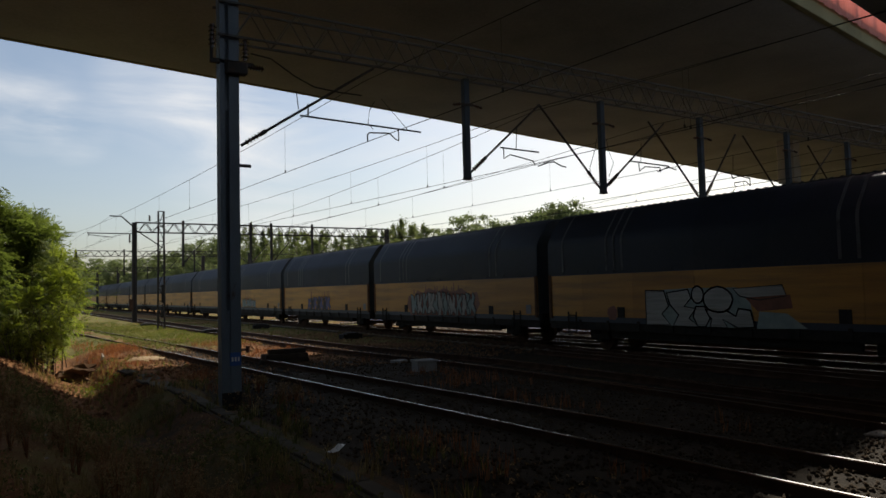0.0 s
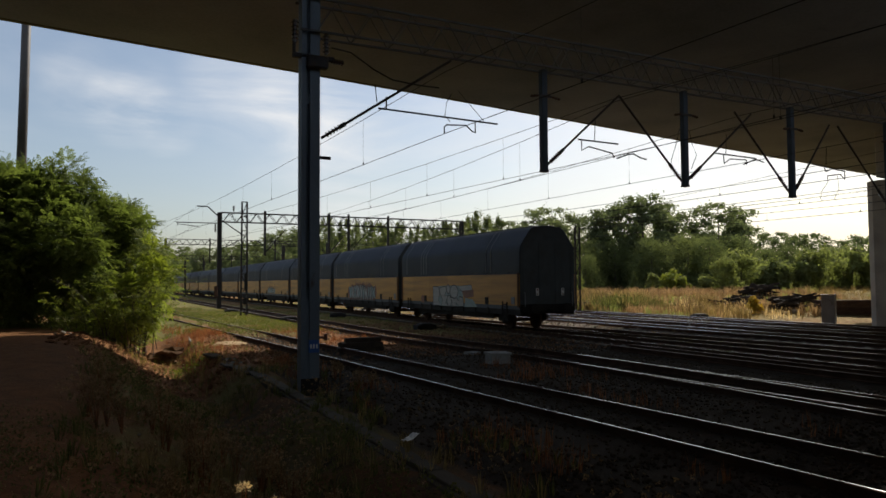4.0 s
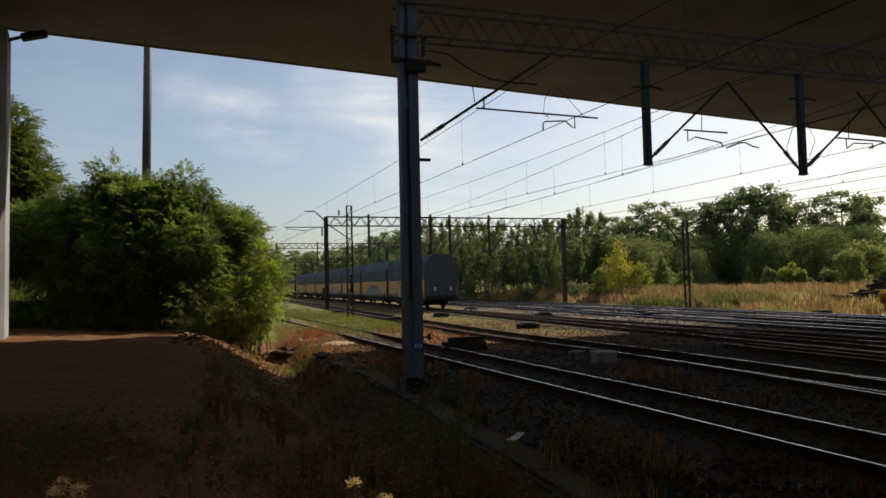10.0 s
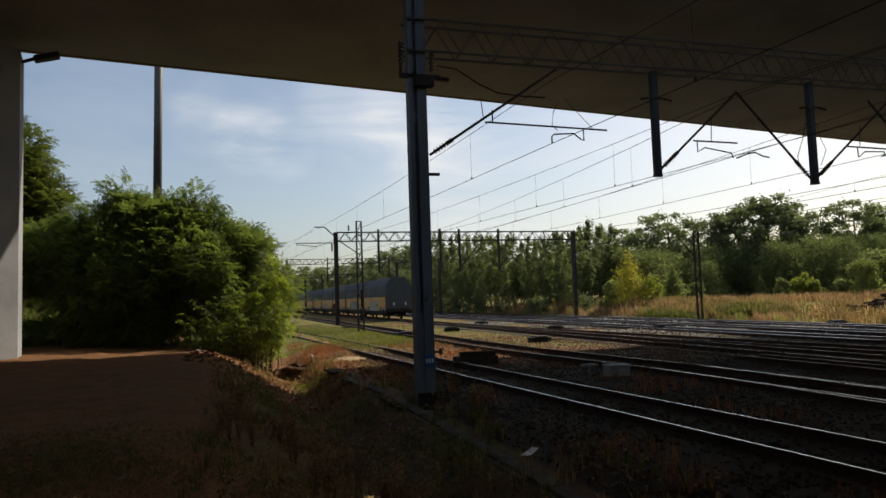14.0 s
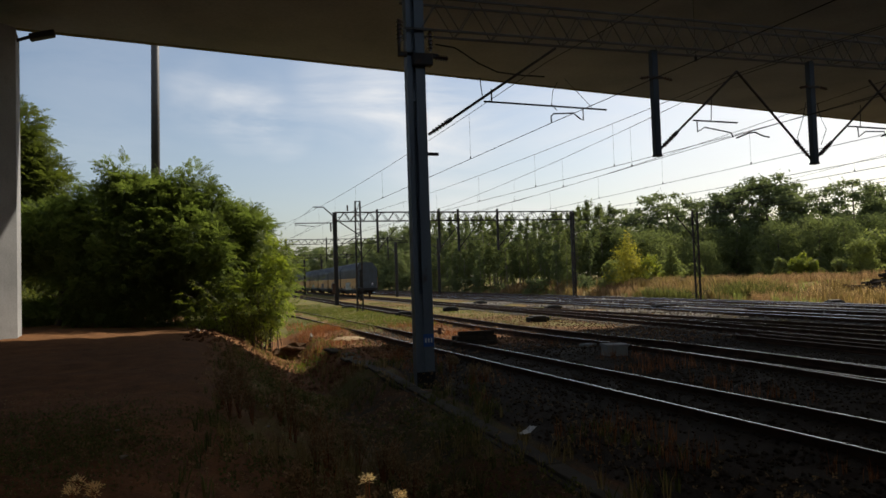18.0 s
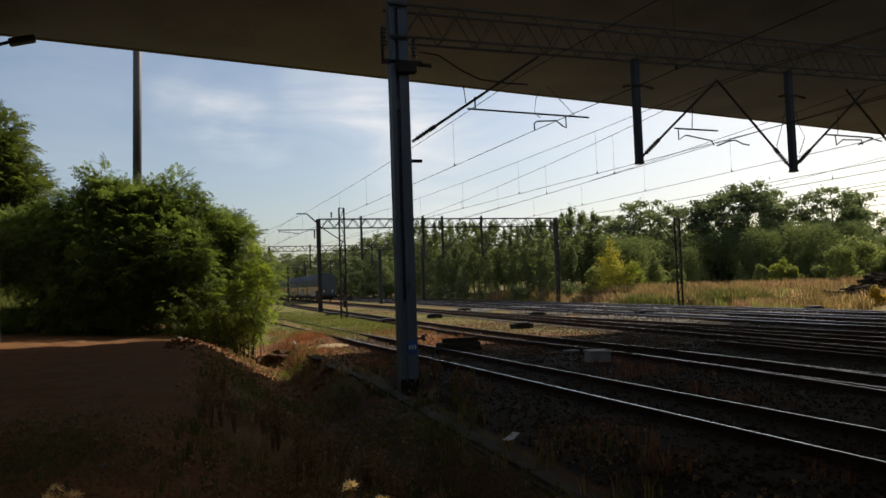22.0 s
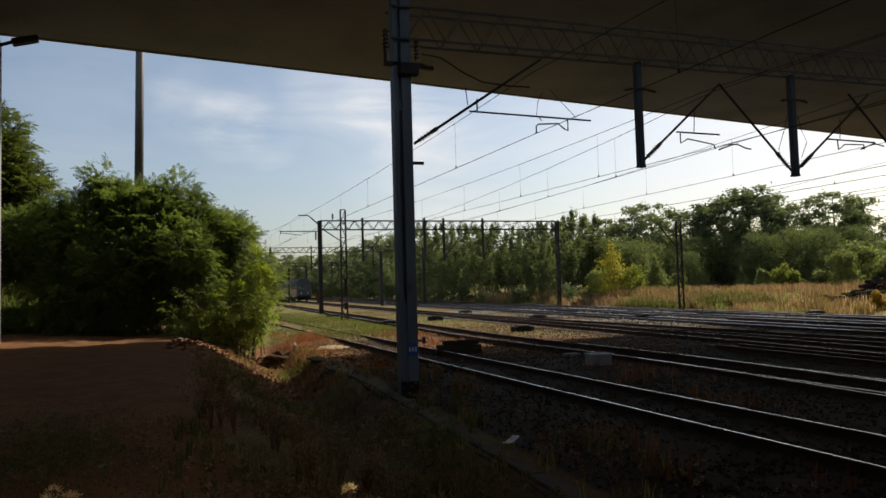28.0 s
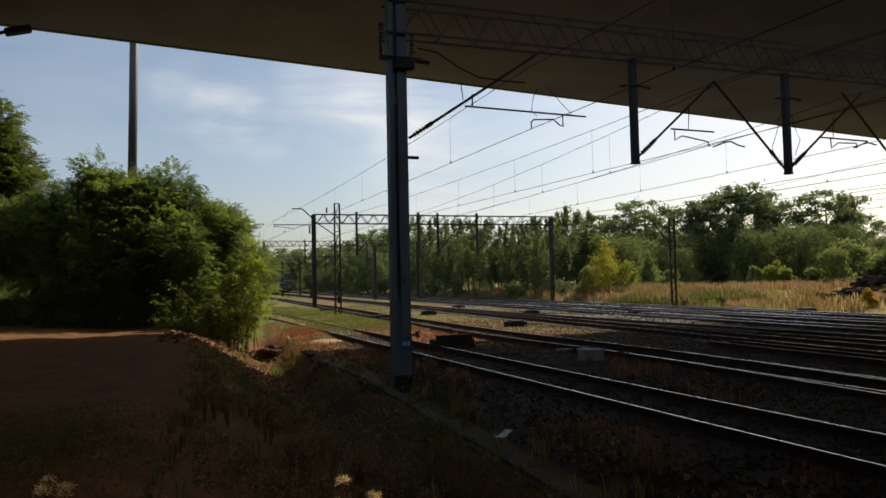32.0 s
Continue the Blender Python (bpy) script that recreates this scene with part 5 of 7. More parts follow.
def frames(rng, ahead, spread):
    """Random bases whose first axis lies near the given way."""
    n = len(ahead)
    a = ahead + spread * rng.normal(size=(n, 3))
    a /= np.linalg.norm(a, axis=1)[:, None]
    b = np.cross(a, rng.normal(size=(n, 3)))
    b /= np.linalg.norm(b, axis=1)[:, None]
    return a, b, np.cross(a, b)


def droop(rng, ahead):
    """Bases for hanging sprays: the leaf reaches outwards, its plane faces up."""
    a = ahead + 0.45 * rng.normal(size=ahead.shape)
    a /= np.linalg.norm(a, axis=1)[:, None]
    up = np.array([0.0, 0.0, 1.0]) + 0.4 * rng.normal(size=ahead.shape)
    b = np.cross(up, a)
    b /= np.linalg.norm(b, axis=1)[:, None] + 1e-6
    return a, b, np.cross(a, b)


def hang(rng, out):
    """Bases for sprays that hang down the outside, facing outwards."""
    n = out + 0.45 * rng.normal(size=out.shape)
    n /= np.linalg.norm(n, axis=1)[:, None]
    a = np.array([0.0, 0.0, -0.55]) + 0.6 * rng.normal(size=out.shape)
    a -= n * (a * n).sum(1)[:, None]
    a /= np.linalg.norm(a, axis=1)[:, None] + 1e-6
    return a, np.cross(n, a), n


def leaf_cloud(name, points, axes, sizes, template, mat, parent, label=""):
    """Copies of a leaf outline (quads in its own plane) at all the points, as one mesh."""
    tv, tq = template
    tv = np.array(tv, float)
    a, b, c = axes
    n, k = len(points), len(tv)
    v = (points[:, None, :] + sizes[:, None, None] * (tv[None, :, 0, None] * a[:, None] + tv[None, :, 1, None] * b[:, None] + tv[None, :, 2, None] * c[:, None])).reshape(-1, 3)
    q = (np.array(tq)[None] + (np.arange(n) * k)[:, None, None]).reshape(-1, 4)
    me = bpy.data.meshes.new(name)
    me.vertices.add(len(v))
    me.vertices.foreach_set("co", v.ravel())
    me.loops.add(q.size)
    me.loops.foreach_set("vertex_index", q.ravel().astype(np.int32))
    me.polygons.add(len(q))
    me.polygons.foreach_set("loop_start", np.arange(len(q), dtype=np.int32) * 4)
    me.polygons.foreach_set("loop_total", np.full(len(q), 4, dtype=np.int32))
    me.materials.append(mat)
    me.update(calc_edges=True)
    ob = new(name, me)
    ob.parent = parent
    if label:
        ob["label"] = label
    return ob


def feather_leaf():
    """A compound leaf: a drooping row of paired leaflets."""
    tv, tq = [], []
    for i in range(6):
        t = 0.15 + i * 0.15
        sag = -0.3 * t * t
        s = 1 if i % 2 else -1
        b = len(tv)
        ln = 0.27 - 0.02 * i
        tv += [(t, 0.01 * s, sag), (t + 0.12, 0.5 * ln * s, sag + 0.02), (t + 0.13, ln * s, sag - 0.04), (t - 0.03, 0.55 * ln * s, sag + 0.02)]
        tq.append((b, b + 1, b + 2, b + 3))
    b = len(tv)
    tv += [(1.0, 0, -0.25), (1.12, 0.07, -0.3), (1.26, 0, -0.36), (1.12, -0.07, -0.3)]
    tq.append((b, b + 1, b + 2, b + 3))
    return tv, tq


def clump_leaf():
    """A small clump: four leaves in a loose bunch."""
    tv, tq = [], []
    for dx, dy, dz, sx, sy in ((-0.35, 0.1, 0.1, 0.34, 0.22), (0.3, 0.3, -0.1, 0.3, 0.26), (0.1, -0.35, 0.15, 0.26, 0.3), (0.35, -0.2, -0.2, 0.3, 0.2)):
        b = len(tv)
        tv += [(dx - sx, dy, dz), (dx, dy - sy, dz + 0.12), (dx + sx, dy, dz - 0.1), (dx, dy + sy, dz + 0.08)]
        tq.append((b, b + 1, b + 2, b + 3))
    return tv, tq


def blade_leaf(n, seed, lean=0.45, width=0.02):
    rnd = random.Random(seed)
    tv, tq = [], []
    for _ in range(n):
        a, l, h = rnd.uniform(0, 6.3), rnd.uniform(0.1, lean), rnd.uniform(0.6, 1.1)
        ox, oy = rnd.uniform(-0.15, 0.15), rnd.uniform(-0.15, 0.15)
        ca, sa = math.cos(a), math.sin(a)
        wx, wy = -sa * width, ca * width
        b = len(tv)
        m = (ox + ca * l * 0.35, oy + sa * l * 0.35, h * 0.6)
        e = (ox + ca * l, oy + sa * l, h)
        tv += [(ox - wx, oy - wy, 0), (ox + wx, oy + wy, 0), (m[0] + wx, m[1] + wy, m[2]), (m[0] - wx, m[1] - wy, m[2])]
        tq.append((b, b + 1, b + 2, b + 3))
        tv += [(e[0], e[1], e[2]), (e[0] + wx * 0.2, e[1] + wy * 0.2, e[2])]
        tq.append((b + 3, b + 2, b + 5, b + 4))
    return tv, tq


def spray_leaf(seed, pairs=6, leaflets=3):
    """A leafy twig one unit long: it arches over, with feathered leaves standing off both sides and hanging at their tips."""
    rnd = random.Random(seed)
    tv, tq = [], []
    for i in range(pairs * 2 + 1):
        t = 0.12 + 0.88 * (i / (pairs * 2))
        side = 0 if i == pairs * 2 else 1 if i % 2 else -1
        yaw = side * radians(rnd.uniform(38, 72))
        ln = (0.46 - 0.2 * abs(t - 0.45)) * rnd.uniform(0.8, 1.1)
        base = Vector((t, 0, 0.1 * t - 0.26 * t * t))
        way = Vector((math.cos(yaw), math.sin(yaw), rnd.uniform(-0.25, 0.15))).normalized()
        off = Vector((-way.y, way.x, 0)).normalized()
        for k in range(leaflets * 2 + 1):
            f = 0.2 + 0.8 * (k // 2 + 0.5) / leaflets
            sd = 1 if k % 2 else -1
            q = base + way * ln * min(f, 1.0) + Vector((0, 0, -0.35 * ln * f * f))
            end = k == leaflets * 2
            d = way if end else (way * 0.45 + off * sd).normalized()
            w, l = ln * 0.12, ln * (0.32 - 0.08 * abs(f - 0.5))
            n = Vector((-d.y, d.x, 0)).normalized()
            m = q + d * l * 0.5
            e = q + d * l + Vector((0, 0, -0.02))
            b = len(tv)
            tv += [tuple(q), tuple(m + n * w), tuple(e), tuple(m - n * w)]
            tq.append((b, b + 1, b + 2, b + 3))
    return tv, tq


SPRAYS = [spray_leaf(30 + k) for k in range(4)]
FEATHER, CLUMP = feather_leaf(), clump_leaf()


def limbs(bm, rnd, base, top, r, spread, n, levels=2):
    base, top = Vector(base), Vector(top)
    mid = base.lerp(top, 0.5) + Vector((rnd.uniform(-0.2, 0.2), rnd.uniform(-0.2, 0.2), 0))
    tube(bm, base, mid, r, r * 0.72, 8)
    tube(bm, mid, top, r * 0.72, r * 0.25, 7)
    for _ in range(n):
        t = rnd.uniform(0.3, 0.9)
        p = base.lerp(mid, t * 2) if t < 0.5 else mid.lerp(top, t * 2 - 1)
        a = rnd.uniform(0, 6.28)
        e = p + Vector((math.cos(a) * spread, math.sin(a) * spread, rnd.uniform(0.3, 0.9) * spread)) * rnd.uniform(0.6, 1.0)
        tube(bm, p, e, r * 0.35 * (1.1 - t), r * 0.06, 5)
        if levels > 1:
            for _ in range(2):
                q = p.lerp(e, rnd.uniform(0.4, 0.8))
                f = q + Vector((rnd.uniform(-1, 1), rnd.uniform(-1, 1), rnd.uniform(0, 1))) * spread * 0.4
                tube(bm, q, f, r * 0.12, r * 0.03, 4)


def build_bush(name, at, lobes, count, size, label, category, trunks, mat, seed, inner=12000):
    """Trunks, a dim filling of leaves, and leafy twigs in layers that arch outwards from every mass of the crown."""
    rng, rnd = np.random.default_rng(seed), random.Random(seed)
    p = thing(name, at, label, category)
    for x, y, h, r in trunks:
        bm = bmesh.new()
        limbs(bm, rnd, (x, y, -0.3), (x + rnd.uniform(-0.6, 0.6), y + rnd.uniform(-0.4, 0.4), h), r, h * 0.4, 9)
        part("trunk", bm, M_BARK, p)
    pts, out = spray_points(rng, lobes, inner, 0.35)
    keep = pts[:, 2] > 0.05
    pts, out = pts[keep] * 0.97, out[keep]
    flat, down = droop(rng, out * np.array([1, 1, 0.5]) + np.array([0, 0, -0.1])), hang(rng, out)
    which = (rng.random(len(pts)) < 0.5)[:, None]
    leaf_cloud("inner_foliage", pts, tuple(np.where(which, d, f) for d, f in zip(down, flat)), 0.5 * (0.7 + 0.6 * rng.random(len(pts))), FEATHER, mat, p)
    for template in SPRAYS:
        pts, out = spray_points(rng, lobes, count // len(SPRAYS), 0.78)
        # sprays gather in bunches on a few limbs, with darker hollows between
        lump = np.array([noise.noise((q[0] * 0.8 + seed, q[1] * 0.8, q[2] * 1.1)) for q in pts])
        keep = (pts[:, 2] > 0.1) & (lump > -0.45 - 0.35 * rng.random(len(pts)))
        pts, out = pts[keep], out[keep]
        n = len(pts)
        a = out * np.array([1.0, 1.0, 0.75]) + np.array([0, 0, 0.12]) + 0.32 * rng.normal(size=(n, 3))
        a /= np.linalg.norm(a, axis=1)[:, None]
        up = np.array([0.0, 0.0, 1.0]) + 0.55 * out + 0.28 * rng.normal(size=(n, 3))
        b = np.cross(up, a)
        b /= np.linalg.norm(b, axis=1)[:, None] + 1e-6
        ln = size * (0.65 + 0.7 * rng.random(n))
        leaf_cloud("foliage", pts - a * ln[:, None] * 0.55, (a, b, np.cross(a, b)), ln, template, mat, p)
    return p


build_bush("acacia_bush", (-3.5, 32.5, 0.6),
           [((-0.4, 0.6, 3.3), (2.4, 2.3, 3.1)), ((1.9, 0.7, 3.2), (2.7, 2.2, 2.9)), ((3.9, 1.3, 2.5), (2.0, 2.0, 2.5)), ((5.0, 1.9, 1.8), (1.25, 1.5, 1.8)),
            ((-3.4, 1.0, 3.75), (2.2, 2.2, 1.5)), ((-0.7, 0.4, 5.8), (0.9, 0.8, 0.8)), ((2.4, 0.2, 5.2), (1.2, 1.0, 0.9)), ((4.2, -0.4, 4.1), (0.9, 0.9, 0.9)), ((0.6, 1.0, 5.2), (1.8, 1.3, 1.2)),
            # lobes at (-1.6, 3.0) and (-1.6, 5.6): added unseen behind, to block sun
            ((-4.4, 1.4, 3.9), (1.5, 1.5, 1.2)), ((0.4, -1.5, 2.0), (2.2, 1.0, 2.0)), ((-1.3, -1.2, 1.9), (1.8, 1.0, 1.9)), ((-3.6, 1.8, 0.55), (2.0, 1.2, 0.5)), ((-4.2, 4.2, 0.6), (2.2, 1.2, 0.55)), ((-1.6, 3.0, 2.8), (2.2, 1.6, 2.6)), ((-1.6, 5.6, 3.0), (2.4, 1.6, 2.6)), ((2.7, -2.3, 3.3), (0.9, 0.8, 1.2)), ((3.2, -2.0, 2.0), (0.9, 0.8, 1.1))]
           + [((x, 0.2, z), (0.28, 0.28, 0.6)) for x, z in ((-2.6, 5.4), (-1.3, 6.4), (-0.6, 6.6), (0.7, 6.1), (1.7, 6.1), (2.6, 6.0), (3.5, 5.3), (4.5, 4.6), (5.3, 3.8), (5.9, 3.0), (6.2, 2.2))],
           4700, 0.64, "large dense green acacia bush, dark inside, beside the path", "bush", [(-1.5, 0.5, 5.5, 0.16), (1.8, 0.2, 5.2, 0.15), (3.8, -0.3, 4.2, 0.1), (-3.4, 0.8, 4.0, 0.14)], M_BUSH_LEAF, 11, inner=15000)


def build_shoots(at, stalks, length, lean_to, seed, label, mat, leaf=0.34):
    """Young shoots: thin arching stalks with feathered leaves in two rows."""
    rnd = random.Random(seed)
    p = thing("young_shrub", at, label, "shrub", "young shoots beside the ditch")
    bm = bmesh.new()
    pts, ahead, size = [], [], []
    for _ in range(stalks):
        ln = length * rnd.uniform(0.55, 1.1)
        a = lean_to + rnd.gauss(0, 1.1)
        out = Vector((math.cos(a), math.sin(a), 0))
        side = Vector((-out.y, out.x, 0))
        o = Vector((rnd.gauss(0, 0.3), rnd.gauss(0, 0.3), -0.05))
        bend = rnd.uniform(0.2, 0.75)
        last = o
        steps = 7
        for i in range(1, steps + 1):
            t = i / steps
            q = o + out * (ln * bend * t ** 1.6) + Vector((0, 0, ln * (t - 0.38 * bend * t ** 2.2)))
            tube(bm, last, q, 0.012 * (1.15 - t) + 0.003, 0.012 * (1 - t) + 0.003, 5)
            for _ in range(3):
                if t > 0.2:
                    s = rnd.choice((-1, 1))
                    pts.append(last.lerp(q, rnd.random()))
                    ahead.append(side * s * rnd.uniform(0.4, 1) + out * rnd.uniform(0, 0.9) + Vector((0, 0, rnd.uniform(-0.2, 0.45))))
                    size.append(leaf * rnd.uniform(0.6, 1.2) * (1.15 - 0.5 * t))
            last = q
    part("branchwork", bm, M_BARK, p)["kind"] = "stuff"
    d = np.array([tuple(v.normalized()) for v in ahead])
    b = np.cross(np.tile((0.0, 0.0, 1.0), (len(d), 1)), d)
    b /= np.linalg.norm(b, axis=1)[:, None] + 1e-6
    rng = np.random.default_rng(seed)
    b += 0.6 * rng.normal(size=b.shape)
    leaf_cloud("foliage", np.array([tuple(v) for v in pts]), (d, b, np.cross(d, b)), np.array(size), FEATHER, mat, p)


for k, (x, y, n, ln, way) in enumerate(((-1.0, 28.7, 7, 1.1, 3.3), (-0.3, 28.2, 11, 1.7, 3.6), (0.4, 28.2, 16, 2.7, 4.2), (0.9, 28.6, 20, 3.6, 4.6), (1.2, 29.2, 20, 4.2, 5.0), (1.6, 30.4, 18, 4.2, 5.4))):
    build_shoots((x, y, height(x, y)), n, ln, way, 200 + k, "fresh green young acacia shoots at the edge of the ditch", M_GREEN_LEAF)
build_bush("acacia_shrub", (0.9, 28.6, height(0.9, 28.6)), [((0.0, 0, 1.5), (0.9, 0.8, 1.3)), ((-0.9, -0.2, 0.9), (0.9, 0.7, 0.8)), ((0.8, 0.4, 2.2), (0.8, 0.8, 1.3)), ((-1.6, -0.2, 0.4), (0.6, 0.5, 0.4)), ((1.0, 0.8, 3.4), (0.7, 0.7, 0.8))],
           260, 0.5, "bright green young acacia shrub at the edge of the ditch", "shrub", [(0.1, 0.1, 2.4, 0.03), (0.7, 0.4, 3.4, 0.035), (-0.6, -0.1, 1.2, 0.02)], M_GREEN_LEAF, 17, inner=200)
build_bush("acacia_tree", (-10.3, 37.5, 0.7), [((0, 0, 6.6), (2.3, 2.0, 3.0)), ((-2.6, 0.4, 7.0), (2.6, 2.2, 3.6)), ((1.2, 0, 4.9), (1.8, 1.8, 2.0)), ((-3.5, 0, 4.6), (2.6, 2.0, 2.0)), ((0.5, 0.2, 8.4), (1.7, 1.5, 2.1)), ((-1.8, 0.2, 9.2), (1.8, 1.5, 1.9)), ((0.8, -0.4, 3.6), (1.9, 1.3, 1.4)), ((2.4, 0, 3.8), (1.4, 1.2, 1.6)), ((1.9, 0, 6.2), (1.3, 1.2, 1.7)), ((0.9, 0, 8.0), (1.2, 1.2, 1.4))],
           2600, 0.75, "tall green acacia tree behind the concrete pier", "tree", [(-0.5, 0, 9, 0.2), (-2.8, 0.2, 8.5, 0.2)], M_SHADY_LEAF, 13)


LEAF1 = ([(-0.5, 0, 0), (0.05, -0.36, 0.14), (0.55, 0.06, -0.05), (-0.05, 0.34, 0.1)], [(0, 1, 2, 3)])      # one leafy twig, for far crowns


def crown_lobes(rnd, h, crown, kind):
    """The leafy masses of one crown: flat tiers on spreading limbs, a smooth dome, a slender column, or a low thicket."""
    lobes = []
    n = {"tiered": 50, "domed": 54, "rough": 40, "slim": 30, "low": 20}[kind]
    for i in range(n):
        t = (i + rnd.random()) / n
        a = i * 2.4 + rnd.uniform(-0.7, 0.7)
        if kind == "tiered":
            z, wide = h * (0.12 + 0.81 * t), crown * math.sin(math.pi * (0.2 + 0.68 * t)) ** 0.7
            k = crown * rnd.uniform(0.16, 0.29) * (1 - 0.3 * t)
            off, flat = wide * rnd.uniform(0.15, 0.95), rnd.uniform(0.5, 0.75)
        elif kind in ("domed", "rough"):
            z, wide = h * (0.05 + 0.84 * t), crown * math.sqrt(max(0.02, 1 - (0.05 + 0.9 * t) ** 2.2))
            k = crown * rnd.uniform(0.2, 0.32)
            off, flat = max(0, wide - k * 0.5) * rnd.uniform(0.55, 1.0), rnd.uniform(0.7, 0.95)
        elif kind == "slim":
            z, wide = h * (0.22 + 0.74 * t), crown * math.sin(math.pi * (0.25 + 0.72 * t)) ** 0.9
            k = crown * rnd.uniform(0.2, 0.36) * (1 - 0.4 * t)
            off, flat = wide * rnd.uniform(0.2, 0.9), rnd.uniform(0.9, 1.5)
        else:
            z, wide = h * 0.75 * t, crown * (1 - 0.5 * t)
            k = crown * rnd.uniform(0.16, 0.36)
            off, flat = wide * rnd.uniform(0.3, 1.0), rnd.uniform(0.6, 0.95)
        lobes.append(((math.cos(a) * off, math.sin(a) * off, z), (k, k, k * flat)))
    if kind == "slim":       # leading shoots
        for i in range(5):
            lobes.append(((rnd.gauss(0, 0.25), rnd.gauss(0, 0.25), h * rnd.uniform(0.92, 1.0)), (0.14, 0.14, h * 0.05)))
    return lobes


LEAVES = {"tiered": (7000, 0.28), "domed": (8000, 0.235), "slim": (2900, 0.21), "low": (1000, 0.33), "rough": (1500, 0.6)}


def build_tree(name, seed, h, crown, kind, label, category="tree", mat=None, group="trees behind the tracks"):
    rng, rnd = np.random.default_rng(seed), random.Random(seed)
    lobes = crown_lobes(rnd, h, crown, kind)
    count, leaf = LEAVES[kind]
    p = thing(name, (0, 0, 0), label, category, group if kind != "low" else "thickets before the wood")
    bm = bmesh.new()
    if kind == "slim":
        limbs(bm, rnd, (0, 0, -0.6), (rnd.uniform(-0.3, 0.3), 0, h * 0.93), 0.011 * h, crown * 0.7, 9, 1)
    else:
        limbs(bm, rnd, (0, 0, -0.6), (0.2, 0, h * 0.88), 0.016 * h, crown * 0.85, 14, 1)
    part("trunk" if kind != "low" else "stem", bm, M_PALE_BARK if kind == "slim" else M_BARK, p)
    pts, out = spray_points(rng, lobes, count, 0.1, 0.3)
    keep = pts[:, 2] > 0.05
    n, u, v = frames(rng, 0.6 * out + np.array([0, 0, 0.2]), 0.75)
    leaf_cloud("crown" if kind != "low" else "foliage", pts[keep], tuple(q[keep] for q in (u, v, n)), leaf * (0.6 + 0.8 * rng.random(keep.sum())), LEAF1, mat or M_TREE_LEAF, p)
    return p


TOPS = ((5, 0.05), (9.9, 0.055), (12.8, 0.08), (17.3, 0.095), (20.5, 0.087), (24.1, 0.083), (28.4, 0.1), (30.8, 0.092), (34.6, 0.112), (36.7, 0.094), (39.4, 0.112), (42.5, 0.12), (44.3, 0.1),
        (46.8, 0.107), (48.1, 0.093), (51, 0.068), (56, 0.06), (62, 0.055), (75, 0.055))


def top_at(az):
    return float(np.interp(az, [a for a, _ in TOPS], [b for _, b in TOPS]))


def edge_at(az):
    """Distance of the wood's edge, by direction from the crossing."""
    return float(np.interp(az, [5, 9, 13, 17, 22, 27, 32, 38, 45, 52, 62, 75], [330, 240, 165, 125, 104, 90, 95, 100, 100, 105, 110, 120]))


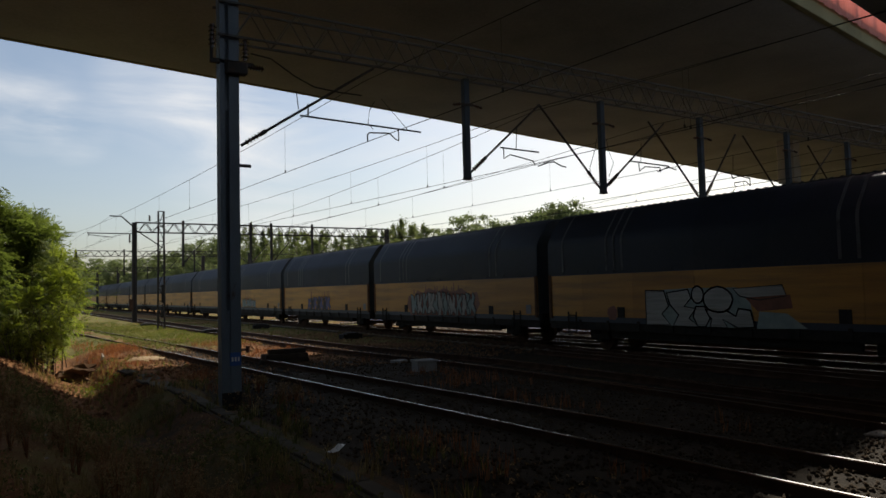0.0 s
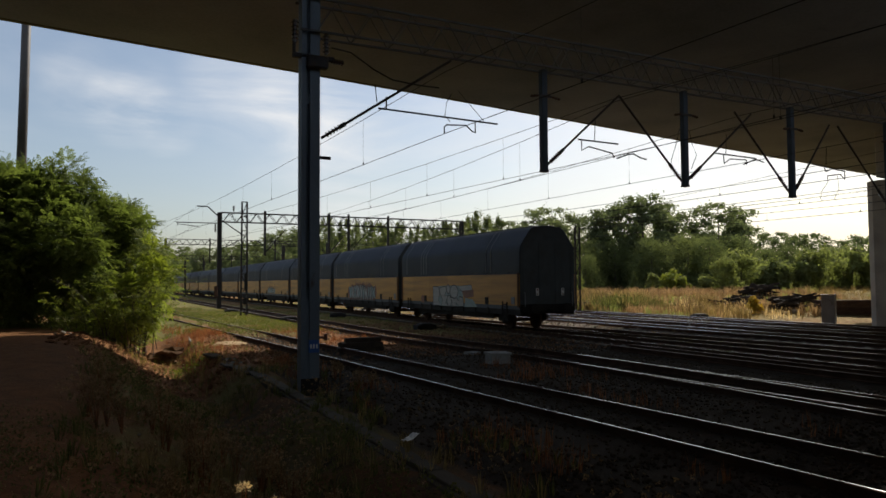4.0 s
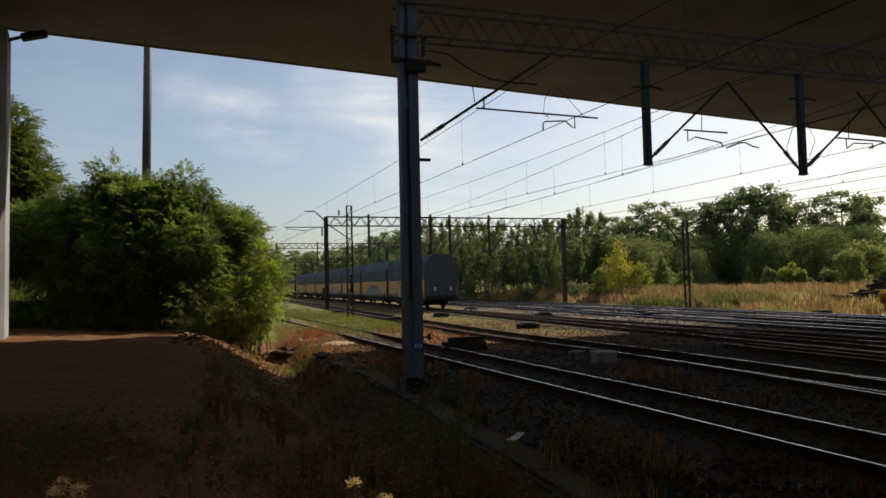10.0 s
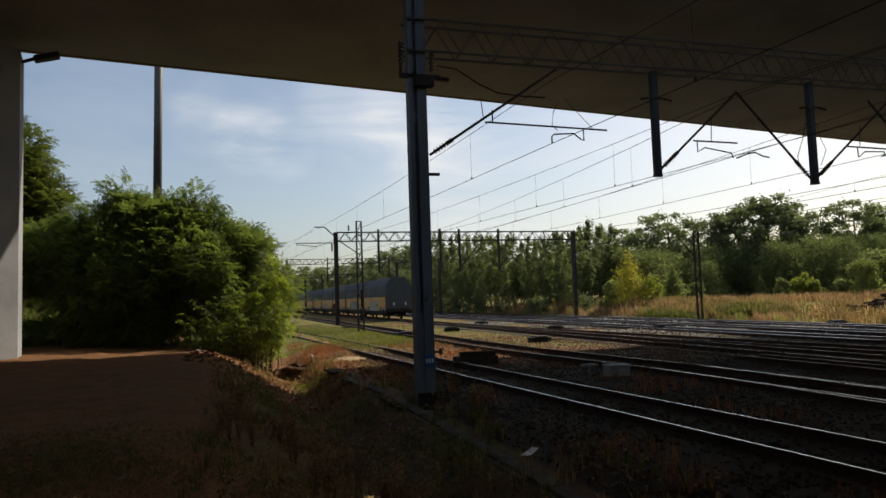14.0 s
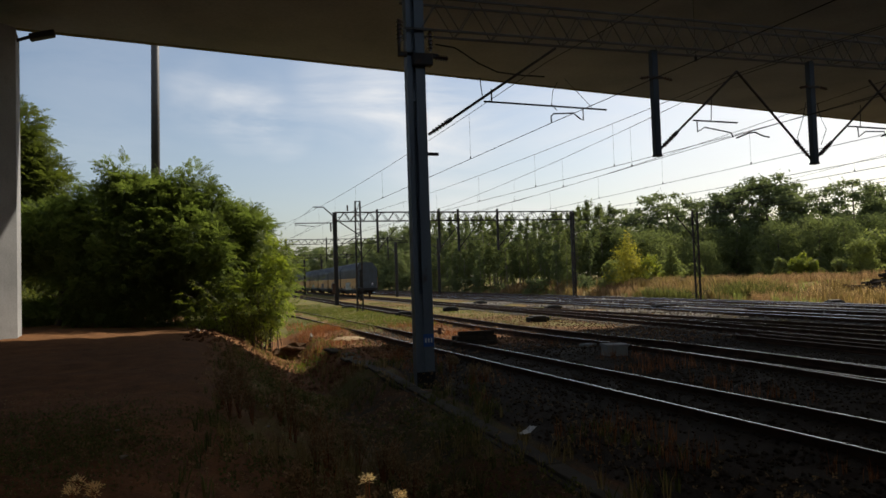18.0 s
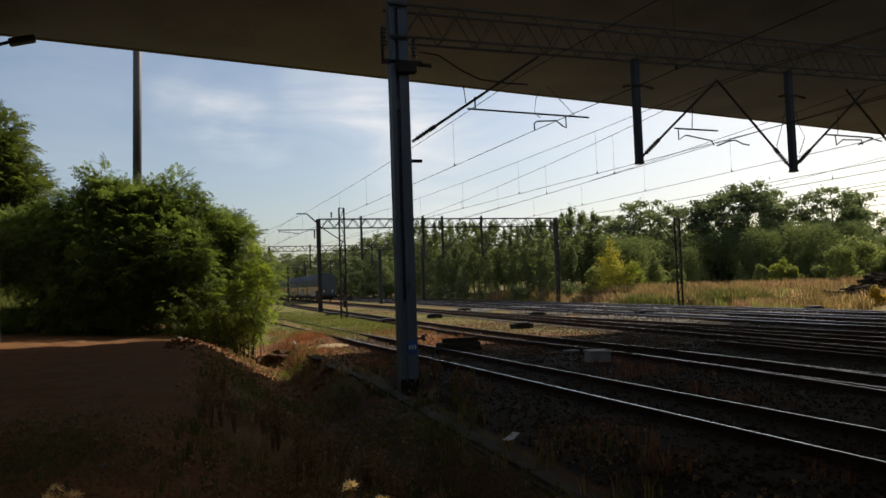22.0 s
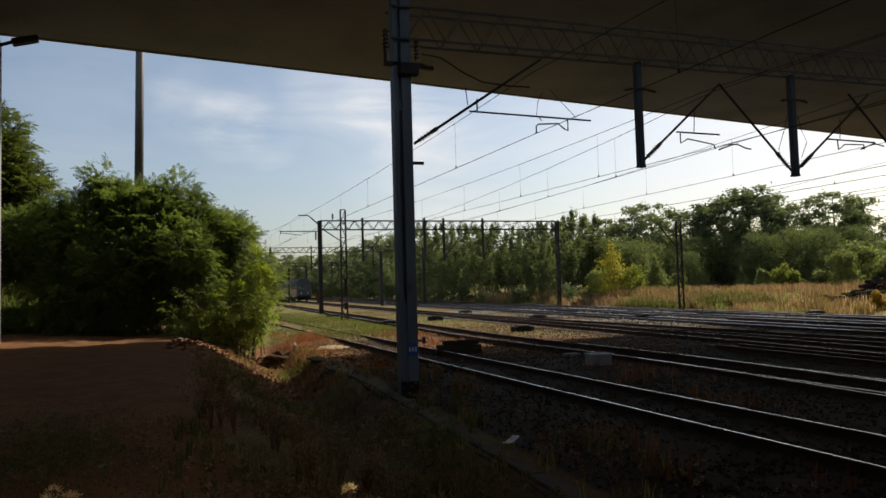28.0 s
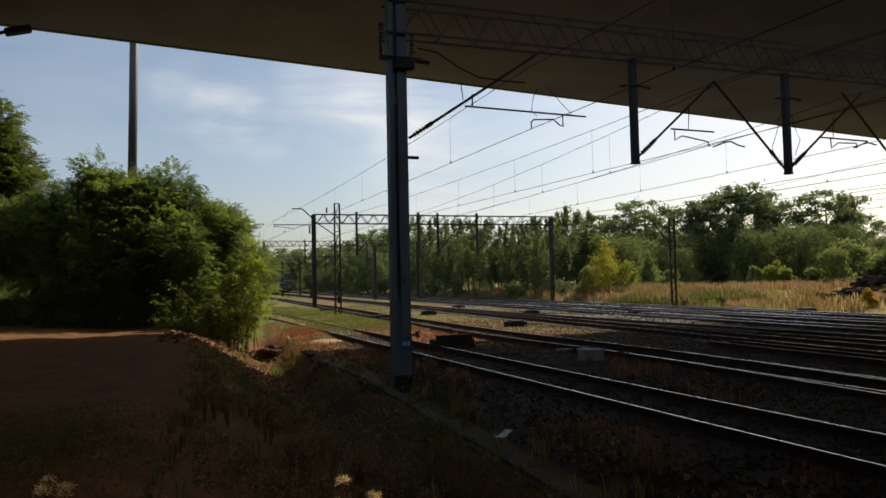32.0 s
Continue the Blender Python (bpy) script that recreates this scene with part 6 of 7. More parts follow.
def build_wood():
    rnd = random.Random(5)
    kinds = {"tiered": [build_tree("broadleaf_tree", 100 + i, 10, 3.9, "tiered", "tall dark green broadleaf tree at the back of the wood") for i in range(5)],
             "domed": [build_tree("round_tree", 110 + i, 10, 4.6, "domed", "rounded olive-green tree at the edge of the wood", mat=M_LIGHT_LEAF) for i in range(5)],
             "slim": [build_tree("slender_tree", 120 + i, 10, 1.7, "slim", "slender young tree with a pale thin trunk", mat=M_LIGHT_LEAF if i % 3 else M_TREE_LEAF) for i in range(6)],
             "low": [build_tree("thicket", 140 + i, 4, 2.6, "low", "low dark green thicket before the wood", "thicket") for i in range(4)]}
    used = set()
    # rows: how far behind the edge, least and most height, kind of tree
    for back, lo, hi, row in ((0, 0.7, 0.98, "edge"), (9, 0.92, 1.05, "tall"), (17, 0.66, 0.8, "filling"), (5, 0.3, 0.42, "understorey"), (-4, 0.4, 0.66, "front"), (-6, 0.14, 0.28, "low")):
        az = 6.0
        while az < 70:
            if row == "tall" and 32.4 < az < 49.0:      # this stretch of the skyline is planted below
                az = 49.0
            young = 15.5 < az < 31.0
            if (row == "understorey" and young) or (row in ("front", "low") and (37.5 < az < 46.5 or (young and rnd.random() < 0.4))):      # the shaded hollow under the tall trees, and gaps that show the young trunks
                az += 1.0
                continue
            kind = "low" if row in ("low", "understorey") else "domed" if row == "filling" else "slim" if young else "tiered" if row == "tall" or az < 15.5 else "domed"
            d = edge_at(az) + back * (1.4 if az < 15 else 1) + rnd.uniform(-2.5, 2.5)
            top = top_at(az) * (1 if row != "edge" or young or az < 15.5 else 0.74)
            h = (2.2 + (d - 0.5 * back) * top) * rnd.uniform(lo, hi)
            x, y = d * math.sin(radians(az)), d * math.cos(radians(az))
            z = height(x, y)
            src = rnd.choice(kinds[kind])
            s = (h - z) / (4.1 if kind == "low" else 9.9)
            wide = s * rnd.uniform(0.95, 1.3)
            m = pose(x, y, z, 0, 0, rnd.uniform(0, 360))
            if src in used:
                ob = copy_thing(src, m)
            else:
                ob = src
                ob.matrix_world = m
                used.add(src)
            ob.scale = (wide, wide, s)
            step = {"slim": 1.1, "tiered": 3.7, "domed": 4.8, "low": 3.4}[kind] * wide * (1.5 if row == "front" else 1)
            az += math.degrees(step / d) * rnd.uniform(0.75, 1.25)
    for az, el, width in ((32.8, 5.3, 1.0), (34.7, 6.35, 0.95), (36.6, 5.4, 1.0), (38.5, 6.0, 1.0), (40.1, 6.6, 1.0), (41.7, 7.0, 1.05), (43.3, 6.4, 1.0), (45.2, 5.5, 0.9), (47.3, 6.3, 0.95), (48.7, 5.6, 0.9)):
        d = edge_at(az) + 8
        x, y = d * math.sin(radians(az)), d * math.cos(radians(az))
        z = height(x, y)
        s = (2.2 + d * math.tan(radians(el)) - z) / 9.9
        ob = copy_thing(rnd.choice(kinds["tiered"]), pose(x, y, z, 0, 0, rnd.uniform(0, 360)))
        ob.scale = (s * width, s * width, s)


build_wood()


def build_screen_trees():
    """Trees added out of view behind and beside the bridge, to keep light from under it."""
    rnd = random.Random(15)
    src = [build_tree("roadside_tree", 160 + i, 10, 4.4, "rough", "leafy green tree added out of view to screen off light", group="trees beside the bridge") for i in range(2)]
    for i in range(24):
        if i < 14:
            x, y = -30 + i * 5.4 + rnd.uniform(-1, 1), -27 - abs(i - 9) * 0.5 + rnd.uniform(-3, 2)
        else:
            x, y = -22 - rnd.uniform(0, 6), -24 + (i - 14) * 6.5
        m = pose(x, y, height(x, y), 0, 0, rnd.uniform(0, 360))
        ob = src[i] if i < 2 else copy_thing(src[i % 2], m)
        ob.matrix_world = m
        k = rnd.uniform(0.9, 1.3)
        ob.scale = (k * 1.1, k * 1.1, k)


build_screen_trees()


# ---- grass and weeds ----
def on_ground(xs, ys):
    return np.array([(x, y, height(x, y) - 0.02) for x, y in zip(xs, ys)])


def tufts(name, xs, ys, size, template, mat, label, seed):
    rng = np.random.default_rng(seed)
    pts = on_ground(xs, ys)
    n = len(pts)
    ang = rng.random(n) * 6.2832
    a = np.stack([np.cos(ang), np.sin(ang), 0.06 * rng.normal(size=n)], 1)
    b = np.stack([-np.sin(ang), np.cos(ang), 0.06 * rng.normal(size=n)], 1)
    c = np.cross(a, b)
    ob = leaf_cloud(name, pts, (a, b, c), size * (0.55 + 0.8 * rng.random(n)), template, mat, None)
    return tagged(ob, label, "grass", kind="stuff")


def patchy(rng, n, x0, x1, y0, y1, scale, cut, seed):
    """Random places in a field, kept where a noise is high, so that they stand in patches."""
    xs, ys = rng.uniform(x0, x1, n), rng.uniform(y0, y1, n)
    k = np.array([noise.noise((x * scale, y * scale, seed)) > cut for x, y in zip(xs, ys)])
    return xs[k], ys[k]


FINE = blade_leaf(6, 8, 0.5, 0.014)
BLADES, THICK, STALKS = blade_leaf(7, 3), blade_leaf(9, 4, 0.6, 0.025), blade_leaf(4, 9, 0.25, 0.012)
rg = np.random.default_rng(77)
# the dry meadow beyond the tracks; before it the sand round the pier lies bare
def meadow_spots(n, x0, x1, y0, y1, scale, cut, seed):
    xs, ys = patchy(rg, n, x0, x1, y0, y1, scale, cut, seed)
    k = ys > np.where(xs > 43, 37.5, 38.5) + rg.normal(0, 0.8, len(xs))
    return xs[k], ys[k]


mx, my = meadow_spots(15000, 36, 80, 30, 100, 0.15, -0.3, 6)
tufts("meadow_grass", mx, my, 0.55, FINE, M_DRY_GRASS, "tall straw-coloured dry meadow grass", 1)
mx, my = meadow_spots(5000, 36, 84, 30, 100, 0.12, 0.12, 1)
tufts("meadow_weeds", mx, my, 0.6, THICK, M_HEDGE_LEAF, "patches of yellow-green weeds in the meadow", 2)
mx, my = meadow_spots(3600, 36.5, 47, 30, 90, 0.2, 0.0, 19)
tufts("tall_weeds", mx, my, 0.9, THICK, M_DRY_GRASS, "tall straw-coloured weeds along the meadow edge", 12)
mx, my = meadow_spots(9000, 36.5, 62, 30, 95, 0.3, 0.02, 23)
tufts("rough_weeds", mx, my, 0.75, THICK, M_BROWN_WEED, "rough withered brown weeds along the meadow edge", 13)
mx, my = np.concatenate([rg.normal(40, 1.3, 380), rg.normal(36.2, 0.8, 110)]), np.concatenate([rg.normal(47.5, 1.9, 380), rg.normal(53, 2.0, 110)])
tufts("green_weeds", mx, my, 0.9, THICK, M_DULL_WEED, "dense olive-green weeds in the dry grass", 17)
mx, my = meadow_spots(1000, 40, 49, 36, 45, 0.5, 0.0, 29)
tufts("pale_stalks", mx, my, 0.8, STALKS, M_STRAW_FLOWER, "thin pale withered stalks before the scrap", 18)
# beside and between the tracks beyond the bridge's shadow
gx, gy = patchy(rg, 16000, 3.2, 20, 25, 75, 0.25, -0.1, 3)
k = np.array([(track_near(x, y) > 1.15 or (x < 9.6 and track_near(x, y) > 0.15)) and y > 33 + 3 * noise.noise((x, y * 0.5, 2)) and (x < 9.8 or rg.random() < 0.4) for x, y in zip(gx, gy)])
gx, gy = np.concatenate([gx[k], rg.uniform(5.4, 10.4, 3600)]), np.concatenate([gy[k], rg.uniform(33.5, 62, 3600)])
tufts("track_grass", gx, gy, 0.13, THICK, M_GREEN_GRASS, "short yellow-green grass between the tracks", 3)
gx, gy = patchy(rg, 7000, 3.0, 34, 24, 75, 0.4, 0.0, 5)
k = np.array([track_near(x, y) > 1.1 for x, y in zip(gx, gy)])
tufts("track_straw", gx[k], gy[k], 0.16, BLADES, M_DRY_GRASS, "thin dry grass between the tracks", 4)
gx, gy = patchy(rg, 4200, 2.8, 11.5, 24.5, 41, 0.5, 0.0, 8)
gx, gy = np.concatenate([gx, rg.normal(4.4, 0.55, 420)]), np.concatenate([gy, rg.normal(34.2, 1.2, 420)])
k = np.array([track_near(x, y) > 1.0 and (x < 6 or y < 34) for x, y in zip(gx, gy)])
tufts("red_weeds", gx[k], gy[k], 0.3, STALKS, M_RED_WEED, "reddish withered weeds on the ballast", 5)
gx, gy = rg.uniform(29.0, 32.2, 1500), rg.uniform(33, 44, 1500)
k = np.array([track_near(x, y) > 1.0 and noise.noise((x * 0.4, y * 0.25, 5)) > -0.15 for x, y in zip(gx, gy)])
tufts("moss_strip", gx[k], gy[k], 0.12, THICK, M_GREEN_GRASS, "bright green low grass between the outer tracks", 14)
# ditch and slope
gx, gy = patchy(rg, 2400, -0.2, 4.4, 3, 31, 0.5, 0.08, 9)
k = (gy < 21) | (rg.random(len(gx)) < 0.35)
gx, gy = gx[k], gy[k]
tufts("ditch_grass", gx, gy, 0.26, BLADES, M_DRY_GRASS, "dry grass and weeds on the slopes of the ditch", 6)
gx, gy = patchy(rg, 2600, -0.4, 5.4, 3, 31, 0.6, 0.1, 11)
k = (gy < 21) | (rg.random(len(gx)) < 0.25)
gx, gy = gx[k], gy[k]
tufts("ditch_grass_green", gx, gy, 0.2, THICK, M_DULL_WEED, "green weeds in the ditch", 7)
gx, gy = patchy(rg, 5200, -26, 1.0, 28.5, 60, 0.2, -0.2, 15)
k = (gy > 42) | (gx > -0.6)
gx, gy = np.concatenate([gx[k], rg.uniform(-16, -7, 2600)]), np.concatenate([gy[k], rg.uniform(46, 58, 2600)])
tufts("verge_grass", gx, gy, 0.5, BLADES, M_GREEN_GRASS, "long grass round the foot of the bushes", 10)
gx, gy = patchy(rg, 2600, 4.4, 11, 6, 24, 0.5, 0.12, 16)
k = np.array([track_near(x, y) > 1.3 for x, y in zip(gx, gy)])
tufts("shade_weeds", gx[k], gy[k], 0.3, STALKS, M_RED_WEED, "withered stalks on the shaded ballast", 11)


def low_weeds(name, xs, ys, size, lift, mat, label, seed):
    """Leafy weeds close to the ground, as loose clumps."""
    rng = np.random.default_rng(seed)
    pts = on_ground(xs, ys)
    pts[:, 2] += lift * rng.random(len(pts)) + 0.03
    ob = leaf_cloud(name, pts, frames(rng, np.tile((0.0, 0.0, 1.0), (len(pts), 1)), 0.8), size * (0.5 + rng.random(len(pts))), CLUMP, mat, None)
    tagged(ob, label, "weeds", kind="stuff")


gx, gy = patchy(rg, 8500, -0.1, 3.9, 3, 21.5, 0.45, 0.05, 31)
k = abs(gx - 3.82) > 0.3
gx, gy = gx[k], gy[k]
low_weeds("ditch_herbs", gx, gy, 0.05, 0.28, M_DULL_WEED, "low leafy green weeds covering the ditch", 41)
gx, gy = patchy(rg, 7000, -0.5, 5.2, 3, 22, 0.6, 0.0, 33)
k = abs(gx - 3.82) > 0.3
gx, gy = gx[k], gy[k]
low_weeds("withered_herbs", gx, gy, 0.04, 0.45, M_BROWN_WEED, "low withered brown weeds in the ditch", 42)
gx, gy = patchy(rg, 14000, -3.4, 0.2, 4.2, 9.5, 0.7, 0.12, 35)
gx, gy = np.concatenate([gx, rg.normal(-1.5, 0.55, 5200)]), np.concatenate([gy, rg.normal(7.6, 1.0, 5200)])
low_weeds("path_herbs", gx, gy, 0.02, 0.2, M_DULL_WEED, "low green weeds beside the earth path", 43)
gx, gy = patchy(rg, 9000, -4.5, 1.0, 4.2, 14, 0.5, 0.0, 36)
gx, gy = np.concatenate([gx, rg.normal(-1.3, 0.5, 1500)]), np.concatenate([gy, rg.normal(8.2, 0.9, 1500)])
gx, gy = np.concatenate([gx, rg.uniform(-10, -1.5, 1700)]), np.concatenate([gy, rg.normal(34.5, 2.6, 1700)])
low_weeds("path_litter", gx, gy, 0.014, 0.03, M_BROWN_WEED, "withered leaves and straw scattered on the earth path", 45)
gx, gy = patchy(rg, 3000, 1.6, 6.0, 27, 42, 0.5, 0.15, 37)
k = (gy > 34) | (rg.random(len(gx)) < 0.4)
gx, gy = np.concatenate([gx[k], rg.normal(2.7, 0.42, 420)]), np.concatenate([gy[k], rg.normal(25.6, 1.1, 420)])
low_weeds("bank_herbs", gx, gy, 0.06, 0.14, M_GREEN_GRASS, "low yellow-green weeds on the sunny bank", 44)


def build_dry_plant(at, h, seed):
    """A withered plant with stalks and pale tufted heads."""
    rnd = random.Random(seed)
    p = thing("withered_plant", at, "withered plant with pale straw-coloured flower heads", "plant", "withered plants beside the path")
    bm = bmesh.new()
    heads = []
    for _ in range(3):
        a, l = rnd.uniform(0, 6.28), rnd.uniform(0.01, 0.05)
        e = (math.cos(a) * l, math.sin(a) * l, h * rnd.uniform(0.85, 1.02))
        tube(bm, (0, 0, -0.05), (e[0] * 0.4, e[1] * 0.4, e[2] * 0.6), 0.007, 0.005, 5)
        tube(bm, (e[0] * 0.4, e[1] * 0.4, e[2] * 0.6), e, 0.005, 0.003, 5)
        heads.append(e)
    part("stalk", bm, M_RED_WEED, p)
    for i, e in enumerate(heads):
        rng = np.random.default_rng(seed * 10 + i)
        d = rng.normal(size=(70, 3))
        d[:, 2] = abs(d[:, 2]) * 0.9
        d /= np.linalg.norm(d, axis=1)[:, None]
        pts = np.array(e) + d * np.array([0.022, 0.022, 0.014]) + 0.008 * rng.normal(size=(70, 3))
        leaf_cloud("flower_head", pts, frames(rng, d, 0.3), 0.017 + 0.01 * rng.random(70), ([(0, -0.1, 0), (0.6, -0.12, 0), (1, 0, 0), (0.6, 0.12, 0)], [(0, 1, 2, 3)]), M_STRAW_FLOWER, p)


for i, (x, y, h) in enumerate(((-0.81, 4.2, 0.6), (-0.69, 4.25, 0.58), (0.76, 4.2, 0.97), (0.98, 4.2, 0.98), (-0.95, 4.6, 0.34))):
    build_dry_plant((x, y, height(x, y)), h, 60 + i)


def build_brown_weed(at, h, seed):
    """A bushy withered weed: a sheaf of thin stalks with many small brown tufts."""
    rnd, rng = random.Random(seed), np.random.default_rng(seed)
    p = thing("withered_weed", at, "bushy withered brown weed in the ditch", "weed", "withered weeds in the ditch")
    bm = bmesh.new()
    tips = []
    for _ in range(9):
        a, l = rnd.uniform(0, 6.28), rnd.uniform(0.05, 0.38) * h
        e = Vector((math.cos(a) * l, math.sin(a) * l, h * rnd.uniform(0.65, 1.05)))
        m = Vector((e.x * 0.4, e.y * 0.4, e.z * 0.55))
        tube(bm, (0, 0, -0.05), m, 0.006, 0.004, 5)
        tube(bm, m, e, 0.004, 0.002, 5)
        for _ in range(14):
            q = m.lerp(e, rnd.random())
            tips.append(tuple(q + Vector((rnd.gauss(0, 0.035), rnd.gauss(0, 0.035), rnd.gauss(0, 0.03)))))
    part("stem", bm, M_RED_WEED, p)["kind"] = "stuff"
    pts = np.array(tips)
    leaf_cloud("seed_head", pts, frames(rng, np.tile((0.0, 0.0, 1.0), (len(pts), 1)), 0.7), 0.035 * (0.6 + 0.8 * rng.random(len(pts))), CLUMP, M_BROWN_WEED, p)["kind"] = "stuff"


rnd_w = random.Random(91)
for i in range(34):
    x, y = (rnd_w.uniform(0.5, 2.3), rnd_w.uniform(4.8, 10.5)) if i < 22 else (rnd_w.uniform(-0.1, 1.2), rnd_w.uniform(9, 16)) if i < 30 else (rnd_w.uniform(5.0, 5.6), rnd_w.uniform(14.5, 17.5))
    build_brown_weed((x, y, height(x, y)), rnd_w.uniform(0.35, 0.75), 600 + i)
for i, (x, y, h) in enumerate(((0.0, 10.1, 0.7), (0.12, 10.5, 0.62), (-0.1, 10.8, 0.55), (0.3, 10.3, 0.5))):
    build_brown_weed((x, y, height(x, y)), h, 680 + i)


# ---- ballast ----
def scatter_stones(name, xs, ys, small, more, mat, label, seed):
    """Loose angular stones on the ground, as one mesh."""
    rng = np.random.default_rng(seed)
    base = np.array([(1, 0, 0), (-1, 0, 0), (0, 1, 0), (0, -1, 0), (0, 0, 1), (0, 0, -1)], float)
    tri = np.array([(0, 2, 4), (2, 1, 4), (1, 3, 4), (3, 0, 4), (2, 0, 5), (1, 2, 5), (3, 1, 5), (0, 3, 5)])
    n = len(xs)
    z = np.array([height(x, y) for x, y in zip(xs, ys)])
    size = small + more * rng.random(n)
    v = base[None] * (0.6 + 0.7 * rng.random((n, 6, 1))) + 0.25 * rng.normal(size=(n, 6, 3))
    v = v * size[:, None, None]
    v[:, :, 0] += xs[:, None]
    v[:, :, 1] += ys[:, None]
    v[:, :, 2] += (z + size * 0.35)[:, None]
    f = (tri[None] + (np.arange(n) * 6)[:, None, None]).reshape(-1, 3)
    me = bpy.data.meshes.new(name)
    vv = v.reshape(-1, 3)
    me.vertices.add(len(vv))
    me.vertices.foreach_set("co", vv.ravel())
    me.loops.add(f.size)
    me.loops.foreach_set("vertex_index", f.ravel().astype(np.int32))
    me.polygons.add(len(f))
    me.polygons.foreach_set("loop_start", np.arange(len(f), dtype=np.int32) * 3)
    me.polygons.foreach_set("loop_total", np.full(len(f), 3, dtype=np.int32))
    me.materials.append(mat)
    me.update(calc_edges=True)
    tagged(new(name, me), label, "ballast", kind="stuff")


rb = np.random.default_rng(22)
# shade-coloured stones up to the bridge's shadow edge, sun-coloured ones beyond
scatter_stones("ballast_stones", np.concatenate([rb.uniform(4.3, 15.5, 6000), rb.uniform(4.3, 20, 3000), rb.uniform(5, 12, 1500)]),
               np.concatenate([rb.uniform(3.5, 15, 6000), rb.uniform(15, 21.5, 3000), rb.uniform(3.2, 7.5, 1500)]), 0.018, 0.022, M_BALLAST_SHADE, "loose ballast stones along the tracks, coloured darker for the bridge's shade", 21)
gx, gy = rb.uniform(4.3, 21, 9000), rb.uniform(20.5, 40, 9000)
scatter_stones("sunlit_ballast", gx, gy, 0.022, 0.03, M_BALLAST_SUN, "loose brown ballast stones beside the tracks, coloured lighter for the sun", 25)
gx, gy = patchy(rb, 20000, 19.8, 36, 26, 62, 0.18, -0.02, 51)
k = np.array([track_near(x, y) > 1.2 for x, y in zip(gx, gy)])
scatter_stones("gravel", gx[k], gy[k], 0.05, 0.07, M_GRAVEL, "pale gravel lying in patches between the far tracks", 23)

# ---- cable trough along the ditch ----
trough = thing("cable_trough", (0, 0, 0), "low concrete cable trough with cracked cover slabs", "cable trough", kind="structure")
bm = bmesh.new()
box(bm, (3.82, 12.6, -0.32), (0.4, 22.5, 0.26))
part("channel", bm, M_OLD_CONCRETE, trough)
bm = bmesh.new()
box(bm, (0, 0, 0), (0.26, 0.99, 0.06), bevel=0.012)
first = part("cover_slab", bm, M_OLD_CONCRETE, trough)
for i in range(20):
    ob = first if i == 0 else new("cover_slab", first.data)
    ob.parent = trough
    y = 2.6 + i
    ob.matrix_basis = pose(3.82 - 0.5 * smooth(17, 24, y) + random.uniform(-0.02, 0.02), y, -0.165 + random.uniform(-0.012, 0.01), random.uniform(-0.8, 0.8), random.uniform(-2, 2), random.uniform(-1, 1) + 2 * smooth(17, 24, y))


# ---- loose things by the tracks ----
box_thing = thing("cable_box", (10.5, 17.95, -0.2), "small pale concrete cable box with a lid, between the tracks", "cable box", turn=-8)
bm = bmesh.new()
box(bm, (0, 0, 0.15), (0.6, 0.5, 0.34), bevel=0.015)
part("body", bm, M_PALE, box_thing)
bm = bmesh.new()
box(bm, (0, 0, 0.35), (0.66, 0.57, 0.07), bevel=0.012)
part("lid", bm, M_PALE, box_thing)
slab = thing("concrete_slab", (11.3, 20.9, -0.17), "flat pale concrete slab lying beside the track", "slab", turn=20)
bm = bmesh.new()
box(bm, (0, 0, 0.04), (0.55, 0.4, 0.08), bevel=0.01)
part("plate", bm, M_PALE, slab)
slab = thing("concrete_slab", (3.42, 24.5, -0.24), "tilted concrete cover slab at the end of the trough", "slab", turn=25)
bm = bmesh.new()
box(bm, (0, 0, 0.09), (0.42, 0.55, 0.07), Matrix.Rotation(radians(8), 4, "X"), bevel=0.015)
part("plate", bm, M_OLD_CONCRETE, slab)
box2 = thing("cable_box", (11.9, 5.6, -0.42), "long pale concrete box between two tracks", "cable box", turn=4)
bm = bmesh.new()
box(bm, (0, 0, 0.12), (1.7, 0.45, 0.3), bevel=0.02)
part("body", bm, M_CONCRETE, box2)
bm = bmesh.new()
box(bm, (0, 0, 0.29), (1.76, 0.5, 0.05), bevel=0.01)
part("lid", bm, M_CONCRETE, box2)

stack = thing("timber_stack", (8.4, 23.7, -0.2), "low stack of dark old sleepers beside the track", "timber stack", turn=-6)
for i, (x, y, z, t) in enumerate(((-0.2, 0, 0.09, 3), (0.1, 0.3, 0.09, -4), (-0.1, 0.6, 0.09, 1), (0.0, 0.15, 0.25, 5), (-0.1, 0.45, 0.25, -3), (0.05, 0.3, 0.41, 2))):
    bm = bmesh.new()
    box(bm, (x, y, z), (1.5 - 0.1 * (i % 3), 0.25, 0.15), Matrix.Rotation(radians(t), 4, "Z"), bevel=0.015)
    part("timber", bm, M_WOOD_DARK, stack)


def shard(bm, centre, size, rnd, n=11):
    """An angular lump: the hull of a few random points."""
    vs = []
    for _ in range(n):
        d = Vector((rnd.gauss(0, 1), rnd.gauss(0, 1), rnd.gauss(0, 1))).normalized() * rnd.uniform(0.4, 0.55)
        vs.append(bm.verts.new((centre[0] + d.x * size[0], centre[1] + d.y * size[1], centre[2] + d.z * size[2])))
    r = bmesh.ops.convex_hull(bm, input=vs)
    bmesh.ops.delete(bm, geom=[v for v in r["geom_interior"] if isinstance(v, bmesh.types.BMVert)], context="VERTS")


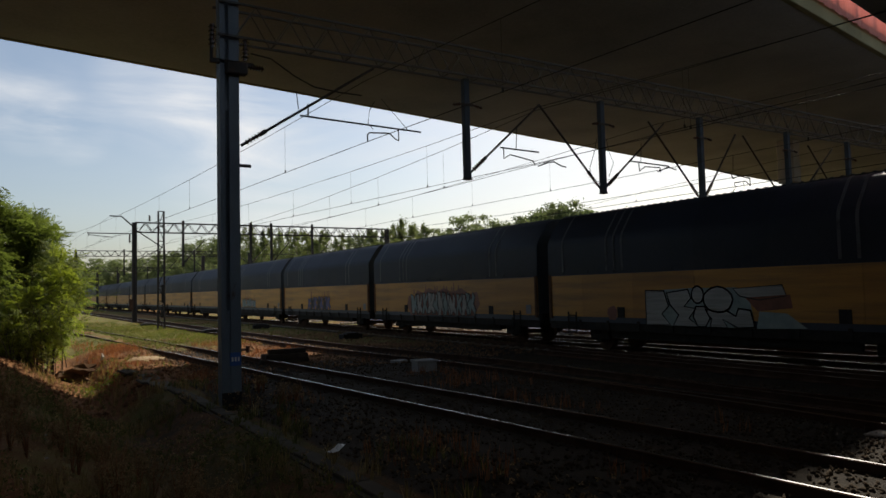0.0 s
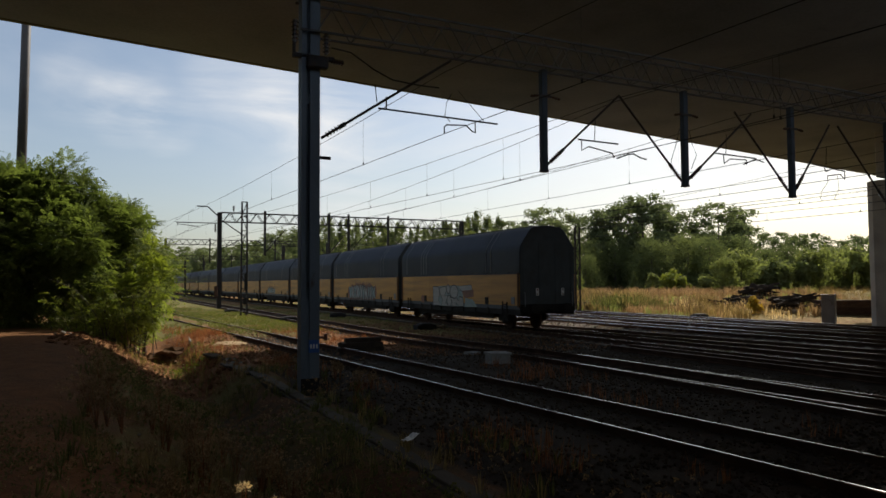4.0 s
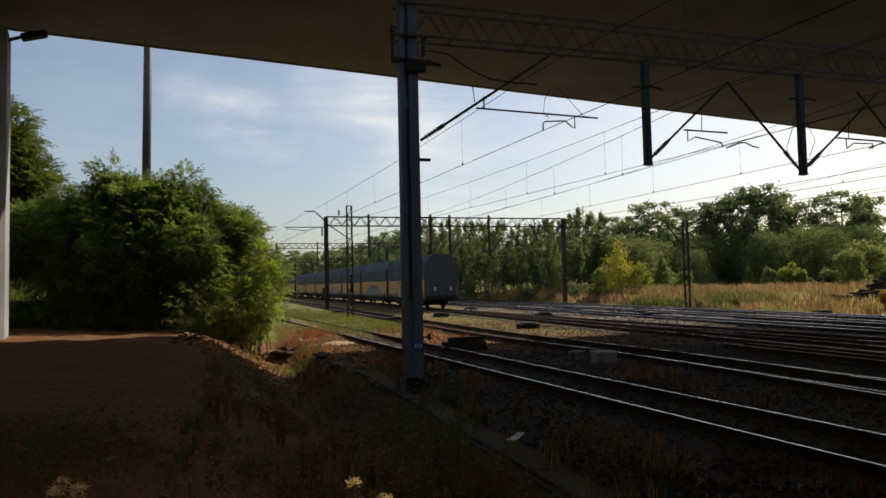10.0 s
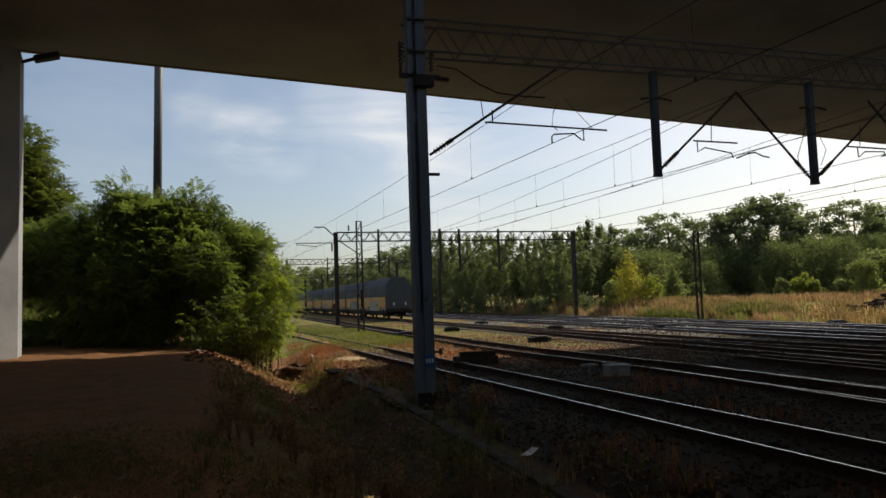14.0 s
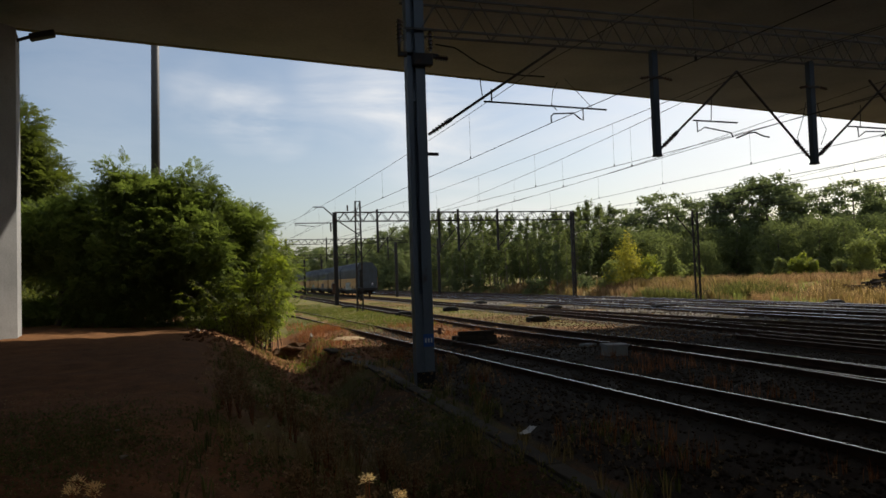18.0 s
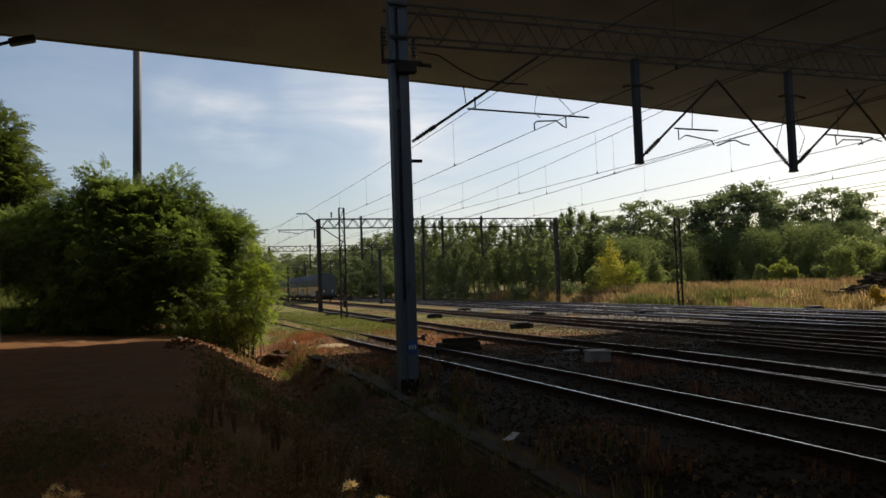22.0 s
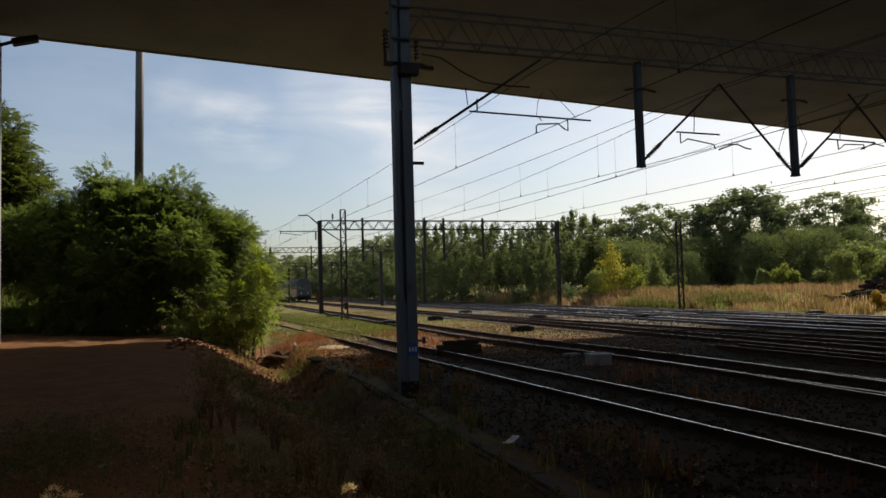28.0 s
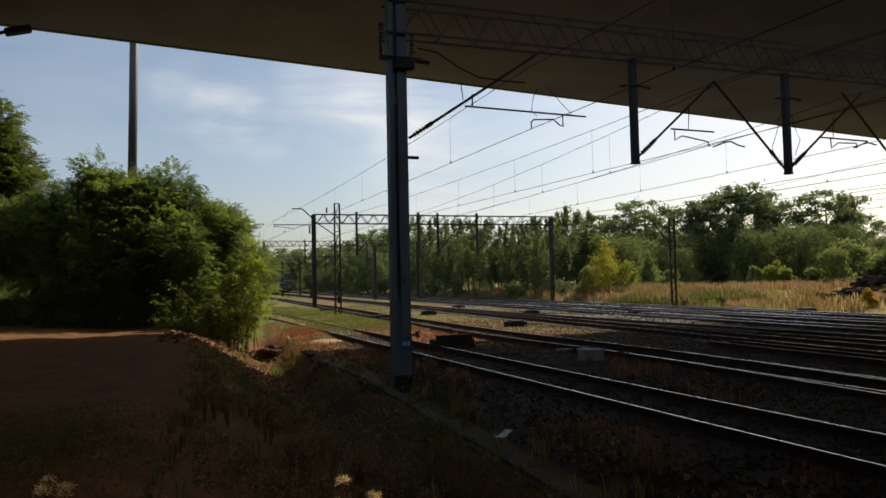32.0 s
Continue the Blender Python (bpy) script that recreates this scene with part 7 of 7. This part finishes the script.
clods = thing("earth_heap", (2.5, 29.6, height(2.5, 29.6) - 0.05), "heap of dark earth clods in the ditch", "earth heap", turn=-20)
rnd8 = random.Random(8)
for i in range(22):
    bm = bmesh.new()
    f = i / 22
    s = rnd8.uniform(0.4, 0.85) * (1 - 0.25 * f)
    shard(bm, (rnd8.gauss(0, 0.45) * (1 - 0.6 * f), rnd8.gauss(0, 0.35) * (1 - 0.5 * f), s * 0.18 + 0.5 * f), (s * 1.6, s, s * 0.5), rnd8)
    part("clod", bm, M_DARK_EARTH, clods)
sand = thing("sand_patch", (4.75, 29.6, -0.25), "flat patch of pale sand on the ballast", "sand", turn=-25)
bm = bmesh.new()
bmesh.ops.create_uvsphere(bm, u_segments=28, v_segments=10, radius=1)
for v in bm.verts:
    k = 1 + 0.25 * noise.noise((v.co.x * 2, v.co.y * 2, 4))
    v.co = Vector((v.co.x * 0.75 * k, v.co.y * 1.0 * k, v.co.z * 0.14 + 0.03 * noise.noise((v.co.x * 4, v.co.y * 4, 1))))
part("sand", bm, M_SAND, sand, smooth=True)
litter = thing("plastic_litter", (3.95, 9.2, -0.02), "crumpled pale plastic litter on the trough", "litter", turn=30)
bm = bmesh.new()
bmesh.ops.create_grid(bm, x_segments=6, y_segments=4, size=0.5)
for v in bm.verts:
    v.co = Vector((v.co.x * 0.3, v.co.y * 0.12, 0.05 + 0.05 * noise.noise((v.co.x * 6, v.co.y * 6, 2)) + 0.12 * max(0, v.co.x)))
bmesh.ops.solidify(bm, geom=bm.faces[:], thickness=0.004)
part("film", bm, M_PLASTIC, litter)
for i, (x, y, k) in enumerate(((-1.0, 25.6, 0.13), (-1.25, 25.75, 0.09), (-0.8, 25.45, 0.08), (0.42, 12.3, 0.06), (0.52, 10.6, 0.05), (0.2, 8.9, 0.05), (-0.95, 7.2, 0.06), (-1.2, 8.7, 0.05), (0.62, 12.6, 0.05), (-0.5, 9.6, 0.04))):
    pale = thing("pale_stone", (x, y, height(x, y)), "small pale stone on the edge of the path", "stone")
    bm = bmesh.new()
    shard(bm, (0, 0, k * 0.3), (k * 1.6, k, k * 0.8), random.Random(70 + i))
    part("block", bm, M_CONCRETE, pale)
white_stone = thing("pale_stone", (3.35, 30.6, -0.25), "upright pale broken stone on the earth heap", "stone")
bm = bmesh.new()
shard(bm, (0, 0, 0.16), (0.2, 0.16, 0.36), random.Random(3))
part("block", bm, M_CONCRETE, white_stone)


def point_box(x, y, label, seed):
    q = thing("point_machine", (x, y, -0.2), label, "point machine", "boxes between the tracks", turn=seed * 7 % 20 - 10)
    bm = bmesh.new()
    box(bm, (0, 0, 0.14), (1.1, 0.55, 0.26), bevel=0.03)
    part("housing", bm, M_BLACK, q)
    bm = bmesh.new()
    box(bm, (0, 0, 0.3), (0.7, 0.5, 0.08), bevel=0.02)
    part("lid", bm, M_STEEL_DARK, q)
    bm = bmesh.new()
    tube(bm, (0.5, 0.1, 0.1), (1.4, 0.1, 0.08), 0.03)
    part("rod", bm, M_STEEL_DARK, q)


for i, (x, y) in enumerate(((15.4, 48.9), (21.0, 58.0), (15.2, 33.4), (21.2, 44.0), (34.9, 33.9), (9.9, 60.5), (5.2, 62.0), (26.3, 39), (11.0, 45.0))):
    point_box(x, y, "low dark point machine box beside a rail", i)

cabinet = thing("equipment_cabinet", (45.6, 32.5, -0.8), "upright grey metal equipment cabinet at the meadow edge", "cabinet", turn=30)
bm = bmesh.new()
box(bm, (0, 0, 1.0), (1.2, 0.8, 2.0), bevel=0.02)
part("body", bm, M_GREY_BOX, cabinet)
bm = bmesh.new()
box(bm, (0, 0, 2.03), (1.3, 0.9, 0.07), bevel=0.02)
part("roof", bm, M_GREY_BOX, cabinet)
for s in (-1, 1):
    bm = bmesh.new()
    box(bm, (s * 0.29, -0.41, 1.02), (0.54, 0.02, 1.8), bevel=0.006)
    part("door", bm, M_GREY_BOX, cabinet)

# heap of scrap sleepers and rails
rnd9 = random.Random(19)


def build_scrap(at, n, spread, length, lift, label, turn):
    p = thing("scrap_heap", at, label, "scrap heap", "heaps of old timber", turn=turn)
    for i in range(n):
        bm = bmesh.new()
        f = i / n
        box(bm, (rnd9.uniform(-spread, spread) * (1 - 0.5 * f), rnd9.uniform(-1.1, 1.1) * (1 - 0.5 * f), 0.12 + lift * f + rnd9.uniform(0, 0.15)),
            (rnd9.uniform(0.6, 1.0) * length, rnd9.uniform(0.16, 0.26), rnd9.uniform(0.13, 0.18)),
            Matrix.Rotation(radians(rnd9.uniform(-35, 35)), 4, "Z") @ Matrix.Rotation(radians(rnd9.uniform(-14, 14)), 4, "Y"), bevel=0.015)
        part("timber", bm, M_WOOD_DARK, p)


for (x, y), n, spread, length, lift, label, turn in (
        ((54.2, 45.3), 40, 0.9, 2.9, 1.15, "tall heap of dark broken sleepers thrown together", -28),
        ((47.4, 42.3), 22, 1.5, 2.7, 0.35, "low row of dark old sleepers in the dry grass", -32),
        ((49.0, 42.6), 20, 0.9, 2.7, 0.75, "sloping heap of dark old sleepers in the dry grass", -28),
        ((50.6, 39.9), 46, 1.0, 1.9, 1.0, "spread heap of broken sleepers and pale splinters", -30),
        ((53.6, 40.3), 16, 0.7, 2.4, 0.95, "stack of dark old sleepers behind the cabinet", -36),
        ((44.8, 44.2), 8, 0.9, 1.6, 0.1, "low row of dark old sleepers in the grass", -40),
        ((38.3, 50.2), 12, 1.4, 2.0, 0.4, "low dark timbers in the grass", -35)):
    build_scrap((x, y, height(x, y) - 0.06), n, spread, length, lift, label, turn)
# pale splinters lie on the spread heap
for i in range(16):
    splinter = thing("splinter", (50.0 + rnd9.uniform(-1.3, 1.3), 39.0 + rnd9.uniform(-0.7, 0.7), 0), "pale splintered piece of old sleeper", "timber", "splinters of old sleepers", turn=rnd9.uniform(-80, 20))
    splinter.location.z = height(splinter.location.x, splinter.location.y) + 0.02
    bm = bmesh.new()
    box(bm, (0, 0, 0.16), (rnd9.uniform(0.5, 1.1), 0.13, 0.09), Matrix.Rotation(radians(rnd9.uniform(-28, 28)), 4, "Y"), bevel=0.015)
    part("plank", bm, M_PALE_WOOD, splinter)
beams = thing("beam_stack", (54.2, 36.9, height(54.2, 36.9) - 0.03), "stack of rusty brown beams beside the pier", "beam stack", turn=-20)
for i in range(12):
    bm = bmesh.new()
    box(bm, (rnd9.uniform(-0.15, 0.15), (i % 3) * 0.45, 0.16 + (i // 3) * 0.3), (4.6, 0.34, 0.28), bevel=0.02)
    part("beam", bm, M_BEAM, beams)

# ---- shrubs of the meadow ----
def build_shrub(x, y, h, w, mat, label, seed, cone=False, leaf=0.19, count=4000):
    rnd = random.Random(seed)
    z = height(x, y)
    if cone:
        lobes = [((rnd.uniform(-0.35, 0.35) * w * (1 - t), rnd.uniform(-0.35, 0.35) * w * (1 - t), h * (0.16 + 0.76 * t)), (w * (0.7 - 0.55 * t), w * (0.7 - 0.55 * t), h * 0.13)) for t in (0, 0.1, 0.2, 0.3, 0.4, 0.5, 0.6, 0.7, 0.8, 1.0)]
    else:
        lobes = []
        for _ in range(26):
            t, a = rnd.random(), rnd.uniform(0, 6.28)
            off = w * rnd.uniform(0.2, 1.0) * (1.05 - 0.6 * t * t)
            k = w * rnd.uniform(0.12, 0.32)
            lobes.append(((math.cos(a) * off, math.sin(a) * off, h * (0.08 + 0.82 * t)), (k, k, k * rnd.uniform(0.7, 1.5))))
    rng = np.random.default_rng(seed)
    p = thing("meadow_shrub", (x, y, z), label, "shrub", "shrubs in the meadow")
    bm = bmesh.new()
    limbs(bm, rnd, (0, 0, -0.2), (0.1, 0, h * 0.85), 0.012 * h, w * 0.6, 8, 1)
    part("stem", bm, M_BARK, p)
    pts, out = spray_points(rng, lobes, count, 0.1, 0.35)
    n, u, v = frames(rng, out + np.array([0, 0, 0.3]), 0.45)
    leaf_cloud("foliage", pts, (u, v, n), leaf * (0.7 + 0.6 * rng.random(count)), LEAF1, mat, p)


def by_way(az, d):
    return d * math.sin(radians(az)), d * math.cos(radians(az))


for i, (az, d, h, w, mat, cone, label) in enumerate((
        (31.7, 79, 5.9, 2.6, M_YELLOW_LEAF, True, "young tree with bright yellowing leaves"),
        (33.2, 79, 3.2, 1.9, M_LIME_LEAF, False, "yellow-green shrub in the dry grass"),
        (30.6, 80, 2.8, 1.6, M_HEDGE_LEAF, False, "olive-green shrub in the dry grass"),
        (34.9, 82, 4.4, 1.6, M_HEDGE_LEAF, True, "slim olive-green young tree"),
        (36.6, 84, 2.8, 1.2, M_HEDGE_LEAF, False, "small olive-green young tree"),
        (41.1, 92, 2.6, 0.8, M_HEDGE_LEAF, True, "small pale green sapling in the dry grass"),
        (43.9, 88, 3.1, 1.3, M_LIME_LEAF, False, "bright yellow-green shrub in the meadow"),
        (42.6, 89, 2.5, 1.0, M_HEDGE_LEAF, False, "light green shrub in the meadow"),
        (44.7, 88, 1.9, 0.8, M_LIME_LEAF, False, "small yellow-green shrub in the meadow"),
        (46.3, 86, 1.9, 1.1, M_HEDGE_LEAF, False, "light yellow-green shrub in the meadow"),
        (47.6, 87, 4.3, 2.0, M_HEDGE_LEAF, False, "light green young tree before the wood"),
        (49.7, 62, 1.6, 0.5, M_FLOWER_YELLOW, False, "yellow flowering weed beside the scrap"))):
    x, y = by_way(az, d)
    build_shrub(x, y, h, w, mat, label, 300 + i, cone)

# the hedge of light green shrubs before the wood
rnd_h = random.Random(44)
for i in range(19):
    az = 48.8 + i * 1.2
    d = 92 + rnd_h.uniform(-3, 6)
    h = rnd_h.uniform(3.4, 5.6)
    x, y = by_way(az, d)
    build_shrub(x, y, h, h * 0.6, M_HEDGE_LEAF, "broad light green shrub before the wood", 400 + i, False, 0.3, 4200)

# stones and clods along the sunlit edge of the ditch
rnd_c = random.Random(51)
bank = thing("earth_clods", (0, 0, 0), "small orange earth clods and stones along the ditch", "earth clods", kind="stuff")
bm = bmesh.new()
for i in range(1500):
    x, y = rnd_c.uniform(-1.2, 6.5), rnd_c.uniform(20.5, 31)
    s = rnd_c.uniform(0.03, 0.12) * (1.7 if rnd_c.random() < 0.1 else 1)
    z = height(x, y)
    octa = [bm.verts.new((x + dx * s * rnd_c.uniform(0.4, 0.8), y + dy * s * rnd_c.uniform(0.4, 0.7), z + 0.2 * s + dz * s * rnd_c.uniform(0.3, 0.55)))
            for dx, dy, dz in ((1, 0.2, 0.1), (-1, -0.2, 0.1), (0.2, 1, 0), (-0.2, -1, 0), (0.1, 0.1, 1), (0, 0, -1))]
    for t in ((0, 2, 4), (2, 1, 4), (1, 3, 4), (3, 0, 4), (2, 0, 5), (1, 2, 5), (3, 1, 5), (0, 3, 5)):
        bm.faces.new([octa[j] for j in t])
part("clods", bm, M_RUBBLE, bank)["kind"] = "stuff"


motions()
